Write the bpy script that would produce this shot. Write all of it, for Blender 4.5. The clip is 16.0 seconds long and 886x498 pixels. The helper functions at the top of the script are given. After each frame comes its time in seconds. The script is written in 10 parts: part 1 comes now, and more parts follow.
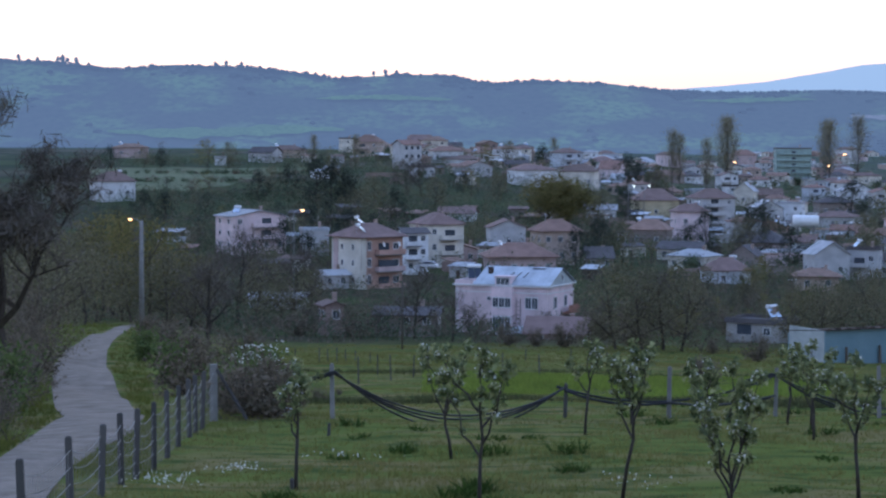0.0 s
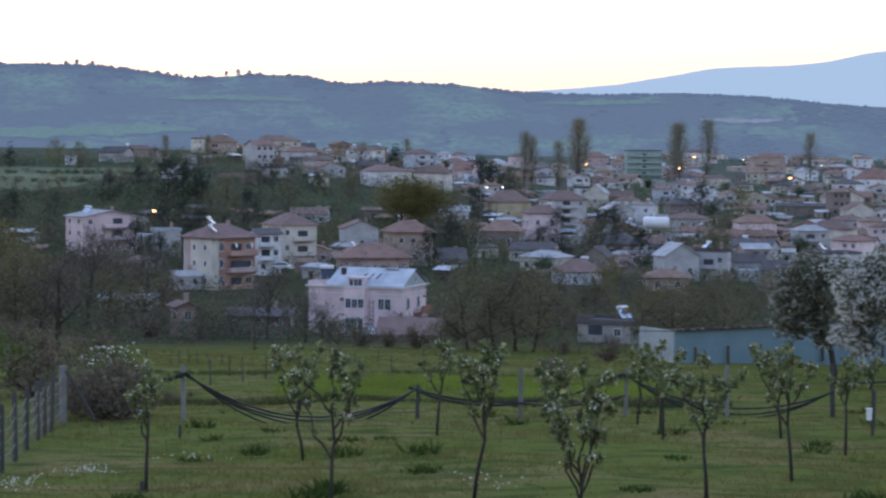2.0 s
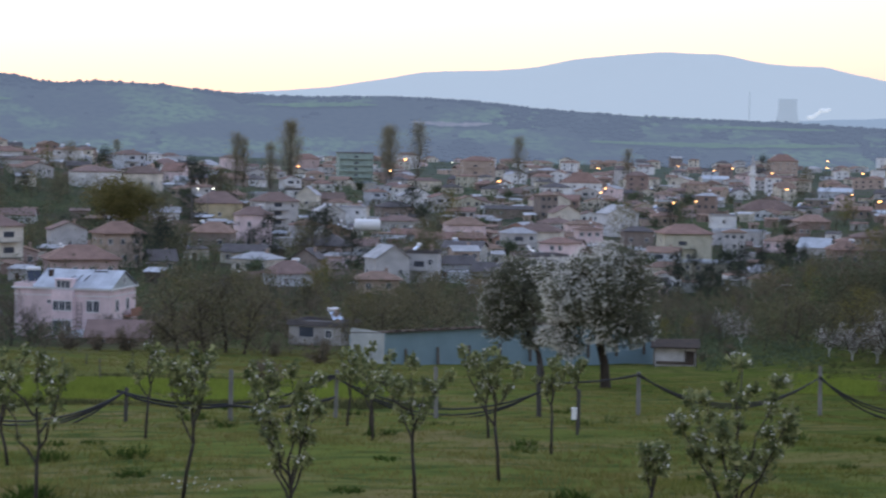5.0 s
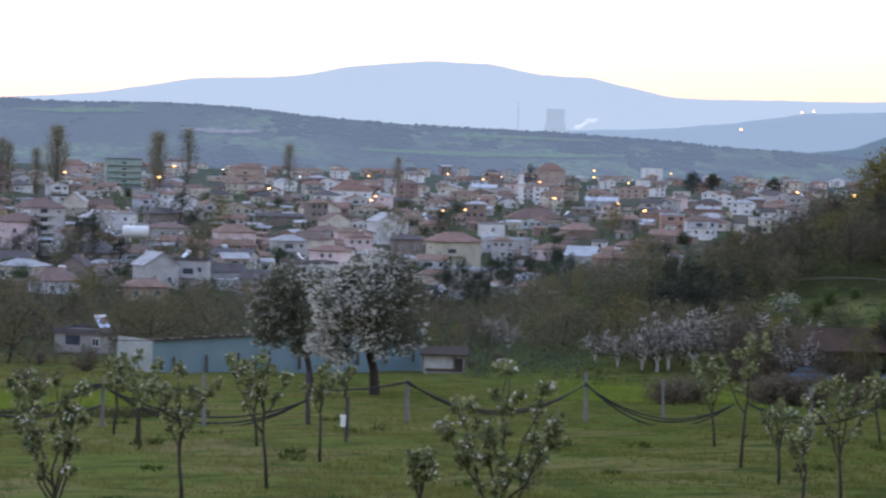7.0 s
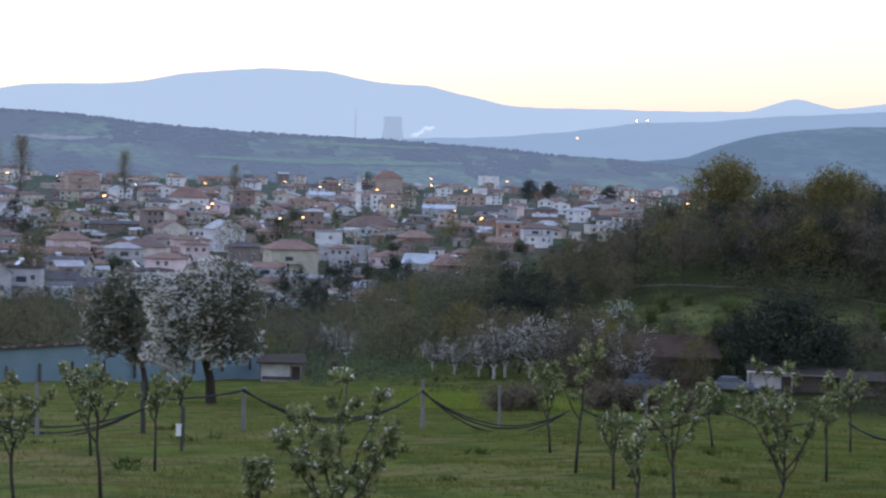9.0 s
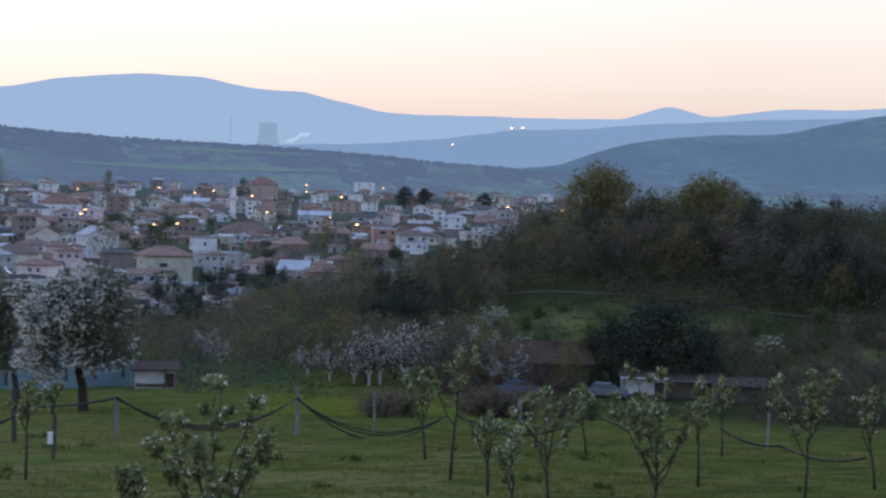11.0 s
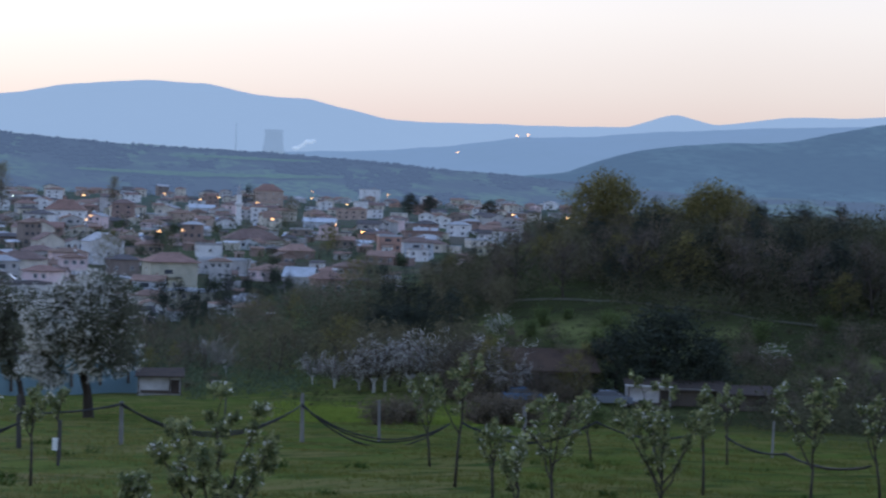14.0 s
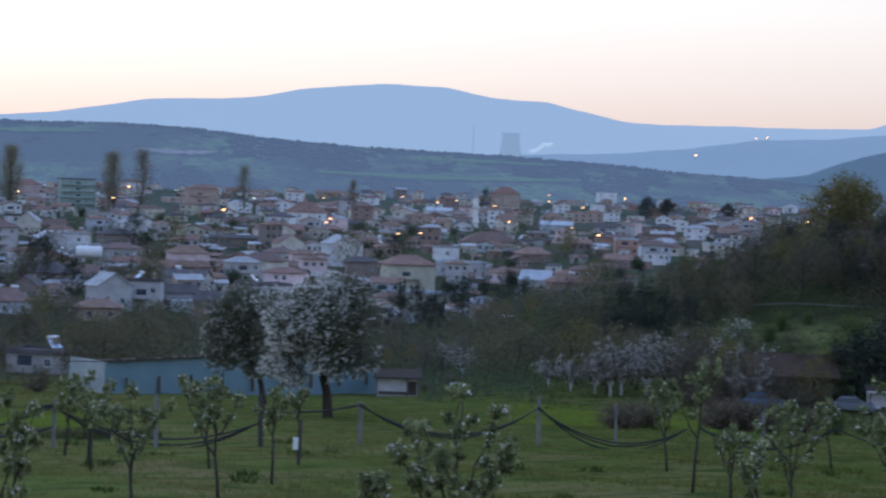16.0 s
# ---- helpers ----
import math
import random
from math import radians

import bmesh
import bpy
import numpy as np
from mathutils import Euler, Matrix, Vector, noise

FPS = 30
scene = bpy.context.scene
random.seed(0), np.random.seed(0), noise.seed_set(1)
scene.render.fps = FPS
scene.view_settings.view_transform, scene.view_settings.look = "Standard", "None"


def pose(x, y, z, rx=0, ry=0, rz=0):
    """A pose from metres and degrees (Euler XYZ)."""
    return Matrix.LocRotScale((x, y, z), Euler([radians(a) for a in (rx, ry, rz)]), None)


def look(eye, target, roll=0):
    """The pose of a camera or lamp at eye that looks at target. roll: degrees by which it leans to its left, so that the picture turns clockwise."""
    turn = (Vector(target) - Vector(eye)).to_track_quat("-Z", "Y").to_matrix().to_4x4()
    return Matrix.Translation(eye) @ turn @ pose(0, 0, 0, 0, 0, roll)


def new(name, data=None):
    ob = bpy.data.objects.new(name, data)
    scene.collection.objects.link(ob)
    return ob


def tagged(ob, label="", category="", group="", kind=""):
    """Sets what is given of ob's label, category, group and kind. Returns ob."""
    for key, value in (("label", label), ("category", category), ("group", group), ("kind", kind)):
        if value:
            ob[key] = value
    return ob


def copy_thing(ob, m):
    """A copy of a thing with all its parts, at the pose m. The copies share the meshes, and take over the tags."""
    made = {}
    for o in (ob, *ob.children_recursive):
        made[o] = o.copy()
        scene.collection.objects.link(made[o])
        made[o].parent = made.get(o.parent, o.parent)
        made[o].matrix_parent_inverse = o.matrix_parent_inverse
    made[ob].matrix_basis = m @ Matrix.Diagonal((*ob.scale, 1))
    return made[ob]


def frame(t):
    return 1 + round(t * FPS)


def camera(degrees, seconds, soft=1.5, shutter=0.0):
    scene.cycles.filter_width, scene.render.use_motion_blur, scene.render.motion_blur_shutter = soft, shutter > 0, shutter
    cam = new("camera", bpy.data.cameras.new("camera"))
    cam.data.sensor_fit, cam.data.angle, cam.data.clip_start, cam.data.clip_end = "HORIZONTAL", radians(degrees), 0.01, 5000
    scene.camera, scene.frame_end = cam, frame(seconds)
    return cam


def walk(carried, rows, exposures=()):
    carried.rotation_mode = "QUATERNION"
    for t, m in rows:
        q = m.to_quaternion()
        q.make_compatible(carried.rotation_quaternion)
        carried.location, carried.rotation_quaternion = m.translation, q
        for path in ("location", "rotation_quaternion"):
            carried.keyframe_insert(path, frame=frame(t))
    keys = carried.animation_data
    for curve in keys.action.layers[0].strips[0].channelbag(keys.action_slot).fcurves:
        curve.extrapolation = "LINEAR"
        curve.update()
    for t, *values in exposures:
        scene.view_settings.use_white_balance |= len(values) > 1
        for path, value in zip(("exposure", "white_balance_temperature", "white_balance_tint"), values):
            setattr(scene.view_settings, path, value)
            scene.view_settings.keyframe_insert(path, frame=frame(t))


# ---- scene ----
EXPOSURES = [(0.0, -0.05, 5650, 9), (1.5, 0.0, 6150, 9), (3.5, 0.02, 6850, 10), (5.8, 0.08, 7150, 12), (7.5, 0.3, 6950, 13), (9.5, 0.05, 6600, 12), (12.5, -0.35, 5900, 8.5), (16.0, -0.29, 5820, 8.5)]
cam = camera(23.93, 16.0, soft=2.3, shutter=0.5)
# seconds, eye x, y, z, turn about x, y, z: a slow turn to the right and part of the way back
ROWS = [
    (0.0, -0.0, 0.0, 1.6, 86.8, -0.2, 0.011),
    (0.5, 0.004, -0.0, 1.6, 86.869, -0.281, -0.681),
    (1.0, 0.011, -0.0, 1.6, 86.869, -0.374, -1.652),
    (1.5, 0.018, -0.0, 1.6, 86.86, -0.463, -2.751),
    (2.0, 0.025, -0.001, 1.6, 86.852, -0.508, -4.002),
    (2.5, 0.033, -0.001, 1.6, 86.85, -0.613, -5.16),
    (3.0, 0.041, -0.002, 1.6, 86.858, -0.706, -6.404),
    (3.5, 0.048, -0.003, 1.6, 86.869, -0.766, -7.563),
    (6.0, 0.094, -0.012, 1.602, 87.167, -1.293, -15.032),
    (6.5, 0.103, -0.015, 1.603, 87.255, -1.412, -16.567),
    (7.0, 0.113, -0.018, 1.604, 87.355, -1.508, -18.151),
    (7.5, 0.121, -0.021, 1.604, 87.443, -1.586, -19.47),
    (8.0, 0.128, -0.023, 1.605, 87.536, -1.659, -20.726),
    (8.5, 0.134, -0.026, 1.605, 87.614, -1.662, -21.744),
    (11.0, 0.159, -0.036, 1.607, 87.969, -1.857, -26.01),
    (11.5, 0.166, -0.04, 1.608, 88.047, -1.895, -27.178),
    (12.0, 0.173, -0.043, 1.608, 88.14, -2.034, -28.414),
    (12.5, 0.176, -0.045, 1.609, 88.188, -2.061, -29.042),
    (13.0, 0.174, -0.044, 1.609, 88.208, -2.068, -28.736),
    (13.5, 0.168, -0.041, 1.609, 88.201, -2.058, -27.528),
    (14.0, 0.158, -0.036, 1.609, 88.164, -2.003, -25.861),
    (14.5, 0.149, -0.032, 1.608, 88.136, -2.042, -24.295),
    (15.0, 0.14, -0.028, 1.608, 88.104, -1.967, -22.64),
    (15.5, 0.13, -0.024, 1.608, 88.066, -2.017, -21.072),
    (16.0, 0.12, -0.02, 1.608, 88.023, -2.01, -19.38),
]
walk(cam, [(t, pose(x, y, z, rx, ry, rz)) for t, x, y, z, rx, ry, rz in ROWS], EXPOSURES)

# ---------------------------------------------------------------- lie of the land
EYE_Z = 1.6


def step(a, b, v):
    k = np.clip((np.asarray(v, float) - a) / (b - a), 0, 1)
    return k * k * (3 - 2 * k)


SLOPE_D = (0, 7, 14, 29, 60, 100, 140, 220, 300, 400, 560, 850, 1150, 1500, 2100, 3000, 6000)
SLOPE_Z = (0.4, -0.4, -3.0, -4.6, -6.75, -10.4, -13.9, -20.0, -22.3, -22.3, -19.8, -19.0, -16.5, -13.5, -26, -45, -60)


METRE = 1.35  # the plan of the land was drawn in units of 1.35 m, about the eye


def ground(x, y):
    """Height of the land: a field that falls away from the eye, a village valley, hills left, right and behind."""
    x, y = np.asarray(x, float) / METRE, np.asarray(y, float) / METRE
    d = np.hypot(x, y)
    az = np.degrees(np.arctan2(x, y))
    ahead = np.abs(az) < 100
    z = sum(np.interp(d * k, SLOPE_D, SLOPE_Z) for k in (0.92, 1.0, 1.08)) / 3
    z = np.where(ahead, z, z * 0.3)
    left = (1 - step(-1, 10, az)) * step(-110, -60, az)
    z = z + left * 13.5 * step(215, 660, d) * (1 - 0.7 * step(800, 1200, d))
    z = z - 4.0 * np.exp(-((az - 19.5) / 4.5) ** 2) * step(260, 380, d) * (1 - step(450, 600, d))
    z = z + 2.2 * (1 - step(-9, -4.5, az)) * step(-110, -60, az) * step(75, 150, d) * (1 - step(260, 420, d))
    right = step(19.5, 31, az) * (1 - step(70, 110, az))
    z = z + right * 18.5 * step(138, 245, d) * (1 - step(285, 480, d))
    z = z + 4.0 * np.exp(-((az - 21.8) / 1.8) ** 2) * step(138, 245, d) * (1 - step(285, 480, d))
    wave = np.sin(x * 0.011 + 1.3) * np.sin(y * 0.007 + 0.4)
    bumps = 0.10 * np.sin(x * 0.33 + 0.7 * np.sin(y * 0.21)) * np.sin(y * 0.27 + 1.1) + 0.05 * np.sin(x * 0.9 + y * 0.5)
    z = z + bumps * step(16, 30, d) + 0.5 * wave * step(300, 600, d)
    return EYE_Z + METRE * (z - EYE_Z)


def spot(az, d, up=0.0):
    """A place on the land: degrees to the right of straight ahead, metres away."""
    x, y = d * math.sin(radians(az)), d * math.cos(radians(az))
    return Vector((x, y, float(ground(x, y)) + up))


# ---------------------------------------------------------------- sky and light: clear dusk, the sun just gone behind the hills ahead
world = bpy.data.worlds.new("dusk")
scene.world = world
world.use_nodes = True
wn, wl = world.node_tree.nodes, world.node_tree.links
wn.clear()


def wnode(kind, **inputs):
    n = wn.new(kind)
    for k, v in inputs.items():
        n.inputs[k.replace("_", " ")].default_value = v
    return n


w_out = wn.new("ShaderNodeOutputWorld")
w_sky = wn.new("ShaderNodeTexSky")
w_sky.sky_type, w_sky.sun_disc = "NISHITA", False
w_sky.sun_elevation, w_sky.sun_rotation = radians(1.5), radians(-4)
w_sky.dust_density = 2.0
w_coord = wn.new("ShaderNodeTexCoord")
w_xyz = wn.new("ShaderNodeSeparateXYZ")
wl.new(w_coord.outputs["Generated"], w_xyz.inputs[0])
# colour by height above the horizon
w_ramp = wn.new("ShaderNodeValToRGB")
stops = w_ramp.color_ramp.elements
stops[0].position, stops[0].color = 0.0, (1.06, 0.84, 0.74, 1)
stops[1].position, stops[1].color = 1.0, (0.54, 0.76, 1.28, 1)
for at, col in ((0.024, (1.10, 0.90, 0.79, 1)), (0.046, (1.21, 1.085, 0.97, 1)), (0.08, (1.35, 1.28, 1.18, 1)), (0.16, (1.36, 1.42, 1.52, 1)), (0.4, (0.82, 1.06, 1.60, 1))):
    e = stops.new(at)
    e.color = col
wl.new(w_xyz.outputs["Z"], w_ramp.inputs["Fac"])
# brighter towards the afterglow ahead, dimmer behind
w_glow = wn.new("ShaderNodeVectorMath")
w_glow.operation = "DOT_PRODUCT"
w_glow.inputs[1].default_value = (-0.16, 0.98, 0.1)
wl.new(w_coord.outputs["Generated"], w_glow.inputs[0])
w_map = wn.new("ShaderNodeMapRange")
w_map.inputs["From Min"].default_value, w_map.inputs["From Max"].default_value = -1.0, 1.0
wl.new(w_glow.outputs["Value"], w_map.inputs["Value"])
w_side = wn.new("ShaderNodeValToRGB")
sides = w_side.color_ramp.elements
sides[0].position, sides[0].color = 0.0, (0.70, 0.70, 0.72, 1)
sides[1].position, sides[1].color = 1.0, (1.10, 1.12, 1.17, 1)
for at, col in ((0.5, (0.86, 0.86, 0.88, 1)), (0.866, (0.90, 0.85, 0.845, 1)), (0.919, (0.965, 0.93, 0.935, 1)), (0.96, (1.02, 1.015, 1.02, 1)), (0.987, (1.07, 1.07, 1.09, 1))):
    e = sides.new(at)
    e.color = col
wl.new(w_map.outputs["Result"], w_side.inputs["Fac"])
w_tint = wn.new("ShaderNodeMix")
w_tint.data_type, w_tint.blend_type = "RGBA", "MULTIPLY"
w_tint.inputs["Factor"].default_value = 1.0
wl.new(w_ramp.outputs["Color"], w_tint.inputs["A"])
wl.new(w_side.outputs["Color"], w_tint.inputs["B"])
w_a, w_b = wn.new("ShaderNodeBackground"), wn.new("ShaderNodeBackground")
w_add = wn.new("ShaderNodeAddShader")
wl.new(w_tint.outputs["Result"], w_a.inputs["Color"])
wl.new(w_sky.outputs["Color"], w_b.inputs["Color"])
w_b.inputs["Strength"].default_value = 0.02
wl.new(w_a.outputs[0], w_add.inputs[0])
wl.new(w_b.outputs[0], w_add.inputs[1])
wl.new(w_add.outputs[0], w_out.inputs["Surface"])

sun = new("sun", bpy.data.lights.new("sun", "SUN"))
sun.data.energy, sun.data.angle, sun.data.color = 0.35, radians(14), (1.0, 0.80, 0.62)
sun.matrix_basis = look((-70, 1000, 120), (0, 0, 0))


# ---------------------------------------------------------------- materials
def mat(name, col, rough=0.85, col2=None, scale=1.0, fine=12.0, bump=0.15, metal=0.0, spread=0.0, island=0.0, stretch=(1, 1, 1), glow=None, glow_strength=0.0, depth=0.05, thin=0.0):
    """A surface with colour that varies at two scales, grain relief, and a shade of its own for each object or island."""
    m = bpy.data.materials.new(name)
    m.use_nodes = True
    nt = m.node_tree
    bsdf = nt.nodes["Principled BSDF"]
    bsdf.inputs["Roughness"].default_value, bsdf.inputs["Metallic"].default_value = rough, metal
    bsdf.inputs["Specular IOR Level"].default_value = 0.25
    col2 = col2 or tuple(c * 0.6 for c in col)
    tc = nt.nodes.new("ShaderNodeTexCoord")
    mp = nt.nodes.new("ShaderNodeMapping")
    mp.inputs["Scale"].default_value = stretch
    nt.links.new(tc.outputs["Object"], mp.inputs["Vector"])
    n1, n2 = nt.nodes.new("ShaderNodeTexNoise"), nt.nodes.new("ShaderNodeTexNoise")
    n1.inputs["Scale"].default_value, n1.inputs["Detail"].default_value = scale, 4
    n2.inputs["Scale"].default_value, n2.inputs["Detail"].default_value = fine, 3
    for n in (n1, n2):
        nt.links.new(mp.outputs["Vector"], n.inputs["Vector"])
    mixf = nt.nodes.new("ShaderNodeMath")
    mixf.operation = "MULTIPLY_ADD"
    nt.links.new(n2.outputs["Fac"], mixf.inputs[0])
    mixf.inputs[1].default_value = 0.45
    nt.links.new(n1.outputs["Fac"], mixf.inputs[2])
    rng = nt.nodes.new("ShaderNodeMapRange")
    rng.inputs["From Min"].default_value, rng.inputs["From Max"].default_value = 0.45, 1.0
    nt.links.new(mixf.outputs[0], rng.inputs["Value"])
    mix = nt.nodes.new("ShaderNodeMix")
    mix.data_type = "RGBA"
    mix.inputs["A"].default_value, mix.inputs["B"].default_value = (*col, 1), (*col2, 1)
    nt.links.new(rng.outputs["Result"], mix.inputs["Factor"])
    out = mix.outputs["Result"]
    if spread or island:
        hsv = nt.nodes.new("ShaderNodeHueSaturation")
        if island:
            src = nt.nodes.new("ShaderNodeNewGeometry").outputs["Random Per Island"]
        else:
            src = nt.nodes.new("ShaderNodeObjectInfo").outputs["Random"]
        k = island or spread
        vr = nt.nodes.new("ShaderNodeMapRange")
        vr.inputs["To Min"].default_value, vr.inputs["To Max"].default_value = 1 - k, 1 + k
        nt.links.new(src, vr.inputs["Value"])
        nt.links.new(vr.outputs["Result"], hsv.inputs["Value"])
        hr = nt.nodes.new("ShaderNodeMapRange")
        hr.inputs["To Min"].default_value, hr.inputs["To Max"].default_value = 0.5 + 0.05 * k, 0.5 - 0.05 * k
        nt.links.new(src, hr.inputs["Value"])
        nt.links.new(hr.outputs["Result"], hsv.inputs["Hue"])
        nt.links.new(out, hsv.inputs["Color"])
        out = hsv.outputs["Color"]
    nt.links.new(out, bsdf.inputs["Base Color"])
    if bump:
        b = nt.nodes.new("ShaderNodeBump")
        b.inputs["Strength"].default_value, b.inputs["Distance"].default_value = bump, depth
        nt.links.new(n2.outputs["Fac"], b.inputs["Height"])
        nt.links.new(b.outputs["Normal"], bsdf.inputs["Normal"])
    if glow:
        bsdf.inputs["Emission Color"].default_value, bsdf.inputs["Emission Strength"].default_value = (*glow, 1), glow_strength
    if thin:
        # leaves and petals against the evening sky: part of the light comes through them
        leafy, both = nt.nodes.new("ShaderNodeBsdfTranslucent"), nt.nodes.new("ShaderNodeMixShader")
        both.inputs["Fac"].default_value = thin
        bsdf.inputs["Specular IOR Level"].default_value = 0.06
        nt.links.new(out, leafy.inputs["Color"])
        nt.links.new(bsdf.outputs[0], both.inputs[1])
        nt.links.new(leafy.outputs[0], both.inputs[2])
        nt.links.new(both.outputs[0], nt.nodes["Material Output"].inputs["Surface"])
    return m


def wave_relief(m, scale, axis="X", strength=0.6, depth=0.05, profile="SIN"):
    """Adds ribs (roof tiles, corrugated sheet) to a material's relief."""
    nt = m.node_tree
    bsdf = nt.nodes["Principled BSDF"]
    tc = nt.nodes.new("ShaderNodeTexCoord")
    w = nt.nodes.new("ShaderNodeTexWave")
    w.bands_direction, w.wave_profile = axis, profile
    w.inputs["Scale"].default_value, w.inputs["Distortion"].default_value = scale, 0.3
    nt.links.new(tc.outputs["Object"], w.inputs["Vector"])
    b = nt.nodes.new("ShaderNodeBump")
    b.inputs["Strength"].default_value, b.inputs["Distance"].default_value = strength, depth
    nt.links.new(w.outputs["Fac"], b.inputs["Height"])
    for l in list(nt.links):
        if l.to_socket == bsdf.inputs["Normal"]:
            nt.links.new(l.from_socket, b.inputs["Normal"])
    nt.links.new(b.outputs["Normal"], bsdf.inputs["Normal"])
    return m


def land_material():
    """Meadow near by, rough pasture, ploughed strips and scrub further off, by the place on the land."""
    m = bpy.data.materials.new("land")
    m.use_nodes = True
    nt = m.node_tree
    bsdf = nt.nodes["Principled BSDF"]
    bsdf.inputs["Roughness"].default_value = 0.95
    bsdf.inputs["Specular IOR Level"].default_value = 0.0
    geo = nt.nodes.new("ShaderNodeNewGeometry")

    def noise_at(scale, detail=4, stretch=(1, 1, 1)):
        mp = nt.nodes.new("ShaderNodeMapping")
        mp.inputs["Scale"].default_value = stretch
        nt.links.new(geo.outputs["Position"], mp.inputs["Vector"])
        n = nt.nodes.new("ShaderNodeTexNoise")
        n.inputs["Scale"].default_value, n.inputs["Detail"].default_value = scale, detail
        nt.links.new(mp.outputs["Vector"], n.inputs["Vector"])
        return n.outputs["Fac"]

    def blend(fac, a, b, lo=0.42, hi=0.58):
        r = nt.nodes.new("ShaderNodeMapRange")
        r.inputs["From Min"].default_value, r.inputs["From Max"].default_value = lo, hi
        nt.links.new(fac, r.inputs["Value"])
        x = nt.nodes.new("ShaderNodeMix")
        x.data_type = "RGBA"
        nt.links.new(r.outputs["Result"], x.inputs["Factor"])
        for key, v in (("A", a), ("B", b)):
            if isinstance(v, tuple):
                x.inputs[key].default_value = (*v, 1)
            else:
                nt.links.new(v, x.inputs[key])
        return x.outputs["Result"]

    meadow = blend(noise_at(0.3, 5, (0.5, 1, 1)), (0.128, 0.150, 0.04), (0.19, 0.158, 0.07), 0.44, 0.6)
    meadow = blend(noise_at(0.9, 4, (0.5, 1, 1)), meadow, (0.066, 0.09, 0.028), 0.48, 0.62)
    scrub = blend(noise_at(0.05), (0.07, 0.082, 0.038), (0.066, 0.06, 0.042))
    strips = blend(noise_at(0.006, 2, (1, 2.2, 1)), (0.095, 0.115, 0.07), (0.13, 0.12, 0.098), 0.47, 0.53)
    strips = blend(noise_at(0.03, 4), strips, (0.065, 0.08, 0.06), 0.5, 0.6)
    # lush grass to the right: greener, the hill's shade put into its dark tone
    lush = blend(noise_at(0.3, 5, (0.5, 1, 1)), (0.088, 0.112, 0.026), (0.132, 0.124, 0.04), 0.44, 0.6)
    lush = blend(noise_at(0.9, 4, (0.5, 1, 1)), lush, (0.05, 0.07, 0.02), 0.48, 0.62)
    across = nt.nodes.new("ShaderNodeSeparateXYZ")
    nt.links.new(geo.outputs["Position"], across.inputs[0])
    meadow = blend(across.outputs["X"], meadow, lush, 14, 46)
    ln = nt.nodes.new("ShaderNodeVectorMath")
    ln.operation = "LENGTH"
    nt.links.new(geo.outputs["Position"], ln.inputs[0])
    out = blend(ln.outputs["Value"], meadow, scrub, 215, 285)
    hillside = blend(noise_at(0.045, 3, (1, 1, 3)), (0.04, 0.047, 0.02), (0.125, 0.135, 0.05), 0.48, 0.62)
    hillside = blend(noise_at(0.5, 5), hillside, (0.036, 0.036, 0.02), 0.5, 0.68)
    out = blend(across.outputs["X"], out, hillside, 84, 104)
    out = blend(ln.outputs["Value"], out, strips, 420, 900)
    # distance haze put into the ground colour: paler grey-green past a kilometre
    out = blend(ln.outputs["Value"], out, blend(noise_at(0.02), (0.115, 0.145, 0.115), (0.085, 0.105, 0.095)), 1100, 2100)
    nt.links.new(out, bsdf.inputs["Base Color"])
    b = nt.nodes.new("ShaderNodeBump")
    b.inputs["Strength"].default_value, b.inputs["Distance"].default_value = 0.5, 0.12
    nt.links.new(noise_at(6.0, 4), b.inputs["Height"])
    nt.links.new(b.outputs["Normal"], bsdf.inputs["Normal"])
    return m


# for far things: the air's blue haze is put into the emission
def hazed_material(name, col, col2, glow, strength, scale):
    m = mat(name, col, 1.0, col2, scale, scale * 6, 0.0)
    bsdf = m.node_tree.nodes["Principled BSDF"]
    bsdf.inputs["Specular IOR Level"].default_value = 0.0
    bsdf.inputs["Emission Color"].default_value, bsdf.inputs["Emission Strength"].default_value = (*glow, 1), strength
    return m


M = {}
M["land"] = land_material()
M["road"] = mat("gravel_road", (0.235, 0.20, 0.165), 0.95, (0.10, 0.085, 0.065), 0.9, 6, 0.5)
M["bark"] = mat("bark", (0.075, 0.062, 0.05), 0.95, (0.03, 0.026, 0.022), 3, 22, 0.6, stretch=(1, 1, 0.3))
M["bark_pale"] = mat("bark_pale", (0.11, 0.092, 0.075), 0.95, (0.055, 0.045, 0.036), 3, 22, 0.6, stretch=(1, 1, 0.3))
M["bark_dark"] = mat("orchard_bark", (0.06, 0.05, 0.042), 0.95, (0.028, 0.024, 0.02), 3, 22, 0.6, stretch=(1, 1, 0.3))
M["lime"] = mat("limewashed_bark", (0.62, 0.62, 0.62), 0.95, (0.36, 0.36, 0.36), 3, 18, 0.4)
M["twig"] = mat("twig", (0.15, 0.128, 0.104), 0.95, (0.085, 0.073, 0.06), 0.6, 6, 0.0, island=0.3)
M["leaf"] = mat("young_leaf", (0.13, 0.17, 0.06), 0.7, (0.08, 0.11, 0.04), 0.6, 5, 0.0, island=0.35, thin=0.4)
M["leaf_dull"] = mat("budding_twigs", (0.195, 0.18, 0.108), 0.9, (0.122, 0.114, 0.072), 0.5, 5, 0.0, island=0.35, thin=0.35)
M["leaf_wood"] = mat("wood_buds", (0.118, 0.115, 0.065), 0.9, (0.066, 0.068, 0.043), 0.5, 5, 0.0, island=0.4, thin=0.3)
M["leaf_pear"] = mat("pear_leaf", (0.17, 0.172, 0.12), 0.9, (0.10, 0.105, 0.078), 0.6, 5, 0.0, island=0.35, thin=0.35)
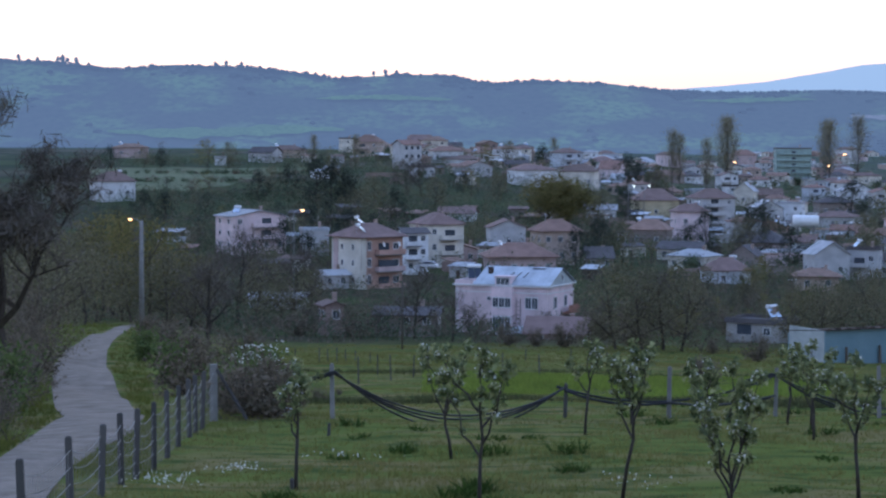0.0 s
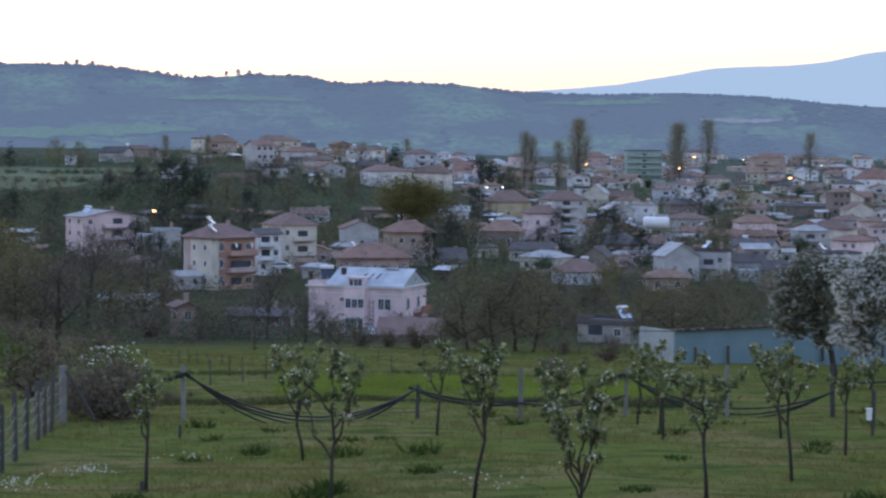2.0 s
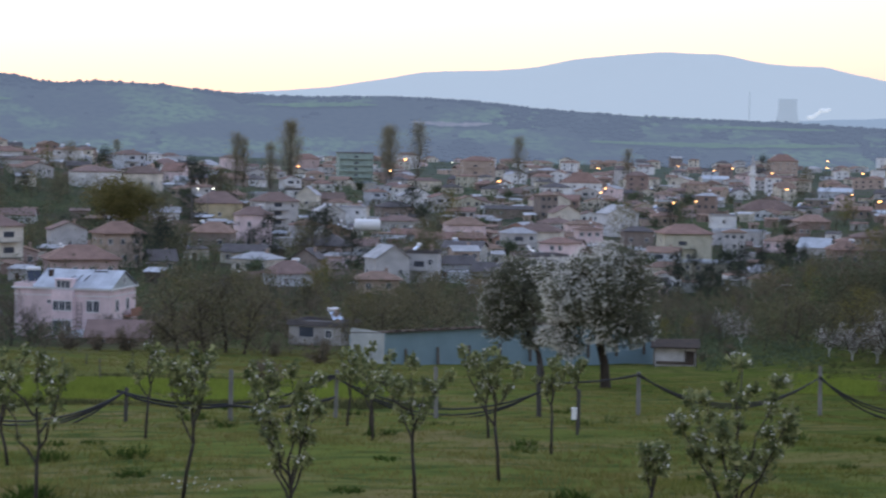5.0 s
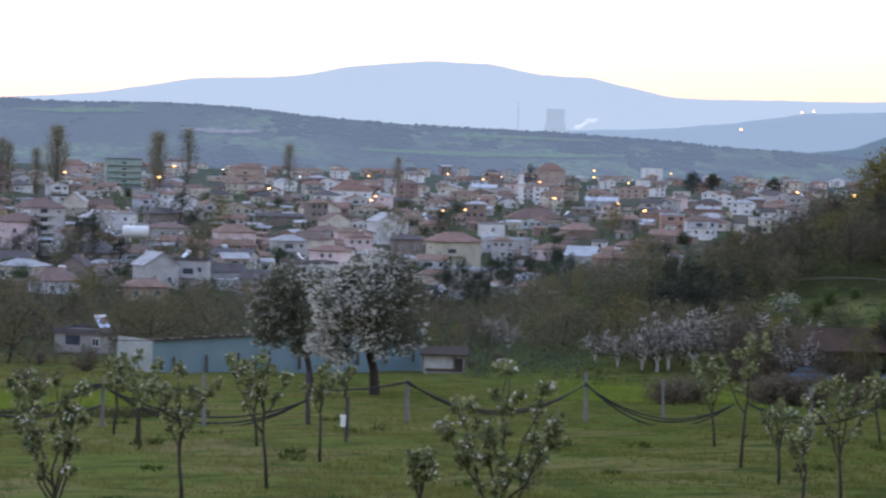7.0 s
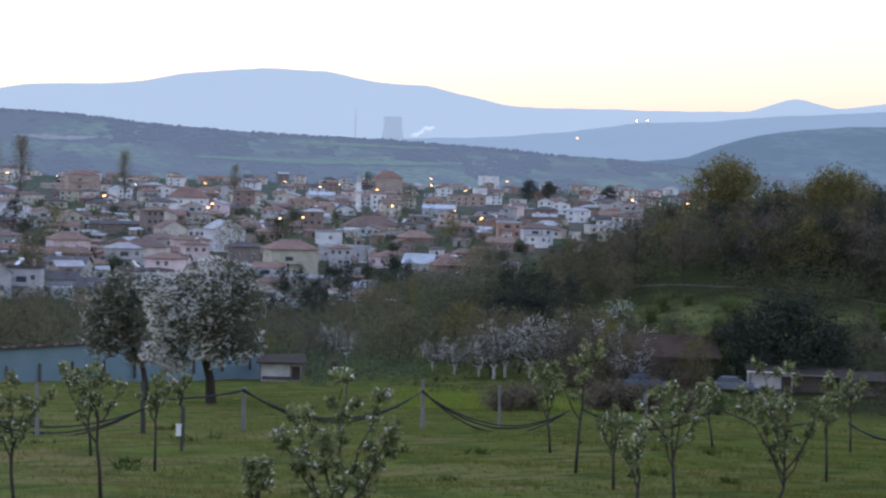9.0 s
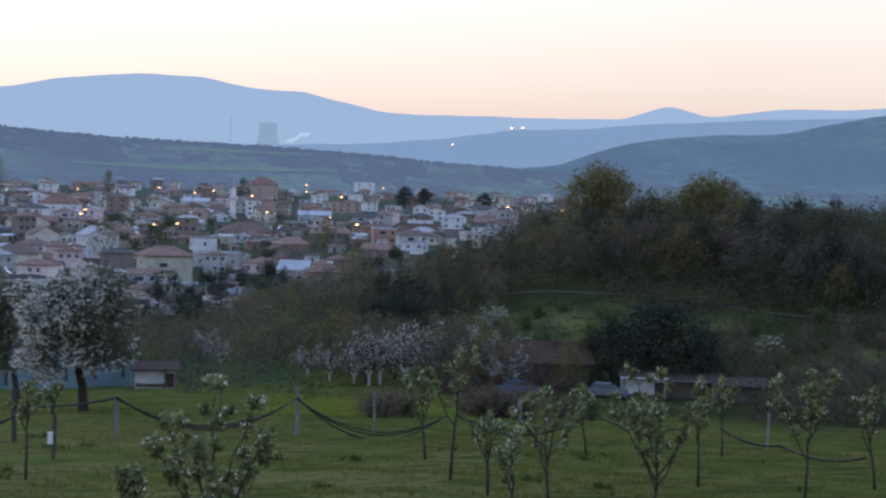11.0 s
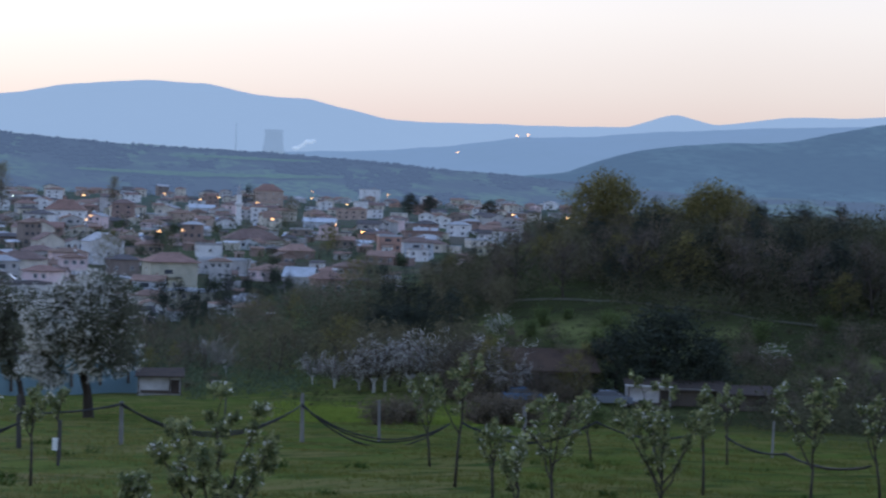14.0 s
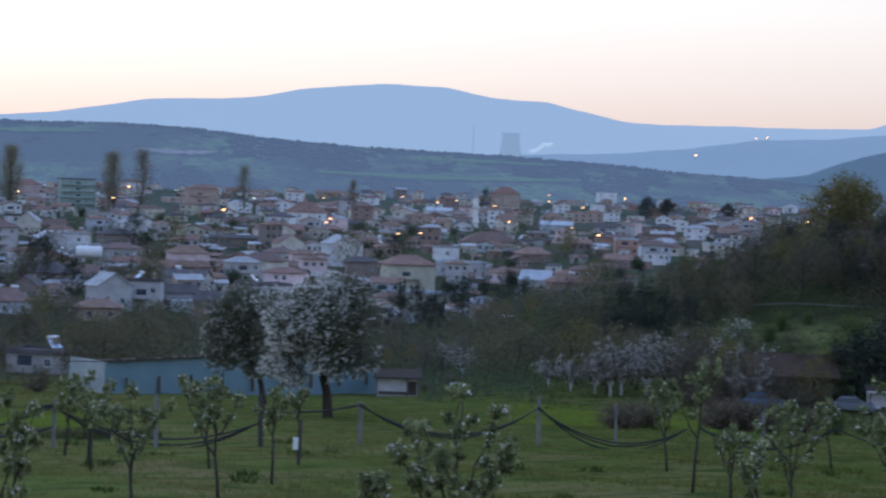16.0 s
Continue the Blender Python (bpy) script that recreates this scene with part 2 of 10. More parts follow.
M["leaf_gold"] = mat("golden_buds", (0.215, 0.19, 0.07), 0.9, (0.13, 0.12, 0.05), 0.5, 5, 0.0, island=0.35, thin=0.4)
M["leaf_dark"] = mat("dark_evergreen", (0.042, 0.053, 0.037), 0.8, (0.024, 0.032, 0.024), 0.8, 5, 0.0, island=0.3)
M["leaf_garden"] = mat("garden_leaf", (0.115, 0.15, 0.085), 0.9, (0.072, 0.095, 0.062), 0.5, 5, 0.0, island=0.4, thin=0.3)
# lush blades, with the hill's shade in their colour
M["lush_grass"] = mat("lush_grass", (0.106, 0.136, 0.029), 0.9, (0.152, 0.142, 0.045), 0.3, 1.3, 0.0, island=0.15, thin=0.4)
M["leaf_poplar"] = mat("poplar_buds", (0.27, 0.255, 0.17), 0.9, (0.20, 0.185, 0.125), 0.5, 5, 0.0, island=0.25, thin=0.35)
M["leaf_bramble"] = mat("bramble_twigs", (0.195, 0.162, 0.118), 0.9, (0.118, 0.10, 0.072), 0.8, 6, 0.0, island=0.35, thin=0.25)
M["apple_leaf"] = mat("apple_leaf", (0.30, 0.32, 0.17), 0.6, (0.10, 0.13, 0.045), 3, 15, 0.0, island=0.6, thin=0.4)
M["petal"] = mat("petal", (0.82, 0.81, 0.76), 0.7, (0.66, 0.64, 0.60), 3, 20, 0.0, island=0.15, thin=0.3)
M["grass"] = mat("grass_blade", (0.152, 0.18, 0.045), 0.9, (0.21, 0.178, 0.072), 0.3, 1.3, 0.0, island=0.15, thin=0.4)
M["weed"] = mat("weed_leaf", (0.06, 0.10, 0.022), 0.8, (0.04, 0.068, 0.016), 1, 8, 0.0, island=0.35, thin=0.35)
M["post_wood"] = mat("weathered_post", (0.105, 0.10, 0.098), 0.9, (0.055, 0.052, 0.05), 2, 20, 0.4, stretch=(1, 1, 0.2), spread=0.2)
M["concrete"] = mat("concrete", (0.25, 0.245, 0.235), 0.9, (0.15, 0.145, 0.14), 1.5, 14, 0.3, spread=0.15)
M["wire"] = mat("fence_wire", (0.33, 0.33, 0.33), 0.6, (0.2, 0.19, 0.18), 4, 30, 0.0, metal=0.6)
M["hose"] = mat("black_hose", (0.018, 0.018, 0.02), 0.55, (0.03, 0.03, 0.032), 3, 20, 0.1)
M["sheet_blue"] = wave_relief(mat("painted_sheet", (0.185, 0.275, 0.315), 0.6, (0.145, 0.225, 0.26), 0.5, 6, 0.1), 3.4, "X", 0.5, 0.03)
M["white_wall"] = mat("limewashed_wall", (0.45, 0.48, 0.48), 0.9, (0.28, 0.31, 0.31), 0.7, 6, 0.2)
M["dark_sheet"] = mat("dark_roof_sheet", (0.05, 0.045, 0.042), 1.0, (0.09, 0.068, 0.055), 1.0, 9, 0.2)
M["dark_sheet"].node_tree.nodes["Principled BSDF"].inputs["Specular IOR Level"].default_value = 0.05
M["glass"] = mat("window_glass", (0.05, 0.06, 0.075), 0.08, (0.085, 0.095, 0.115), 0.3, 2, 0.0)
M["frame"] = mat("white_frame", (0.72, 0.72, 0.72), 0.6, (0.55, 0.55, 0.55), 2, 10, 0.05)
M["panel"] = mat("solar_panel", (0.62, 0.66, 0.70), 0.2, (0.5, 0.54, 0.6), 1, 5, 0.0, metal=0.85)
M["panel_dark"] = mat("dark_collector", (0.03, 0.04, 0.06), 0.25, (0.05, 0.06, 0.08), 1, 5, 0.0)
M["tank"] = mat("white_tank", (0.80, 0.81, 0.82), 0.35, (0.65, 0.66, 0.67), 1, 6, 0.0)
M["asphalt"] = mat("bitumen", (0.06, 0.06, 0.062), 0.9, (0.04, 0.04, 0.042), 1, 10, 0.2)
M["lamp_orange"] = mat("sodium_lamp", (0.8, 0.5, 0.25), 0.5, glow=(1.0, 0.46, 0.15), glow_strength=8.0, bump=0)
M["lamp_white"] = mat("white_lamp", (0.8, 0.8, 0.75), 0.5, glow=(0.95, 1.0, 0.85), glow_strength=6.0, bump=0)
M["steel"] = mat("galvanised_steel", (0.42, 0.44, 0.46), 0.5, (0.32, 0.33, 0.35), 1, 10, 0.05, metal=0.5)
M["plastic_white"] = mat("white_plastic", (0.78, 0.79, 0.80), 0.5, (0.68, 0.69, 0.70), 2, 9, 0.05)
M["bin_bag"] = mat("pale_rubbish", (0.62, 0.66, 0.72), 0.6, (0.4, 0.42, 0.5), 3, 12, 0.2)
M["brick"] = mat("brick_wall", (0.32, 0.17, 0.12), 0.95, (0.22, 0.12, 0.09), 0.7, 6, 0.3)
M["dry_wood"] = mat("old_boards", (0.13, 0.11, 0.09), 0.95, (0.07, 0.06, 0.05), 1.4, 12, 0.3, stretch=(1, 1, 0.2))
M["chimney"] = mat("chimney_render", (0.42, 0.33, 0.29), 0.9, (0.27, 0.2, 0.17), 1.4, 8, 0.2)
ROOFS = {}
for key, c in dict(red=(0.25, 0.162, 0.132), brown=(0.20, 0.142, 0.125), dark=(0.115, 0.105, 0.107), rust=(0.265, 0.18, 0.142), grey=(0.39, 0.395, 0.41), metal=(0.42, 0.455, 0.50)).items():
    ROOFS[key] = wave_relief(mat("roof_" + key, tuple(v * 1.2 for v in c), 0.95 if key != "metal" else 0.45, tuple(v * 0.72 for v in c), 0.5, 5, 0.15, spread=0.15), 1.6, "DIAGONAL" if key not in ("metal",) else "X", 0.4, 0.04)
WALLS = {}
for key, c in dict(white=(0.72, 0.735, 0.77), cream=(0.63, 0.595, 0.53), pink=(0.72, 0.585, 0.60), rose=(0.46, 0.36, 0.35), yellow=(0.56, 0.48, 0.33), grey=(0.48, 0.48, 0.49), brown=(0.26, 0.22, 0.20), green=(0.33, 0.43, 0.40), blue=(0.54, 0.58, 0.64), raw=(0.30, 0.225, 0.20), taupe=(0.32, 0.31, 0.295), terracotta=(0.44, 0.285, 0.235), ochre=(0.46, 0.37, 0.32), olive=(0.47, 0.46, 0.38)).items():
    WALLS[key] = mat("plaster_" + key, tuple(min(0.86, v * 1.14) for v in c), 0.92, tuple(v * 0.72 for v in c), 0.35, 4, 0.15, spread=0.08)


# ---------------------------------------------------------------- mesh tools
class Geo:
    """Gathers boxes, tubes and faces for one mesh."""

    def __init__(self):
        self.v, self.f = [], []

    def face(self, *pts):
        n = len(self.v)
        self.v += [tuple(p) for p in pts]
        self.f.append(tuple(range(n, n + len(pts))))
        return self

    def box(self, cx, cy, cz, sx, sy, sz, rz=0.0, taper=1.0):
        n = len(self.v)
        c, s = math.cos(radians(rz)), math.sin(radians(rz))
        for k, q in ((-0.5, 1.0), (0.5, taper)):
            for i, j in ((-0.5, -0.5), (0.5, -0.5), (0.5, 0.5), (-0.5, 0.5)):
                a, b = i * sx * q, j * sy * q
                self.v.append((cx + a * c - b * s, cy + a * s + b * c, cz + k * sz))
        for q in ((0, 3, 2, 1), (4, 5, 6, 7), (0, 1, 5, 4), (1, 2, 6, 5), (2, 3, 7, 6), (3, 0, 4, 7)):
            self.f.append(tuple(n + i for i in q))
        return self

    def tube(self, pts, radii, sides=5, cap=True):
        pts = [Vector(p) for p in pts]
        n0 = len(self.v)
        prev = None
        for i, p in enumerate(pts):
            way = (pts[min(i + 1, len(pts) - 1)] - pts[max(i - 1, 0)])
            way = way.normalized() if way.length > 1e-9 else Vector((0, 0, 1))
            if prev is None:
                a = way.cross(Vector((0.31, 0.95, 0.05)))
                if a.length < 1e-3:
                    a = way.cross(Vector((1, 0, 0)))
            else:
                a = prev - way * prev.dot(way)
                if a.length < 1e-3:
                    a = way.cross(Vector((0.31, 0.95, 0.05)))
            a.normalize()
            prev = a
            b = way.cross(a)
            r = radii[i] if hasattr(radii, "__len__") else radii
            for k in range(sides):
                t = 2 * math.pi * k / sides
                self.v.append(tuple(p + (a * math.cos(t) + b * math.sin(t)) * r))
        for i in range(len(pts) - 1):
            for k in range(sides):
                a, b = n0 + i * sides + k, n0 + i * sides + (k + 1) % sides
                self.f.append((a, b, b + sides, a + sides))
        if cap:
            self.f.append(tuple(n0 + k for k in reversed(range(sides))))
            self.f.append(tuple(n0 + (len(pts) - 1) * sides + k for k in range(sides)))
        return self

    def mesh(self, name, material, smooth=False):
        me = bpy.data.meshes.new(name)
        me.from_pydata(self.v, [], self.f)
        me.materials.append(material)
        if smooth:
            me.polygons.foreach_set("use_smooth", [True] * len(me.polygons))
        me.update()
        return me


def part(name, geo, material, parent, label="", at=None, smooth=False):
    """Links geo (a Geo, or mesh data to share) as ONE mesh object under a thing or a part."""
    me = geo.mesh(name, material, smooth) if isinstance(geo, Geo) else geo
    ob = new(name, me)
    ob.parent = parent
    if at is not None:
        ob.matrix_basis = at
    if label:
        ob["label"] = label
    return ob


def thing(name, m, label, category, group="", kind=""):
    """An Empty at a thing's base, to carry its parts."""
    ob = new(name)
    ob.empty_display_size = 0.3
    ob.matrix_basis = m
    return tagged(ob, label, category, group, kind)


def faces_mesh(name, verts, quads, material):
    """Many loose faces of equal size, from arrays."""
    me = bpy.data.meshes.new(name)
    verts, quads = np.asarray(verts, np.float32), np.asarray(quads, np.int32)
    k = quads.shape[1]
    me.vertices.add(len(verts))
    me.vertices.foreach_set("co", verts.ravel())
    me.loops.add(quads.size)
    me.loops.foreach_set("vertex_index", quads.ravel())
    me.polygons.add(len(quads))
    me.polygons.foreach_set("loop_start", np.arange(0, quads.size, k, dtype=np.int32))
    me.polygons.foreach_set("loop_total", np.full(len(quads), k, np.int32))
    me.materials.append(material)
    me.update(calc_edges=True)
    return me


def leaf_cloud(name, centres, size, material, rng, per=1, scatter=0.0, flat=0.55, rise=0.0):
    """Small three-cornered leaves (or, when flat is small, twig ends) about the given points, each turned its own way."""
    c = np.repeat(np.asarray(centres, float), per, axis=0)
    n = len(c)
    if scatter:
        c = c + rng.normal(0, scatter, (n, 3))
    a = rng.normal(size=(n, 3))
    a[:, 2] += rise
    a /= np.linalg.norm(a, axis=1, keepdims=True)
    b = np.cross(a, rng.normal(size=(n, 3)))
    b /= np.linalg.norm(b, axis=1, keepdims=True) + 1e-9
    s = size * rng.uniform(0.6, 1.35, (n, 1))
    v = np.stack([c - a * s + b * s * flat * 0.5, c - a * s * 0.6 - b * s * flat, c + a * s + b * s * flat * 0.3], 1).reshape(-1, 3)
    return faces_mesh(name, v, np.arange(3 * n).reshape(-1, 3), material)


# ---------------------------------------------------------------- ground, hills and mountains
def build_ground():
    fine = np.arange(-15, 43.01, 0.3)
    rest = np.linspace(46, 342, 75)
    az = np.radians(np.concatenate([fine, rest]))
    rings = np.concatenate([np.linspace(1, 27, 14), np.geomspace(28.5, 700, 120), np.geomspace(720, 4600, 70)])
    a, d = np.meshgrid(az, rings)
    x, y = d * np.sin(a), d * np.cos(a)
    z = ground(x, y)
    n = len(az)
    v = np.stack([x, y, z], -1).reshape(-1, 3)
    i = np.arange(len(rings) - 1)[:, None] * n
    k = np.arange(n)[None, :]
    q = np.stack([i + k, i + n + k, i + n + (k + 1) % n, i + (k + 1) % n], -1).reshape(-1, 4)
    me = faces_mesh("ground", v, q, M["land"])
    me.polygons.foreach_set("use_smooth", [True] * len(me.polygons))
    hub = bmesh.new()
    hub.from_mesh(me)
    hub.verts.ensure_lookup_table()
    hub.faces.new([hub.verts[j] for j in range(n)])
    hub.to_mesh(me)
    hub.free()
    me.update()
    return tagged(new("ground", me), "green meadow falling to a village valley and wooded hills", "ground", kind="structure")


build_ground()


def build_range(name, label, dist, azs, tops, material, foot, seed, rough):
    """A far range: a solid ridge whose crest follows the heights given, with folds on its face."""
    rng = np.random.default_rng(seed)
    az = np.arange(azs[0], azs[-1] + 0.01, 0.12)
    top = np.interp(az, azs, tops)
    k = np.hanning(9)
    top = np.convolve(np.pad(top, 4, "edge"), k / k.sum(), "valid")
    for amp, wl in ((rough, 1.7), (rough * 0.5, 0.6), (rough * 0.3, 0.25)):
        top = top + amp * np.sin(az / wl * 2.0 + rng.uniform(0, 6)) * np.sin(az / wl * 0.77 + rng.uniform(0, 6))
    rows = np.linspace(0, 1, 16)
    v = []
    for r in rows:
        d = dist - 0.16 * dist * (1 - r)
        fold = 1 + 0.02 * (1 - r) * r * 4 * np.sin(az * 2.3 + 5 * r)
        z = foot + (top - foot) * (r ** 1.3) * fold
        v.append(np.stack([d * np.sin(np.radians(az)), d * np.cos(np.radians(az)), z], -1))
    d = dist * 1.08
    v.append(np.stack([d * np.sin(np.radians(az)), d * np.cos(np.radians(az)), np.full_like(az, foot)], -1))
    n = len(az)
    i = np.arange(len(v) - 1)[:, None] * n
    c = np.arange(n - 1)[None, :]
    q = np.stack([i + c, i + c + 1, i + n + c + 1, i + n + c], -1).reshape(-1, 4)
    me = faces_mesh(name, np.concatenate(v), q, material)
    me.polygons.foreach_set("use_smooth", [True] * len(me.polygons))
    return tagged(new(name, me), label, "mountain", kind="structure")


# the ranges' pale blue is haze, given as a glow of their own
M["mountain"] = hazed_material("hazy_mountain", (0.10, 0.13, 0.17), (0.09, 0.12, 0.16), (0.42, 0.54, 0.695), 0.84, 0.004)
M["foothill"] = hazed_material("hazy_foothill", (0.08, 0.11, 0.15), (0.06, 0.09, 0.12), (0.33, 0.455, 0.64), 0.68, 0.005)


def hazed_slope_material(name, wood, field, dark, glow, strength, scale=0.0065):
    """Woods and pale fields in patches on a far slope; the blue haze of the evening air is added as emission."""
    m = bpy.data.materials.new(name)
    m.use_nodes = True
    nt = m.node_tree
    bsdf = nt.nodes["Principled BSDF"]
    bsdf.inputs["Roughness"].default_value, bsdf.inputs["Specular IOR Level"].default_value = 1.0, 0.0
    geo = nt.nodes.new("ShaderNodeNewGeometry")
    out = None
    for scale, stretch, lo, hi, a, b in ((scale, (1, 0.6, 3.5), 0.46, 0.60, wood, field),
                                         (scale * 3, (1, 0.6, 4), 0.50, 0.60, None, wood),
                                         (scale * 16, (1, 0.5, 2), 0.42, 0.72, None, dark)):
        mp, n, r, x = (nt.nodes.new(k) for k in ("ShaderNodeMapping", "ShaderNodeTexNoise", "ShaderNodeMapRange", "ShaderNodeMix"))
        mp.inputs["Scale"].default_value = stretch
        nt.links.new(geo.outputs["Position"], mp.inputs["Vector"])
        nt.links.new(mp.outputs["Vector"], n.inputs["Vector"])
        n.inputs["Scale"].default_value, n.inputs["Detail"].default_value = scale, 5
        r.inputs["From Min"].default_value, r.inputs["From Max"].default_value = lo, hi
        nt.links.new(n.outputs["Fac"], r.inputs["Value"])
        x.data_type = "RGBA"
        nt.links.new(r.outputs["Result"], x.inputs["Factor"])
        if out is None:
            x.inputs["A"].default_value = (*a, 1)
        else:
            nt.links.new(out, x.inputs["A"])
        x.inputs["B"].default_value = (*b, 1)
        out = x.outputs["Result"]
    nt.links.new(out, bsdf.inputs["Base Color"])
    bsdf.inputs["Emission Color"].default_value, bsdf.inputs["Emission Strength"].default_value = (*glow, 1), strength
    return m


M["ridge"] = hazed_slope_material("hazy_ridge", (0.036, 0.042, 0.036), (0.075, 0.12, 0.05), (0.024, 0.03, 0.028), (0.112, 0.158, 0.258), 1.0)
M["hill_mid"] = hazed_slope_material("hazy_hill", (0.055, 0.075, 0.085), (0.09, 0.125, 0.12), (0.045, 0.06, 0.075), (0.17, 0.265, 0.405), 0.53, 0.004)
# tree crowns on the ridge: dark green, with its haze as blue emission
M["hazy_wood"] = hazed_material("hazy_wood", (0.032, 0.04, 0.034), (0.022, 0.03, 0.026), (0.110, 0.154, 0.256), 1.0, 0.02)


RIDGE_FOOT = -42
RANGE_MOUNT = ((-20, 4, 6.3, 8.6, 11.3, 13.2, 14.3, 15.5, 17.7, 19.4, 20.7, 22.2, 23, 24.4, 28, 30.9, 32.1, 33.2, 35.1, 36.9, 38.4, 44),
               (16, 19, 21, 23.5, 32, 33.6, 35.3, 39.7, 43.4, 42.6, 38, 37.6, 33.9, 28.6, 28.2, 29.2, 36.4, 31.2, 35.7, 36.2, 38.8, 38.5))
RANGE_FOOT = ((18, 21.6, 23.9, 26.2, 28, 30.2, 32.3, 33.9, 36.9, 44), (10.5, 11.9, 13.4, 18.1, 22.5, 24.4, 27.9, 29.9, 32.7, 33))
RANGE_HILL = ((27, 29.3, 30.3, 31.6, 33.1, 35.1, 37.2, 38.7, 40.9, 46), (2, 7.2, 14, 19.9, 22.5, 23.6, 32.4, 36.6, 36.5, 34))
RANGE_RIDGE = ((-30, -12, -10.5, -9, -7.4, -5.5, -4.1, -2.9, -1.3, 0, 1.2, 2.5, 4.2, 6.1, 7.8, 10.1, 12.4, 14.7, 17, 18.4, 21.5, 24.5, 26.1, 27.6, 29.1, 33, 46),
               (34, 33.2, 32.2, 29.2, 31, 31, 28.2, 25.4, 27.4, 27.2, 23.2, 24.6, 23.6, 20.2, 19, 20.4, 19, 15.5, 13, 12, 10.7, 7.8, 5.6, 4.6, 2.4, -2, -4))
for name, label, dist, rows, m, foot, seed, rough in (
        ("backdrop_mountain", "long mountain, pale blue with haze, under the evening sky", 4500, RANGE_MOUNT, "mountain", -60, 3, 1.2),
        ("backdrop_foothills", "low foothills, blue with haze, before the mountain", 4050, RANGE_FOOT, "foothill", -50, 4, 1.5),
        ("backdrop_hill", "wooded hill beyond the plain, blue-grey with haze", 3600, RANGE_HILL, "hill_mid", -40, 5, 1.5),
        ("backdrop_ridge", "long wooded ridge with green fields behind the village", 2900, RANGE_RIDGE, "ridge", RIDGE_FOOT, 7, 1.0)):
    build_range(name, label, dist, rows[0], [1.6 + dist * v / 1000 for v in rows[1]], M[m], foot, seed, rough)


# open fields and a quarry scar on the ridge: degrees from and to, upper and lower edge in thousandths of the distance
CLEARINGS = (('scar', 11.0, 13.22, 8.6, 6.0),
           ('green', 15.91, 23.03, 0.9, -1.7),
           ('green', 6.8, 10.09, 16.4, 13.9),
           ('green', -9.12, -2.7, 2.7, -3.4),
           ('green', -3.47, 0.23, 17.0, 14.1),
           ('green', 18.56, 22.49, 8.3, 6.6),
           ('green', 17.13, 19.91, 12.5, 11.5))
# fields and scar carry the ridge's haze as blue emission too
M["hazy_ridge_field"] = hazed_slope_material("hazy_ridge_field", (0.085, 0.125, 0.06), (0.10, 0.15, 0.065), (0.06, 0.09, 0.045), (0.108, 0.16, 0.25), 0.90, 0.01)
M["hazy_ridge_scar"] = hazed_slope_material("quarry_scar", (0.22, 0.19, 0.17), (0.26, 0.22, 0.20), (0.09, 0.095, 0.08), (0.108, 0.155, 0.265), 0.85, 0.02)


def ridge_point(az, rise):
    """The point on the ridge's face seen at a height angle."""
    top = 1.6 + 2.9 * float(np.interp(az, *RANGE_RIDGE))
    lo, hi = 0.0, 1.0
    for _ in range(24):
        r = 0.5 * (lo + hi)
        d = 2900 * (1 - 0.16 * (1 - r))
        z = RIDGE_FOOT + (top - RIDGE_FOOT) * r ** 1.3
        if (z - 1.6) / d * 1000 < rise:
            lo = r
        else:
            hi = r
    d -= 6
    return d * math.sin(radians(az)), d * math.cos(radians(az)), z + 1.5


def clearings():
    for k, (sort, az0, az1, up, down) in enumerate(CLEARINGS):
        rng = np.random.default_rng(60 + k)
        g = Geo()
        steps = 40
        mid, half = 0.5 * (up + down), 0.5 * (up - down)
        wander = rng.uniform(0, 6, 4)
        for i in range(steps + 1):
            u = i / steps
            az = az0 + (az1 - az0) * u
            c = mid + half * 0.35 * math.sin(5 * u + wander[0])
            w = half * (math.sin(math.pi * min(max(u, 0.02), 0.98)) ** 0.5) * (0.75 + 0.3 * math.sin(13 * u + wander[1]) * math.sin(29 * u + wander[2]))
            for j in (-1, -0.33, 0.33, 1):
                g.v.append(ridge_point(az, c + j * w + rng.normal(0, 0.06)))
        for i in range(steps):
            for j in range(3):
                a = i * 4 + j
                g.f.append((a, a + 4, a + 5, a + 1))
        scar = sort == "scar"
        me = g.mesh("clearing", M["hazy_ridge_scar" if scar else "hazy_ridge_field"])
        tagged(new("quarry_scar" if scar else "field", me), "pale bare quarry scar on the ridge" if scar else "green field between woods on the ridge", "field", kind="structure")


clearings()


def in_clearing(az, rise):
    return any(a < az < b and down - 0.2 < rise < up + 0.2 for _, a, b, up, down in CLEARINGS)


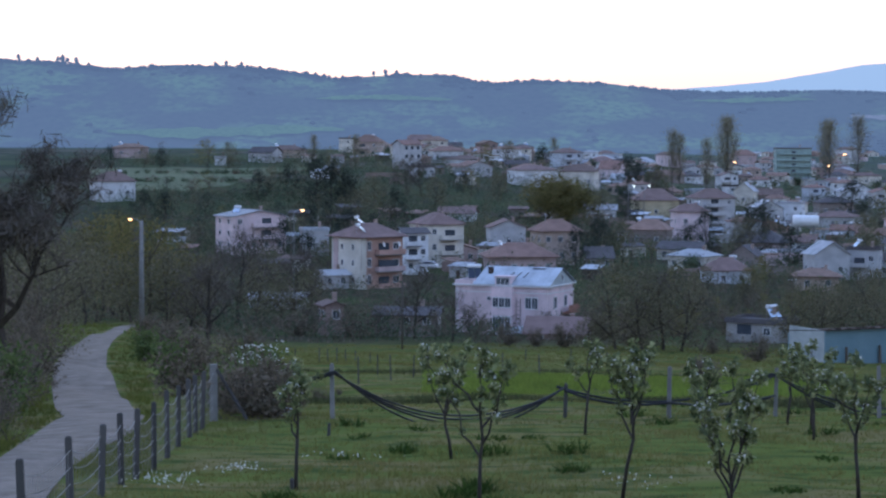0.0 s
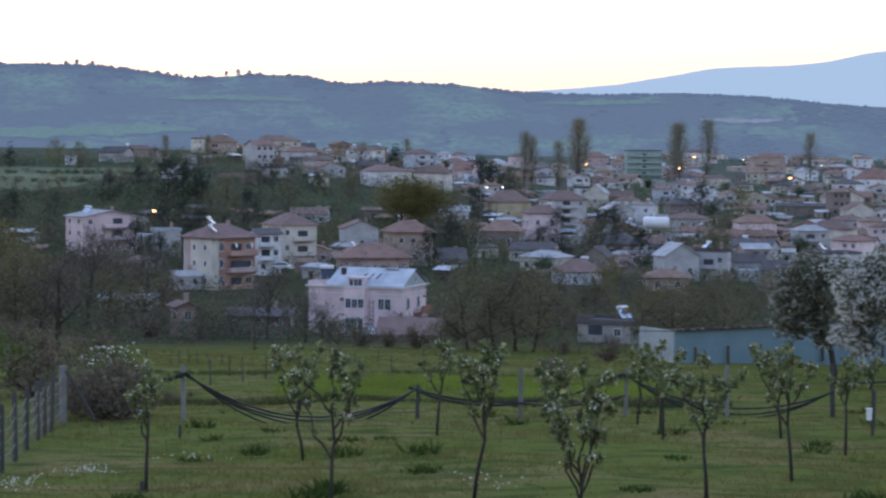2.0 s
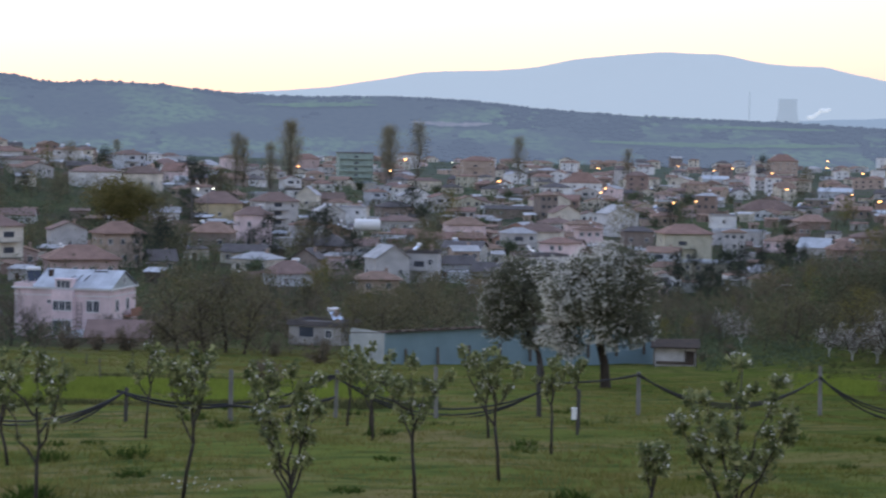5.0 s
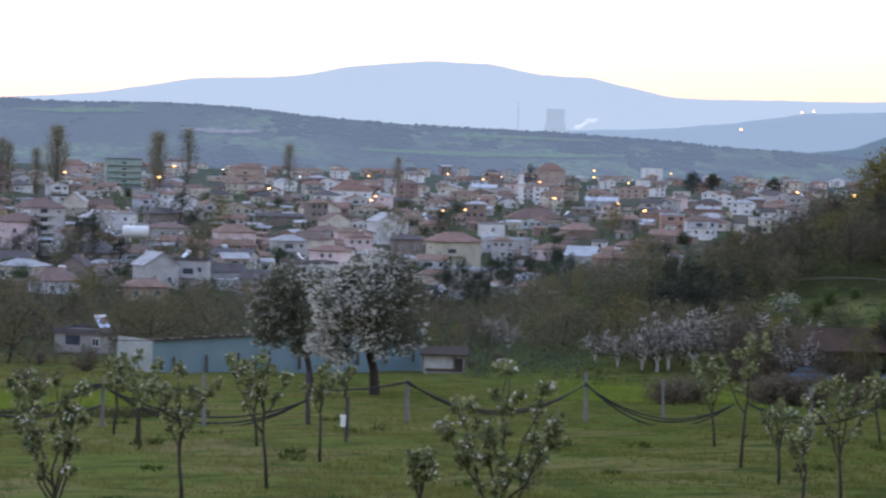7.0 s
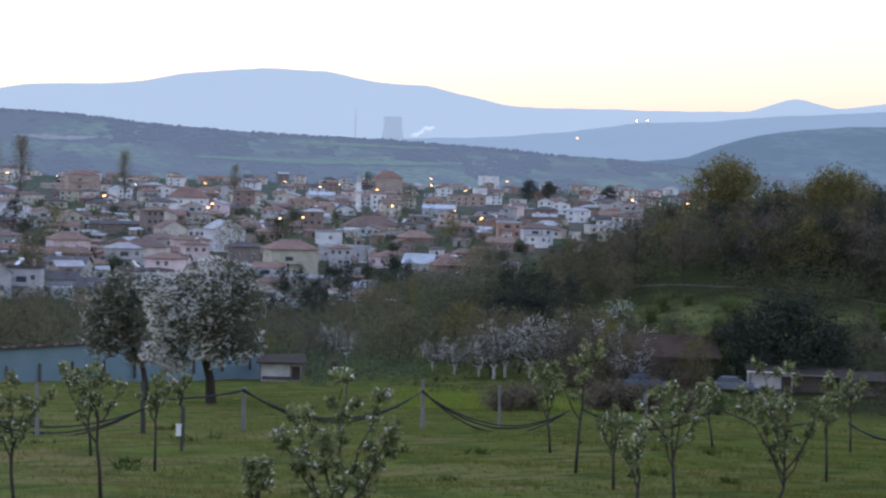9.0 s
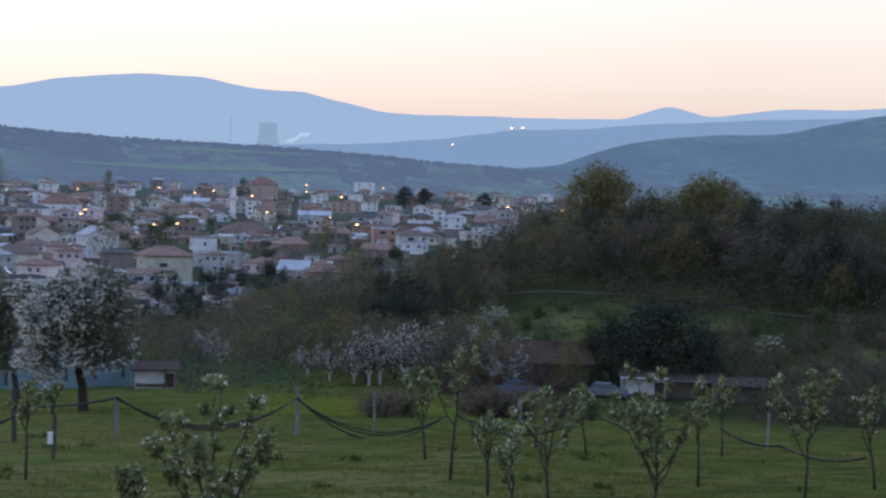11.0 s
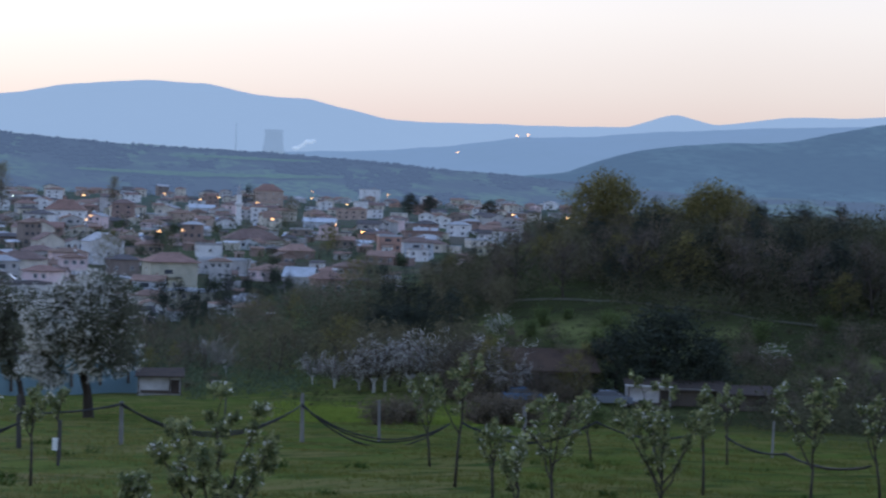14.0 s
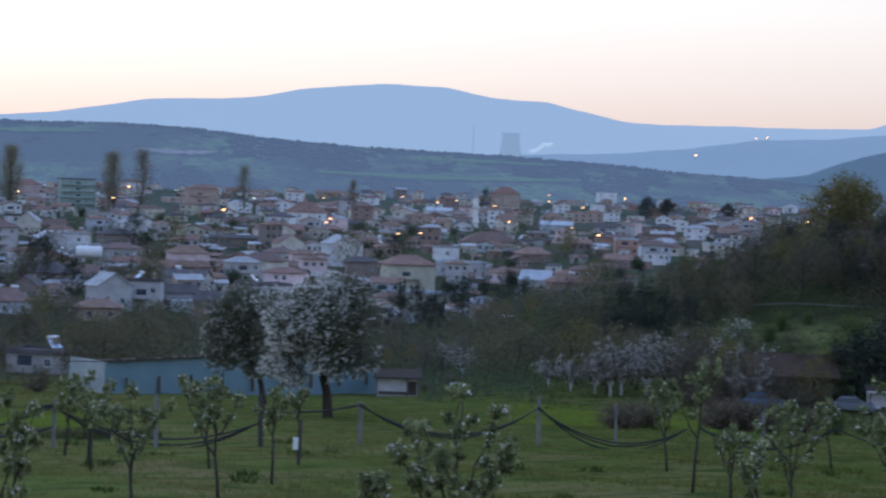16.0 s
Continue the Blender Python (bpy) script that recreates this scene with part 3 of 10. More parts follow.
def far_woods():
    """Woods along the ridge and on its face: small tapering crowns, too many to count."""
    rng = np.random.default_rng(21)
    v, f = [], []

    def crown(x, y, z, r, h):
        n = len(v)
        k = 5
        for lev, (rr, zz) in enumerate(((0.55, 0.0), (1.0, 0.35), (0.75, 0.7), (0.0, 1.0))):
            for i in range(k if rr else 1):
                a = 6.283 * i / k + lev
                w = rr * r * rng.uniform(0.7, 1.25)
                v.append((x + w * math.cos(a), y + w * math.sin(a), z + zz * h))
        for lev in range(2):
            for i in range(k):
                a, b = n + lev * k + i, n + lev * k + (i + 1) % k
                f.append((a, b, b + k))
                f.append((a, b + k, a + k))
        for i in range(k):
            f.append((n + 2 * k + i, n + 2 * k + (i + 1) % k, n + 3 * k))

    for az in np.arange(-14, 30, 0.026):
        az += rng.normal(0, 0.02)
        cover = 0.62 + 0.4 * math.sin(az * 1.1) + 0.25 * math.sin(az * 4.7 + 1)
        if rng.random() < cover:
            top = 1.6 + 2.9 * np.interp(az, *RANGE_RIDGE)
            h = rng.uniform(4, 8 if rng.random() < 0.12 else 6.5) * (1.0 if az < 8 else 0.85)
            d = 2895 + rng.uniform(-14, 0)
            crown(d * math.sin(radians(az)), d * math.cos(radians(az)), top - 3 - rng.uniform(0, 2), h * rng.uniform(0.4, 0.85), h)
    # a few tall pines that stand clear of the crest
    for az, h in ((-11.45, 15), (-10.95, 12), (-10.4, 16), (-10.28, 19), (-10.15, 15), (-9.95, 17), (-9.6, 11), (-6.2, 12), (-5.9, 14), (-5.5, 12), (-1.9, 13), (-1.6, 15), (-1.3, 12)):
        top = 1.6 + 2.9 * np.interp(az, *RANGE_RIDGE)
        x, y = 2890 * math.sin(radians(az)), 2890 * math.cos(radians(az))
        h *= 0.8
        crown(x, y, top - 3, 0.8, h)
        crown(x + rng.uniform(-1, 1), y, top - 3 + 0.35 * h, 0.3 * h, 0.62 * h)
    # woods on the face of the ridge, in belts and patches
    for _ in range(14000):
        az, r = rng.uniform(-13.5, 29), rng.uniform(0.22, 0.99)
        belt = math.sin(az * 0.9 + 7 * r + 0.6) + 0.8 * math.sin(az * 2.3 - 9 * r + 2) + 0.5 * math.sin(az * 5.1 + 13 * r)
        if belt + rng.normal(0, 0.3) + (1.0 if az > 12 and r > 0.72 else 0.0) - (1.6 if az < 11 and r < 0.9 else 0.0) < 0.75 or len(v) > 125000:
            continue
        top = 1.6 + 2.9 * np.interp(az, *RANGE_RIDGE)
        d = 2900 * (1 - 0.16 * (1 - r))
        if in_clearing(az, (RIDGE_FOOT + (top - RIDGE_FOOT) * r ** 1.3 - 1.6) / d * 1000):
            continue
        h = rng.uniform(5, 8)
        crown(d * math.sin(radians(az)), d * math.cos(radians(az)), RIDGE_FOOT + (top - RIDGE_FOOT) * r ** 1.3 - 4, h * rng.uniform(0.8, 1.3), h)
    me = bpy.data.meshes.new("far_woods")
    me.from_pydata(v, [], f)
    me.materials.append(M["hazy_wood"])
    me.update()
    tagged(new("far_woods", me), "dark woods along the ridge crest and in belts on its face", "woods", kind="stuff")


far_woods()


# ---------------------------------------------------------------- trees
def skeleton_tree(rng, height, trunk, spread, levels=3, forks=5, up=0.55, bare=0.28, thin=0.006):
    """Trunk and limbs as lines of points with radii; returns them and the twig points that carry leaves."""
    lines, tips = [], []

    def limb(p, way, length, r, level):
        pts, rad = [p], [r]
        n = (6, 3, 2, 2, 2)[level]
        w = Vector(way)
        for i in range(n):
            w = (w + Vector(rng.normal(0, 0.16, 3)) + Vector((0, 0, 0.10 * up if level else 0.05))).normalized()
            p = p + w * (length / n)
            pts.append(p)
            rad.append(r * (1 - 0.72 * (i + 1) / n))
        lines.append((pts, rad, level))
        if level >= levels:
            tips.extend(pts[1:])
            return
        count = forks if level else forks + 2
        for j in range(count):
            f = bare + (1 - bare) * (j + rng.uniform(0.1, 0.9)) / count if level == 0 else 0.25 + 0.75 * (j + rng.uniform(0, 1)) / count
            q = f * n
            k = min(int(q), n - 1)
            at = pts[k].lerp(pts[k + 1], q - k)
            turn = j * 2.4 + rng.uniform(0, 1.2)
            side = Vector((math.cos(turn), math.sin(turn), 0))
            lift = up * (0.55 + 0.7 * f)
            wv = (side * spread + Vector((0, 0, lift)) + w * 0.25).normalized()
            limb(at, wv, length * (0.62 if level == 0 else 0.6) * rng.uniform(0.75, 1.15) * (1.15 - 0.4 * f), max(rad[k] * 0.6, thin), level + 1)

    limb(Vector((0, 0, -0.15)), (rng.normal(0, 0.06), rng.normal(0, 0.06), 1), height * 0.72, trunk, 0)
    return lines, tips


def tree_proto(name, seed, height, trunk, spread, label, category, leaf=None, leaf_size=0.16, per=2, scatter=0.25, bark="bark",
               levels=3, forks=5, up=0.55, bare=0.28, group="", thin=0.006, twigs=0, twig_size=0.4, lumps=0, width=0.6, low=0.2):
    """A tree with trunk, branches and crown, left at the origin to be copied."""
    rng = np.random.default_rng(seed)
    lines, tips = skeleton_tree(rng, height, trunk, spread, levels, forks, up, bare, thin)
    tree = thing(name, Matrix.Identity(4), label, category, group)
    g = Geo()
    pts, rad, _ = lines[0]
    g.tube(pts, rad, 7)
    for pts, rad, level in lines[1:]:
        g.tube(pts, rad, 4 if level == 1 else 3, cap=False)
    part("trunk", g, M[bark], tree)
    tips = np.array([tuple(p) for p in tips])
    if twigs:
        part("twig_haze", leaf_cloud("twig_haze", tips, twig_size, M["twig"], rng, twigs, scatter * 0.8, 0.07, 0.8), None, tree, "fine bare twigs")["kind"] = "stuff"
    if lumps:
        # foliage gathered in overlapping clumps of uneven size
        clumps = []
        for k in range(lumps):
            u = (k + rng.uniform(0.1, 0.9)) / lumps
            t = k * 2.4 + rng.uniform(-0.5, 0.5)
            z = height * (low + (0.92 - low) * u)
            out = height * width * 0.5 * math.sin(math.pi * (0.22 + 0.72 * u)) * rng.uniform(0.3, 0.9)
            r = height * width * 0.26 * rng.uniform(0.6, 1.25) * (1.1 - 0.45 * u)
            d = rng.normal(size=(45, 3))
            d /= np.linalg.norm(d, axis=1, keepdims=True)
            clumps.append(np.array((out * math.cos(t), out * math.sin(t), z)) + d * r * rng.uniform(0.15, 1.15, (45, 1)) ** 0.6 * np.array((1, 1, 0.85)))
        tips = np.concatenate([tips[:: 3], *clumps])
    if leaf:
        part("crown", leaf_cloud("crown", tips, leaf_size, M[leaf], rng, per, scatter), None, tree)
    return tree


def blossom_tree(name, seed, label, height, trunk_top, lean, centre, radii, lobes, clumps, leaf, sprays, bias, petal=0.06, trunk_r=0.36):
    """An old fruit tree in flower: stout trunk, limbs that carry dense clumps of leaf, and sprays of blossom on their outer side."""
    rng = np.random.default_rng(seed)
    tree = thing(name, Matrix.Identity(4), label, "tree")
    fork = Vector((lean, 0, trunk_top))
    part("trunk", Geo().tube([(0, 0, -0.3), (0.06 * lean, 0, 0.15), (0.45 * lean + 0.1, 0.05, trunk_top * 0.55), fork], [trunk_r * 1.45, trunk_r * 1.1, trunk_r * 0.86, trunk_r * 0.8], 9), M["bark_dark"], tree, smooth=True)
    c, rad = np.array(centre), np.array(radii)
    heads = []
    for k in range(clumps):
        v = rng.normal(size=3)
        v /= np.linalg.norm(v)
        heads.append((c + v * rad * rng.uniform(0.3, 0.93) ** 0.7, rng.uniform(0.75, 1.3)))
    for x, y, z, r in lobes:
        for _ in range(6):
            heads.append((np.array((x, y, z)) + rng.normal(0, 0.45 * r, 3), rng.uniform(0.6, 0.95)))
    wood, twigs = Geo(), Geo()
    joints = []
    for k in range(9):
        v = Vector((math.cos(2.4 * k) * 0.8, math.sin(2.4 * k) * 0.8, rng.uniform(0.1, 1.0))).normalized()
        e = Vector(c) + Vector((v.x * rad[0], v.y * rad[1], v.z * rad[2])) * 0.55
        mid = fork.lerp(e, 0.5) + Vector((0, 0, 0.25)) + Vector(rng.normal(0, 0.18, 3))
        wood.tube([fork - Vector((0, 0, 0.2)), mid, e], [trunk_r * 0.5, trunk_r * 0.32, trunk_r * 0.18], 6)
        joints += [mid, e]
    for q, r in heads:
        q = Vector(q)
        j = min(joints, key=lambda p: (p - q).length)
        twigs.tube([j, j.lerp(q, 0.55) + Vector(rng.normal(0, 0.12, 3)), q], [0.07, 0.045, 0.02], 4, cap=False)
    limbs = part("limb", wood, M["bark_dark"], tree, smooth=True)
    part("twig", twigs, M["bark_dark"], limbs)["kind"] = "stuff"
    leaves, flowers = [], []
    for q, r in heads:
        n = int(leaf * r * r)
        v = rng.normal(size=(n, 3))
        v /= np.linalg.norm(v, axis=1, keepdims=True)
        leaves.append(q + v * r * rng.uniform(0.05, 1.0, (n, 1)) ** 0.5 * np.array((1.05, 1.05, 0.8)))
    for _ in range(sprays * 3):
        q, r = heads[rng.integers(len(heads))]
        v = rng.normal(size=3)
        v /= np.linalg.norm(v)
        p = q + v * r * np.array((1.05, 1.05, 0.82)) * rng.uniform(0.85, 1.12)
        u = (p - c) / rad
        out = float(np.dot(u, v))
        # most flower where the crown is open to the light, fewer in its shaded inside
        if rng.random() > np.clip(0.22 + 0.35 * out - bias * u[0] + 0.12 * u[2], 0.03, 1):
            continue
        way = rng.normal(size=3) * np.array((1, 1, 0.35))
        way /= np.linalg.norm(way)
        m = rng.integers(9, 19)
        flowers.append(p + way * rng.uniform(-0.28, 0.28, (m, 1)) + rng.normal(0, 0.05, (m, 3)))
        if len(flowers) >= sprays:
            break
    part("crown", leaf_cloud("crown", np.concatenate(leaves), 0.135, M["leaf_pear"], rng, 1, 0.03), None, tree)
    part("blossom", leaf_cloud("blossom", np.concatenate(flowers), petal, M["petal"], rng, 1, 0.0, 0.85), None, tree, "white blossom")
    return tree


def plum_proto(seed, label):
    """A low old plum: whitewashed forked trunk, spreading limbs, thin twigs and blossom."""
    rng = np.random.default_rng(seed)
    tree = thing("plum_tree", Matrix.Identity(4), label, "tree")
    trunk, wash, tips = Geo(), Geo(), []
    wash.tube([(0, 0, -0.2), (0.03, 0, 0.5), (0.02, 0.02, 0.95)], [0.15, 0.12, 0.12], 8)
    for k in range(4):
        t = 1.57 * k + rng.uniform(-0.4, 0.4)
        way = Vector((math.cos(t), math.sin(t), 0))
        a = Vector((0.02, 0.02, 0.85))
        b = a + way * 0.42 + Vector((0, 0, 0.5))
        c = b + way * 0.55 + Vector((0, 0, 0.95)) + Vector(rng.normal(0, 0.1, 3))
        e = c + way * 0.6 + Vector((0, 0, 1.25)) + Vector(rng.normal(0, 0.15, 3))
        wash.tube([a, a.lerp(b, 0.5), b], [0.085, 0.075, 0.06], 6)
        trunk.tube([b, c, e], [0.10, 0.07, 0.02], 5)
        for p, q in ((b, c), (c, e)):
            for _ in range(7):
                f = p.lerp(q, rng.uniform(0.1, 1))
                g = f + (way * rng.uniform(0.0, 0.9) + Vector(rng.normal(0, 0.5, 3)) + Vector((0, 0, 0.5)))
                trunk.tube([f, f.lerp(g, 0.5) + Vector((0, 0, 0.06)), g], [0.035, 0.022, 0.008], 3, cap=False)
                tips += [tuple(f.lerp(g, u)) for u in (0.35, 0.55, 0.75, 0.9, 1.05)]
    part("trunk", trunk, M["bark"], tree)
    part("limewash", wash, M["lime"], tree, "whitewashed trunk and forks", smooth=True)
    tips = np.array(tips)
    part("twig_haze", leaf_cloud("twig_haze", tips, 0.3, M["twig"], rng, 4, 0.2, 0.07, 0.8), None, tree, "fine bare twigs")["kind"] = "stuff"
    part("blossom", leaf_cloud("blossom", tips[rng.random(len(tips)) < 0.7], 0.055, M["petal"], rng, 8, 0.16, 0.8), None, tree, "white blossom")
    return tree


def poplar_proto(seed, height, label, leaf="leaf_poplar"):
    rng = np.random.default_rng(seed)
    tree = thing("poplar_tree", Matrix.Identity(4), label, "tree")
    g = Geo()
    g.tube([(0, 0, -0.2), (0.05, 0, height * 0.5), (0, 0.1, height)], [0.16, 0.08, 0.01], 6)
    b = g
    tips = []
    for k in range(70):
        z = height * (0.14 + 0.84 * rng.random())
        t = rng.uniform(0, 6.28)
        reach = height * 0.3 * (1.06 - z / height) ** 0.6 * rng.uniform(0.6, 1.1)
        p = Vector((0, 0, z))
        q = p + Vector((math.cos(t) * reach * 0.5, math.sin(t) * reach * 0.5, reach * 0.9))
        e = p + Vector((math.cos(t) * reach * 0.75, math.sin(t) * reach * 0.75, reach * 2.0))
        b.tube([p, q, e], [0.05, 0.03, 0.008], 3, cap=False)
        tips += [tuple(p.lerp(q, 0.6)), tuple(q), tuple(q.lerp(e, 0.5)), tuple(e)]
    part("trunk", b, M["bark_pale"], tree)
    part("crown", leaf_cloud("crown", tips, 0.2, M[leaf], rng, 9, 0.6), None, tree)
    return tree


def bush_proto(seed, size, label, leaf, name="bush", blossom=0):
    rng = np.random.default_rng(seed)
    bush = thing(name, Matrix.Identity(4), label, "bush")
    b = Geo()
    tips = []
    for k in range(16):
        t, lean = rng.uniform(0, 6.28), rng.uniform(0.15, 0.8)
        p = Vector((0, 0, -0.1))
        pts = [p]
        w = Vector((math.cos(t) * lean, math.sin(t) * lean, 0.9)).normalized()
        for i in range(4):
            w = (w + Vector(rng.normal(0, 0.2, 3))).normalized()
            p = p + w * size * 0.27 * rng.uniform(0.7, 1.2)
            pts.append(p)
            tips.append(tuple(p))
            for _ in range(2):
                tips.append(tuple(p + Vector(rng.normal(0, 0.13 * size, 3))))
        b.tube(pts, [0.02 * size, 0.015 * size, 0.012 * size, 0.008 * size, 0.004 * size], 3, cap=False)
    part("stem", b, M["bark"], bush)
    part("foliage", leaf_cloud("foliage", tips, 0.06 * size, M[leaf], rng, 7, 0.1 * size), None, bush)
    if blossom:
        part("blossom", leaf_cloud("blossom", tips, 0.04 * size, M["petal"], rng, blossom, 0.09 * size, 0.8), None, bush, "white blossom")
    return bush


PLANTED = {}


def plant(proto, az, d, size=1.0, turn=None, tall=1.0, label=""):
    """Sets a copy of a tree on the land; the first takes the pattern itself."""
    p = spot(az, d)
    if turn is None:
        turn = (az * 137.5 + d * 31.7) % 360
    m = pose(p.x, p.y, p.z, 0, 0, turn) @ Matrix.Diagonal((size, size, size * tall, 1))
    if proto.name not in PLANTED:
        PLANTED[proto.name] = True
        proto.matrix_basis = m
        ob = proto
        ob["first"] = True
    else:
        ob = copy_thing(proto, Matrix.Identity(4))
        ob.matrix_basis = m
    if label:
        ob["label"] = label
    return ob



FAR_GREEN = {}


def plant_far(proto, az, d, size):
    """Trees and shrubs scattered between the houses: gathered, and set out together by far_greenery()."""
    p = spot(az, d)
    FAR_GREEN.setdefault(proto, []).append(pose(p.x, p.y, p.z, 0, 0, (az * 137.5 + d * 31.7) % 360) @ Matrix.Diagonal((size, size, size, 1)))


def far_greenery():
    verts, faces, which, mats, n = [], [], [], [], 0
    for proto, spots in FAR_GREEN.items():
        for child in proto.children:
            me = child.data
            me.calc_loop_triangles()
            co = np.empty(len(me.vertices) * 3, np.float32)
            me.vertices.foreach_get("co", co)
            co = np.c_[co.reshape(-1, 3), np.ones(len(me.vertices))]
            tri = np.empty(len(me.loop_triangles) * 3, np.int32)
            me.loop_triangles.foreach_get("vertices", tri)
            tri = tri.reshape(-1, 3)
            if me.materials[0] not in mats:
                mats.append(me.materials[0])
            if me.name.startswith("crown"):
                tri = tri[:: 3]
            for m in spots:
                verts.append((co @ np.array(m).T)[:, :3])
                faces.append(tri + n)
                which.append(np.full(len(tri), mats.index(me.materials[0]), np.int32))
                n += len(co)
    me = faces_mesh("village_greenery", np.concatenate(verts), np.concatenate(faces), mats[0])
    for m in mats[1:]:
        me.materials.append(m)
    me.polygons.foreach_set("material_index", np.concatenate(which))
    tagged(new("village_greenery", me), "dark trees and shrubs scattered between the village houses", "trees", kind="stuff")


# ---------------------------------------------------------------- buildings
UNIT = {}


def unit_mesh(name, build, material):
    if name not in UNIT:
        g = Geo()
        build(g)
        UNIT[name] = g.mesh(name, material)
    return UNIT[name]


def frame_geo(g):
    for x in (-0.5, 0.5):
        g.box(x * 0.92, 0, 0.5, 0.08, 0.10, 1.0)
    g.box(0, 0, 0.04, 0.84, 0.10, 0.08).box(0, 0, 0.96, 0.84, 0.10, 0.08).box(0, 0, 0.5, 0.05, 0.08, 0.84)


def window(parent, x, y, z, w, h, rz=0.0, simple=False):
    """A framed window on a wall; the pane lies behind the frame's face."""
    base = pose(x, y, z, 0, 0, rz)
    if simple:
        return part("window", unit_mesh("small_window", lambda g: g.box(0, 0.0, 0.5, 0.9, 0.06, 0.9), M["glass"]), None, parent, at=base @ Matrix.Diagonal((w, 1, h, 1)))
    win = part("window", unit_mesh("window", frame_geo, M["frame"]), None, parent, at=base @ Matrix.Diagonal((w, 1, h, 1)))
    part("pane", unit_mesh("pane", lambda g: g.box(0, 0.015, 0.5, 0.86, 0.06, 0.86), M["glass"]), None, win)
    return win


def hip_roof(g, w, d, z, rise, over=0.5, ridge=0.35, t=0.16):
    a, b, r = w / 2 + over, d / 2 + over, max(w * ridge / 2, 0.05)
    if d > w:
        rx, ry = 0.02, max(d * ridge / 2, 0.05)
    else:
        rx, ry = r, 0.02
    low = [(-a, -b, z), (a, -b, z), (a, b, z), (-a, b, z)]
    eave = [(p[0], p[1], z + t) for p in low]
    top = [(-rx, -ry, z + rise), (rx, -ry, z + rise), (rx, ry, z + rise), (-rx, ry, z + rise)]
    n = len(g.v)
    g.v += low + eave + top
    g.f += [tuple(n + i for i in q) for q in ((0, 3, 2, 1), (0, 1, 5, 4), (1, 2, 6, 5), (2, 3, 7, 6), (3, 0, 4, 7), (4, 5, 9, 8), (5, 6, 10, 9), (6, 7, 11, 10), (7, 4, 8, 11), (8, 9, 10, 11))]


def gable_roof(g, w, d, z, rise, over=0.45, t=0.14, along="x"):
    """Two slabs that meet at a ridge along x (or y)."""
    if along == "y":
        w, d = d, w
    a, b = w / 2 + over, d / 2 + over
    drop = rise * over / (d / 2)
    sect = [(-b, z - drop), (0, z + rise), (b, z - drop), (b, z - drop + t), (0, z + rise + t), (-b, z - drop + t)]
    n = len(g.v)
    for x in (-a, a):
        for y, h in sect:
            g.v.append((x, y, h) if along == "x" else (y, x, h))
    q = [(0, 1, 7, 6), (1, 2, 8, 7), (2, 3, 9, 8), (3, 4, 10, 9), (4, 5, 11, 10), (5, 0, 6, 11), (0, 5, 4, 1), (1, 4, 3, 2), (6, 7, 10, 11), (7, 8, 9, 10)]
    g.f += [tuple(n + i for i in f) for f in q]


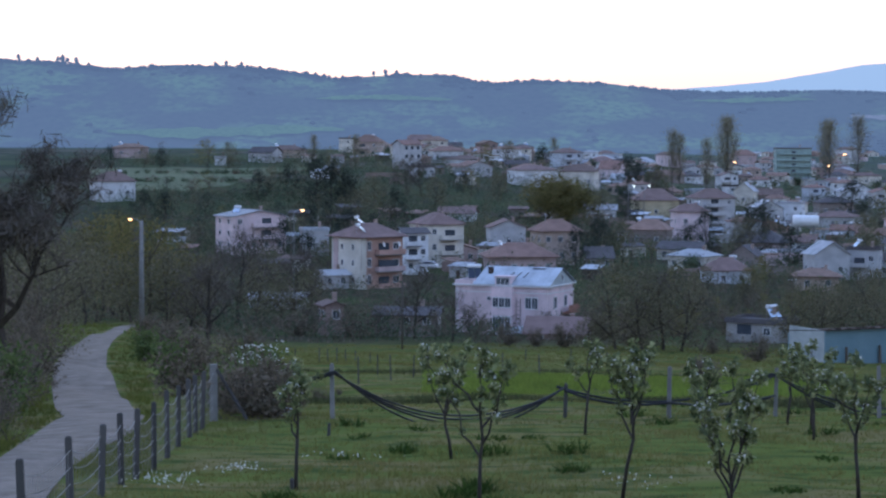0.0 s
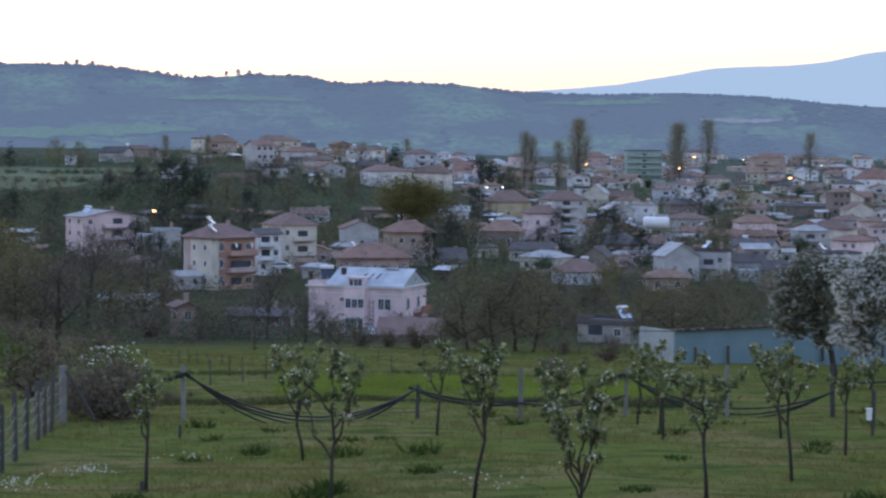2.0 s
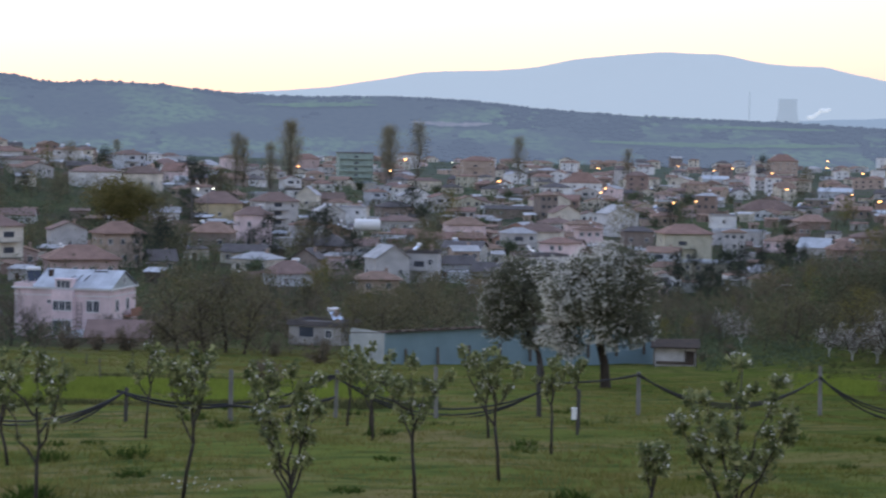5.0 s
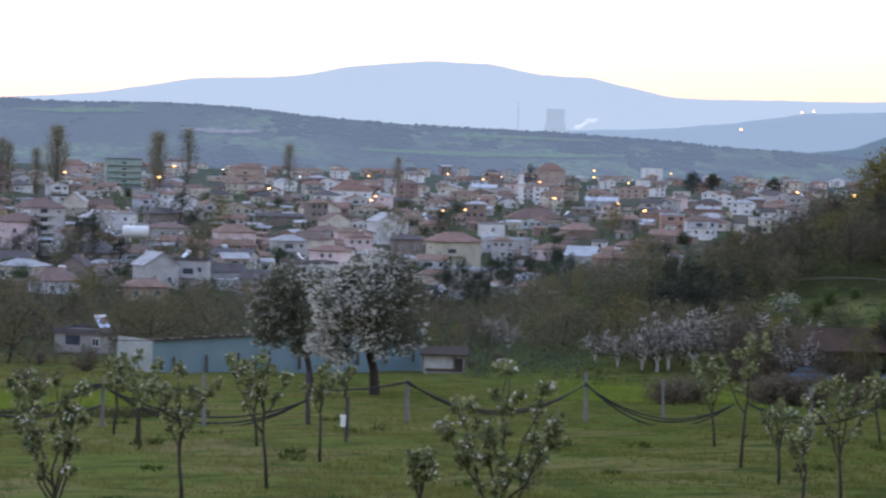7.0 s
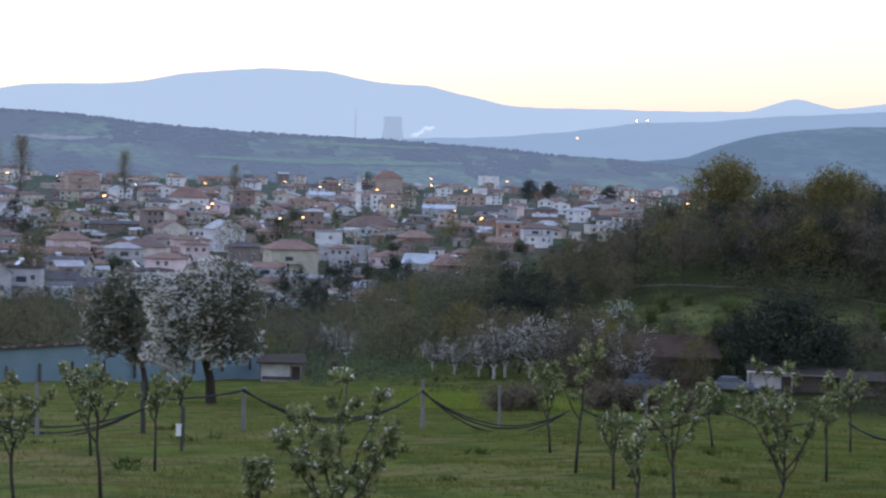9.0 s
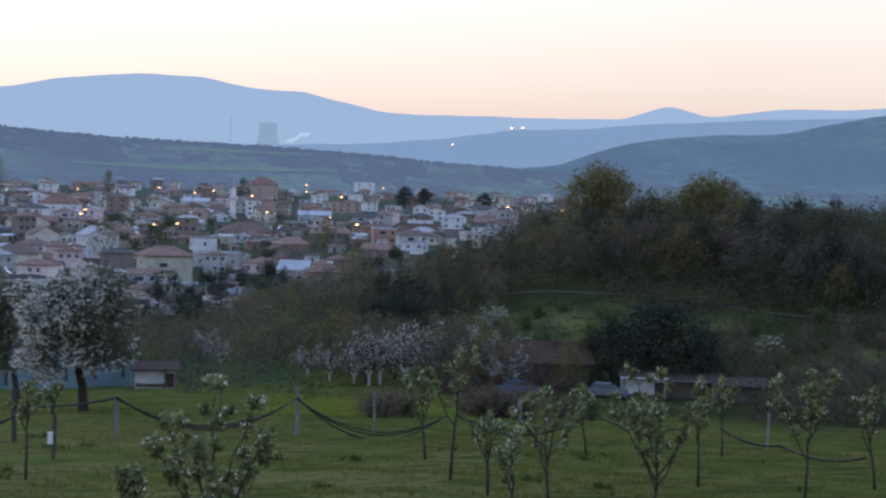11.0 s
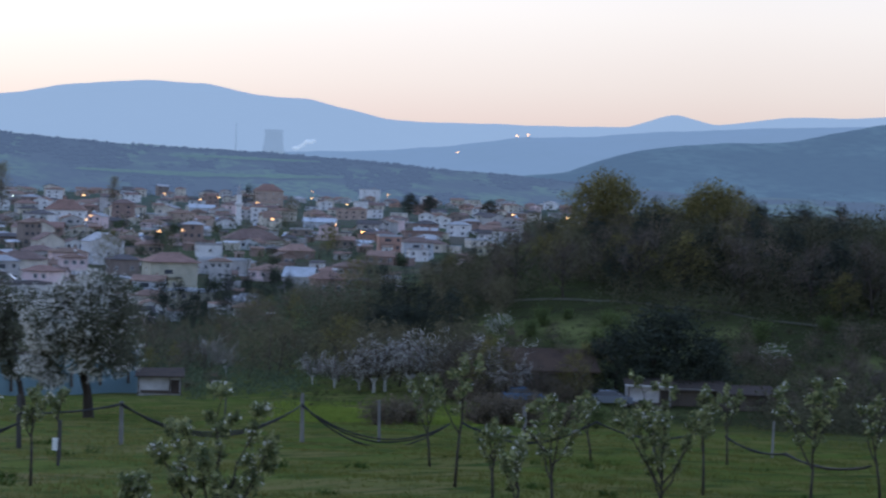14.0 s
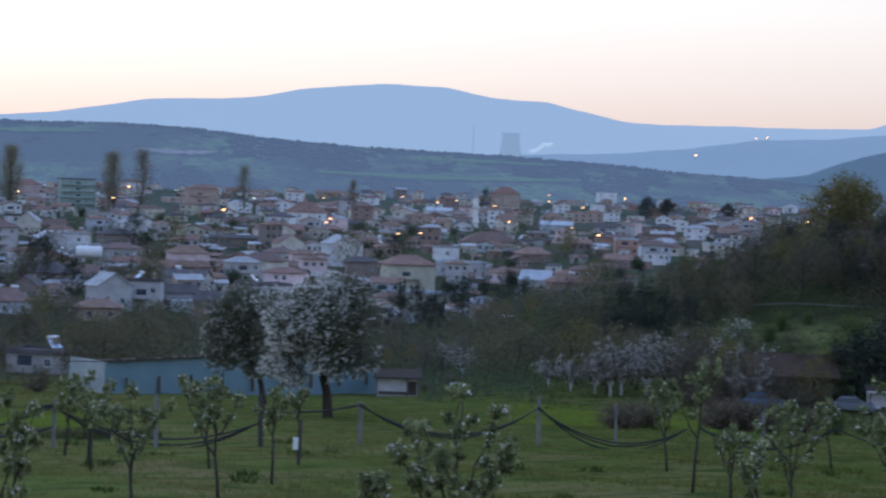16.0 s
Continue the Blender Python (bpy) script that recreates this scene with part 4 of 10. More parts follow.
def house(az, d, w, dp, h, wall="white", roof="red", style="hip", rise=None, turn=0.0, cols=3, rows=2, side_cols=2, chimneys=1, balcony=None, label="", sink=1.0, category="house", ground_z=None, storeys=None, wide=1.1, heater=False, over=0.5, simple=False, annex=None):
    """A rendered village house: body, roof, each window with its pane, chimney, balconies."""
    p = spot(az, d)
    if ground_z is not None:
        p.z = ground_z
    label = label or "%s rendered village house with a %s tiled roof" % ({"raw": "bare brick", "rose": "dusky pink"}.get(wall, wall), roof)
    ob = thing("house" if category == "house" else category.replace(" ", "_"), pose(p.x, p.y, p.z, 0, 0, -az + turn), label, category)
    g = Geo()
    rise = rise if rise is not None else 0.2 * min(w, dp)
    if style in ("gable_x", "gable_y"):
        a, b = (dp / 2, w / 2) if style == "gable_x" else (w / 2, dp / 2)
        side = [(-a, -sink), (a, -sink), (a, h), (0, h + rise), (-a, h)]
        for e in (-b, b):
            g.v += [(e, q, z) if style == "gable_x" else (q, e, z) for q, z in side]
        g.f += [(0, 1, 2, 3, 4), (9, 8, 7, 6, 5)] + [(k, k + 5, (k + 1) % 5 + 5, (k + 1) % 5) for k in range(5)]
    else:
        g.box(0, 0, (h - sink) / 2, w, dp, h + sink)
    part("wall", g, WALLS[wall], ob)
    r = Geo()
    if style == "hip":
        hip_roof(r, w, dp, h + 0.004, rise, over)
    elif style == "gable_x":
        gable_roof(r, w, dp, h + 0.01, rise, over)
    elif style == "gable_y":
        gable_roof(r, w, dp, h + 0.01, rise, over, along="y")
    else:
        r.box(0, 0, h + 0.13, w + 0.5, dp + 0.5, 0.25)
        r.box(0, -dp / 2 - 0.1, h + 0.45, w + 0.3, 0.16, 0.4).box(0, dp / 2 + 0.1, h + 0.45, w + 0.3, 0.16, 0.4)
        r.box(-w / 2 - 0.1, 0, h + 0.45, 0.16, dp, 0.4).box(w / 2 + 0.1, 0, h + 0.45, 0.16, dp, 0.4)
    part("roof", r, ROOFS[roof], ob)
    rng = random.Random(round(az * 100) + round(d))
    fh = h / max(rows, 1)
    for j in range(rows):
        for i in range(cols):
            if rows > 1 and cols > 2 and rng.random() < 0.12:
                continue
            x = (i + 0.5) / cols * w - w / 2 + rng.uniform(-0.2, 0.2)
            if balcony and j in balcony[2] and abs(x - balcony[0]) < balcony[1] / 2:
                continue
            window(ob, x, -dp / 2 - 0.02, j * fh + fh * 0.36, wide, min(1.35, fh * 0.46), 0, simple)
        for i in range(side_cols):
            y = (i + 0.5) / side_cols * dp - dp / 2
            for s in (-1, 1):
                window(ob, s * (w / 2 + 0.02), y, j * fh + fh * 0.36, wide * 0.9, min(1.35, fh * 0.46), 90, simple)
    if balcony:
        bx, bw, levels = balcony
        for j in levels:
            z = j * fh
            b = Geo()
            b.box(bx, -dp / 2 - 0.65, z + 0.07, bw, 1.3, 0.16)
            bal = part("balcony", b, M["concrete"], ob)
            rail = Geo()
            rail.box(bx, -dp / 2 - 1.24, z + 0.6, bw, 0.1, 0.9)
            for s in (-0.5, 0.5):
                rail.box(bx + s * (bw - 0.1), -dp / 2 - 0.6, z + 0.6, 0.1, 1.18, 0.9)
            part("parapet", rail, WALLS[wall], bal)
            part("door", Geo().box(bx, -dp / 2 - 0.02, z + 1.2, min(2.4, bw * 0.6), 0.08, 2.05), M["glass"], ob, "dark glazed balcony door")
    if annex:
        side, share, ah, cover = annex
        aw = w * share
        ann = part("annex", Geo().box(side * (w + aw) / 2, dp * 0.05, ah / 2 - sink / 2, aw, dp * 0.7, ah + sink), WALLS[wall], ob, "lower side building")
        part("annex_roof", Geo().box(side * (w + aw) / 2, dp * 0.05, ah + 0.12, aw + 0.5, dp * 0.7 + 0.7, 0.22, taper=0.96), ROOFS[cover], ann)
    for k in range(chimneys):
        cx = w * (0.22 if k % 2 == 0 else -0.26)
        c = Geo()
        c.box(cx, dp * 0.08, h + rise * 0.5 + 0.55, 0.55, 0.55, 1.5).box(cx, dp * 0.08, h + rise * 0.5 + 1.36, 0.7, 0.7, 0.12)
        part("chimney", c, M["chimney"], ob)
    if heater:
        solar_heater(ob, w * (-0.25 if rng.random() < 0.5 else 0.2), dp * 0.05, h + rise * 0.55, rng.choice((50, -50, 65)), 0.85)
    return ob


def solar_heater(owner, x, y, z, turn, size=1.0, face="panel"):
    """Tilted panels with a white water tank above, standing on a roof."""
    m = owner.matrix_basis @ pose(x, y, z, 0, 0, turn) @ Matrix.Diagonal((size, size, size, 1))
    ob = thing("solar_heater", m, "solar water heater with white tank standing on a roof", "solar heater", "rooftop water heaters")
    for s in (-1, 1):
        part("leg", Geo().tube([(s * 0.9, -0.9, -0.6), (s * 0.9, -0.9, 0.0), (s * 0.9, 0.7, 1.3), (s * 0.9, 0.75, -0.6)], 0.03, 4), M["steel"], ob)
    for s in (-1, 1):
        p = Geo()
        p.v += [(s * 0.48 + a, b, c + e) for e in (0, 0.09) for a, b, c in ((-0.45, -1.0, 0.0), (0.45, -1.0, 0.0), (0.45, 0.6, 1.3), (-0.45, 0.6, 1.3))]
        p.f += [(0, 3, 2, 1), (4, 5, 6, 7), (0, 1, 5, 4), (1, 2, 6, 5), (2, 3, 7, 6), (3, 0, 4, 7)]
        part("panel", p, M[face], ob)
    part("tank", Geo().tube([(-0.95, 0.75, 1.62), (0.95, 0.75, 1.62)], 0.3, 10), M["tank"], ob, "white tank")
    return ob


# ---------------------------------------------------------------- kinds of things in the field and along the road
def apple_tree(az, d, height, reach, stems, seed, clear=0.3, lush=1.0, label=""):
    """A young apple tree: a thin trunk, a few upright branches, and tufts of young leaves and white flowers along them."""
    rng = np.random.default_rng(seed)
    p = spot(az, d)
    ob = thing("apple_tree", pose(p.x, p.y, p.z, 0, 0, -az), label or "young apple tree in leaf and white flower", "tree", "orchard trees")
    fork = height * clear
    bend = rng.normal(0, 0.035, 2) * height
    top = Vector((bend[0], bend[1], fork))
    part("trunk", Geo().tube([(0, 0, -0.2), (bend[0] * 0.4, bend[1] * 0.4, fork * 0.5), top], [0.06, 0.05, 0.045], 7), M["bark_dark"], ob, smooth=True)
    bold = 0.85 + 0.25 * lush
    tufts = []
    leader = [top + Vector((0, 0, (height - fork) * u)) + Vector(rng.normal(0, 0.05, 3)) * (u > 0) for u in (0, 0.17, 0.33, 0.5, 0.67, 0.83, 1.0)]
    for k in range(stems):
        if k == 0:
            pts, rad = leader, [0.044 * (1 - 0.78 * i / 6) for i in range(7)]
        else:
            # side branches leave the leader one above the other and turn upwards
            f = (0.62 if clear > 0.15 else 0.3) * ((k - 1) / max(stems - 1, 1)) ** 1.2
            at = leader[int(f * 6)].lerp(leader[int(f * 6) + 1], f * 6 - int(f * 6))
            t = 2.4 * k + rng.uniform(-0.5, 0.5)
            out = reach * rng.uniform(0.65, 1.1) * (1.05 - 0.45 * f)
            tall = max((height - at.z) * rng.uniform(0.6, 1.0), 0.35)
            pts, rad = [], []
            for i in range(7):
                u = i / 6
                side = out * (u ** 0.85)
                pts.append(at + Vector((math.cos(t) * side, math.sin(t) * side, tall * u)) + Vector(rng.normal(0, 0.045, 3)) * (u > 0))
                rad.append(0.034 * (1 - 0.78 * u))
        g = Geo().tube(pts, rad, 5)
        # tufts sit a hand or two apart, larger towards the tips
        length = sum((b - a).length for a, b in zip(pts, pts[1:]))
        count = max(3, int(length / (0.50 / (0.75 + 0.25 * lush))))
        for i in range(count):
            u = 0.25 + 0.75 * ((i + rng.uniform(0.2, 0.8)) / count) ** 0.8
            k6 = min(int(u * 6), 5)
            q = pts[k6].lerp(pts[k6 + 1], u * 6 - k6)
            if rng.random() < 0.55:
                w = Vector((rng.normal(0, 1), rng.normal(0, 1), rng.uniform(0.0, 1.0))).normalized()
                e = q + w * rng.uniform(0.15, 0.5) * (0.6 + 0.4 * lush)
                g.tube([q, q.lerp(e, 0.5) + Vector((0, 0, 0.02)), e], [0.018, 0.013, 0.006], 3)
                tufts.append((tuple(e), rng.uniform(0.09, 0.17) * bold))
                if rng.random() < 0.5:
                    tufts.append((tuple(q.lerp(e, 0.45)), rng.uniform(0.07, 0.11) * bold))
            else:
                tufts.append((tuple(q + Vector(rng.normal(0, 0.03, 3))), rng.uniform(0.09, 0.18) * bold))
        tufts.append((tuple(pts[-1]), 0.16 * bold))
        part("branch", g, M["bark_dark"], ob)
    leaves, petals = [], []
    for q, r in tufts:
        n = int(13 * (r / 0.1) ** 1.5)
        v = rng.normal(size=(n, 3))
        v /= np.linalg.norm(v, axis=1, keepdims=True)
        leaves.append(np.array(q) + v * (r * rng.random((n, 1)) ** 0.45) * np.array((1, 1, 1.25)))
        if rng.random() < 0.6:
            m = rng.integers(4, 12)
            v = rng.normal(size=(m, 3))
            v /= np.linalg.norm(v, axis=1, keepdims=True)
            v[:, 2] = np.abs(v[:, 2]) * 1.2 - 0.2
            petals.append(np.array(q) + v * r * 1.02)
    part("foliage", leaf_cloud("foliage", np.concatenate(leaves), 0.105, M["apple_leaf"], rng, 1, 0.0, 0.7), None, ob)["kind"] = "stuff"
    if petals:
        part("blossom", leaf_cloud("blossom", np.concatenate(petals), 0.042, M["petal"], rng, 1, 0.0, 0.85), None, ob, "white apple blossom")["kind"] = "stuff"
    return ob


def field_post(az, d, height, thick=0.13, wood="concrete", lean=0.0, label="grey concrete orchard post standing in grass"):
    p = spot(az, d)
    g = Geo()
    g.box(0, 0, (height - 0.3) / 2, thick, thick, height + 0.3, taper=0.88)
    g.box(0, 0, height + 0.012, thick * 0.6, thick * 0.6, 0.03)
    me = g.mesh("post", M[wood])
    ob = new("post", me)
    ob.matrix_basis = pose(p.x, p.y, p.z, lean * 0.6, lean, -az + 8 * math.sin(d))
    return tagged(ob, label, "post", "field posts")


def hose(points, sag, seed, strands=3):
    """A bundle of black irrigation hose slung from post to post."""
    rng = np.random.default_rng(seed)
    g = thing("hose", Matrix.Identity(4), "bundle of black irrigation hose hung between posts", "hose", "irrigation hoses")
    pts = [Vector(p) for p in points]
    for s in range(strands):
        line = []
        for a, b, sg in zip(pts, pts[1:], sag):
            slack = sg * (1 + (s - (strands - 1) / 2) * 0.13 + rng.normal(0, 0.05))
            for i in range(14):
                u = i / 14
                q = a.lerp(b, u)
                hang = 4 * u * (1 - u)
                line.append(q + Vector((0, rng.normal(0, 0.012), -slack * hang + 0.035 * (s - 1) + rng.normal(0, 0.008))))
        line.append(pts[-1])
        part("strand", Geo().tube(line, 0.042, 5), M["hose"], g, smooth=True)
    return g


def lamp_post(az, d, height, arm=1.2, side=1, lit="lamp_orange", pole="concrete", base_r=0.16, up=0.0, size=1.0, label=""):
    """A village street lamp: tapered pole, arm, head and lit glass."""
    p = spot(az, d)
    ob = thing("street_lamp", pose(p.x, p.y, p.z + up, 0, 0, -az), label or "lit street lamp on a tapered pole", "street lamp", "street lamps")
    part("pole", Geo().tube([(0, 0, -1.5 - up), (0, 0, height * 0.5), (0, 0, height)], [base_r, base_r * 0.8, base_r * 0.6], 8), M[pole], ob, smooth=True)
    part("arm", Geo().tube([(0, 0, height - 0.3), (side * arm * 0.5, -0.1, height + 0.15), (side * arm, -0.2, height + 0.25)], 0.04, 5), M["steel"], ob)
    head = part("head", Geo().box(side * (arm + 0.3), -0.25, height + 0.27, 0.75 * size, 0.32 * size, 0.12, taper=0.8), M["steel"], ob)
    part("bulb", Geo().box(side * (arm + 0.3), -0.28, height + 0.27 - 0.06 - 0.12 * size, 0.58 * size, 0.34 * size, 0.24 * size, taper=1.2), M[lit], head, "glowing lamp glass")
    return ob


def cable_pole(az, d, height, r=0.11, label="dark wooden cable pole beside the field"):
    p = spot(az, d)
    ob = thing("cable_pole", pose(p.x, p.y, p.z, 0, 0, -az), label, "pole")
    part("pole", Geo().tube([(0, 0, -0.5), (0.02, 0, height)], [r, r * 0.7], 8), M["dry_wood"], ob, smooth=True)
    part("crossarm", Geo().box(0, -0.1, height - 0.5, 1.1, 0.09, 0.09), M["dry_wood"], ob)
    for x in (-0.45, 0.0, 0.45):
        part("insulator", Geo().tube([(x, -0.1, height - 0.46), (x, -0.1, height - 0.28)], [0.045, 0.03], 6), M["plastic_white"], ob, "white insulator")
    return ob


def parked_car(az, d, turn, paint, label, up=0.0):
    p = spot(az, d)
    m = mat("car_paint_" + label.split()[0], paint, 0.25, tuple(c * 0.9 for c in paint), 1, 4, 0.0)
    ob = thing("car", pose(p.x, p.y, p.z + up, 0, 0, -az + turn), label, "car")
    g = Geo()
    side = [(-2.1, 0.35), (-2.15, 0.75), (-1.95, 0.95), (-1.3, 1.0), (1.05, 1.0), (1.9, 0.85), (2.1, 0.7), (2.1, 0.35)]
    n = len(side)
    for y in (-0.82, 0.82):
        g.v += [(x, y, z) for x, z in side]
    g.f += [tuple(range(n)), tuple(range(2 * n - 1, n - 1, -1))] + [(i, i + n, (i + 1) % n + n, (i + 1) % n) for i in range(n)]
    part("body", g, m, ob)
    c = Geo()
    top = [(-1.75, 0.98), (-1.3, 1.42), (0.35, 1.46), (1.05, 1.0)]
    for y, k in ((-0.76, 0.9), (0.76, 0.9)):
        c.v += [(x, y * (k if z > 1.2 else 1), z) for x, z in top]
    c.f += [(0, 1, 2, 3), (7, 6, 5, 4), (0, 4, 5, 1), (1, 5, 6, 2), (2, 6, 7, 3)]
    part("cabin", c, M["glass"], ob, "dark glazed cabin")
    part("roof", Geo().box(-0.45, 0, 1.47, 1.7, 1.34, 0.06, taper=0.95), m, ob)
    for x in (-1.3, 1.3):
        for y in (-0.8, 0.8):
            w = part("wheel", Geo().tube([(x, y - 0.1, 0.31), (x, y + 0.1, 0.31)], 0.31, 12), M["asphalt"], ob, "black tyre")
            part("rim", Geo().tube([(x, y - 0.115, 0.31), (x, y + 0.115, 0.31)], 0.18, 10), M["steel"], w)
    for y in (-0.55, 0.55):
        part("headlight", Geo().box(2.08, y, 0.68, 0.08, 0.34, 0.14), M["plastic_white"], ob)
    return ob


def ground_strip(name, edges, material, label, category, up=0.03, kind="structure"):
    """A strip laid on the land between pairs of edge points given in degrees and metres."""
    v, f = [], []
    rows = 9
    dense = []
    for (a0, d0, a1, d1), (b0, e0, b1, e1) in zip(edges, edges[1:]):
        for k in range(6):
            u = k / 6
            dense.append((a0 + (b0 - a0) * u, d0 + (e0 - d0) * u, a1 + (b1 - a1) * u, d1 + (e1 - d1) * u))
    dense.append(edges[-1])
    for a0, d0, a1, d1 in dense:
        for j in range(rows):
            u = j / (rows - 1)
            p = spot(a0 + (a1 - a0) * u, d0 + (d1 - d0) * u)
            v.append((p.x, p.y, p.z + up + 0.05 * math.sin(math.pi * u)))
    for i in range(len(dense) - 1):
        for j in range(rows - 1):
            a = i * rows + j
            f.append((a, a + 1, a + rows + 1, a + rows))
    me = bpy.data.meshes.new(name)
    me.from_pydata(v, [], f)
    me.materials.append(material)
    me.update()
    return tagged(new(name, me), label, category, kind=kind)


# ---------------------------------------------------------------- the pink house below the field
def pink_house():
    p = spot(1.98, 306)
    z0 = -27.9
    ob = thing("house", pose(p.x, p.y, z0, 0, 0, -23), "pale pink two-storey house with a blue sheet-metal roof", "house")
    w, dp, h = 14.4, 10.6, 7.3
    pink = WALLS["pink"]
    part("wall", Geo().box(0, 0, h / 2 - 1, w, dp, h + 2), pink, ob)
    part("cornice", Geo().box(0, 0, h + 0.1, w + 0.7, dp + 0.7, 0.2), M["frame"], ob, "white roof slab")
    part("string_course", Geo().box(0, 0, h - 0.85, w + 0.16, dp + 0.16, 0.14), M["frame"], ob, "white moulded band")
    # a gabled roof of blue metal sheets over most of the slab, the rest left as an open terrace
    a, b, top = -4.4, w / 2 + 0.3, h + 2.5
    n = 10
    for i in range(n):
        x0, x1 = a + (b - a) * i / n, a + (b - a) * (i + 1) / n
        for y0, z0r, y1, z1r in ((-5.6, h + 0.22, 0.0, top), (0.0, top, 5.6, h + 0.22)):
            e = 0.03 * (i % 2)
            r = Geo()
            r.v += [(x, y, z + e + q) for q in (0, 0.08) for x, y, z in ((x0, y0, z0r), (x1, y0, z0r), (x1, y1, z1r), (x0, y1, z1r))]
            r.f += [(0, 3, 2, 1), (4, 5, 6, 7), (0, 1, 5, 4), (1, 2, 6, 5), (2, 3, 7, 6), (3, 0, 4, 7)]
            part("roof_sheet", r, ROOFS["metal"], ob, "blue corrugated roof sheet" if i == 0 else "")
    for x in (a + 0.12, b - 0.25):
        part("gable", Geo().face((x, -5.1, h + 0.2), (x, 5.1, h + 0.2), (x, 0, top - 0.06)), M["white_wall"], ob)
    window(ob, b - 0.22, 0.2, h + 0.75, 0.8, 0.9, 90)
    part("chimney", Geo().box(-2.9, -2.2, h + 1.7, 0.6, 0.6, 1.5).box(-2.9, -2.2, h + 2.5, 0.75, 0.75, 0.12), M["dark_sheet"], ob, "sooty chimney")
    for x, y in ((3.6, -0.5), (4.6, -0.5)):
        part("hatch", Geo().box(x, y, top - 0.1, 0.95, 0.6, 0.12), M["dark_sheet"], ob, "dark roof hatch")
    for i in range(3):
        y0, y1 = -3.6, -1.9
        s = lambda y: h + 0.22 + (y + 5.6) / 5.6 * (top - h - 0.22) + 0.13
        x = 0.4 + i * 1.1
        part("roof_bar", Geo().tube([(x, y0, s(y0)), (x + 0.25, y1, s(y1))], 0.07, 4), M["dark_sheet"], ob, "dark sheet seam")
    part("parapet", Geo().box(-5.9, -5.2, h + 0.5, 2.8, 0.16, 0.6).box(-7.1, 0, h + 0.5, 0.16, 10.2, 0.6), pink, ob)
    # dormer and bay one above the other, then the window pairs
    dormer = part("dormer", Geo().box(0.3, -4.75, h + 0.75, 2.5, 1.7, 1.3).box(0.3, -4.7, h + 1.46, 2.9, 2.1, 0.14), pink, ob)
    for x in (-0.35, 0.35, 1.0):
        window(dormer, x - 0.05, -5.63, h + 0.2, 0.66, 1.1)
    part("bay", Geo().box(0.3, -dp / 2 - 0.4, h / 2 - 0.9, 3.2, 0.8, h + 1.6), pink, ob)
    for z, t in ((4.3, 1.5), (0.9, 2.2)):
        for x in (-0.65, 0.3, 1.25):
            window(ob, x, -dp / 2 - 0.82, z, 0.92, t)
    for x in (4.1, 5.1):
        window(ob, x, -dp / 2 - 0.03, 4.1, 0.98, 1.8)
    for z in (5.2, 1.5):
        window(ob, -1.95, -dp / 2 - 0.03, z, 0.6, 0.6)
    for y in (-2.6, 1.8):
        window(ob, w / 2 + 0.03, y, 4.1, 1.3, 1.8, 90)
        window(ob, w / 2 + 0.03, y, 0.8, 1.3, 1.6, 90)
    # ladder-like trellis, outside stair, lean-to roofs
    trellis = Geo()
    for x in (2.3, 2.95):
        trellis.tube([(x, -dp / 2 - 0.12, 0.4), (x, -dp / 2 - 0.12, 5.6)], 0.05, 4)
    for k in range(8):
        trellis.tube([(2.3, -dp / 2 - 0.12, 0.9 + 0.6 * k), (2.95, -dp / 2 - 0.12, 0.9 + 0.6 * k)], 0.035, 4)
    part("trellis", trellis, M["dry_wood"], ob, "dark wooden trellis")
    lean = Geo()
    lean.v += [(x, y, z + e) for e in (0, 0.09) for x, y, z in ((0.4, -8.6, 0.3), (7.4, -8.6, 1.5), (7.4, -5.35, 2.4), (0.4, -5.35, 1.2))]
    lean.f += [(0, 3, 2, 1), (4, 5, 6, 7), (0, 1, 5, 4), (1, 2, 6, 5), (2, 3, 7, 6), (3, 0, 4, 7)]
    shelter = part("lean_to_roof", lean, ROOFS["metal"], ob, "grey sheet lean-to roof")
    for x, z in ((0.7, 0.3), (4.0, 0.9), (7.1, 1.4)):
        part("prop", Geo().box(x, -8.4, z / 2 - 0.4, 0.14, 0.14, z + 0.8), M["dry_wood"], shelter)
    part("porch_roof", Geo().box(-0.4, -7.4, 0.5, 2.6, 1.8, 0.12), M["tank"], ob, "white porch awning")
    part("balcony", Geo().box(w / 2 + 0.7, 2.2, 3.3, 1.3, 4.6, 0.16).box(w / 2 + 1.28, 2.2, 3.9, 0.12, 4.6, 1.1), M["brick"], ob, "brown side balcony")
    part("drainpipe", Geo().tube([(-w / 2 + 0.3, -dp / 2 - 0.1, -1), (-w / 2 + 0.3, -dp / 2 - 0.1, h)], 0.07, 6), M["frame"], ob)
    solar_heater(ob, -5.9, -1.2, h + 0.8, 30, 1.05, "panel_dark")
    return ob


pink_house()


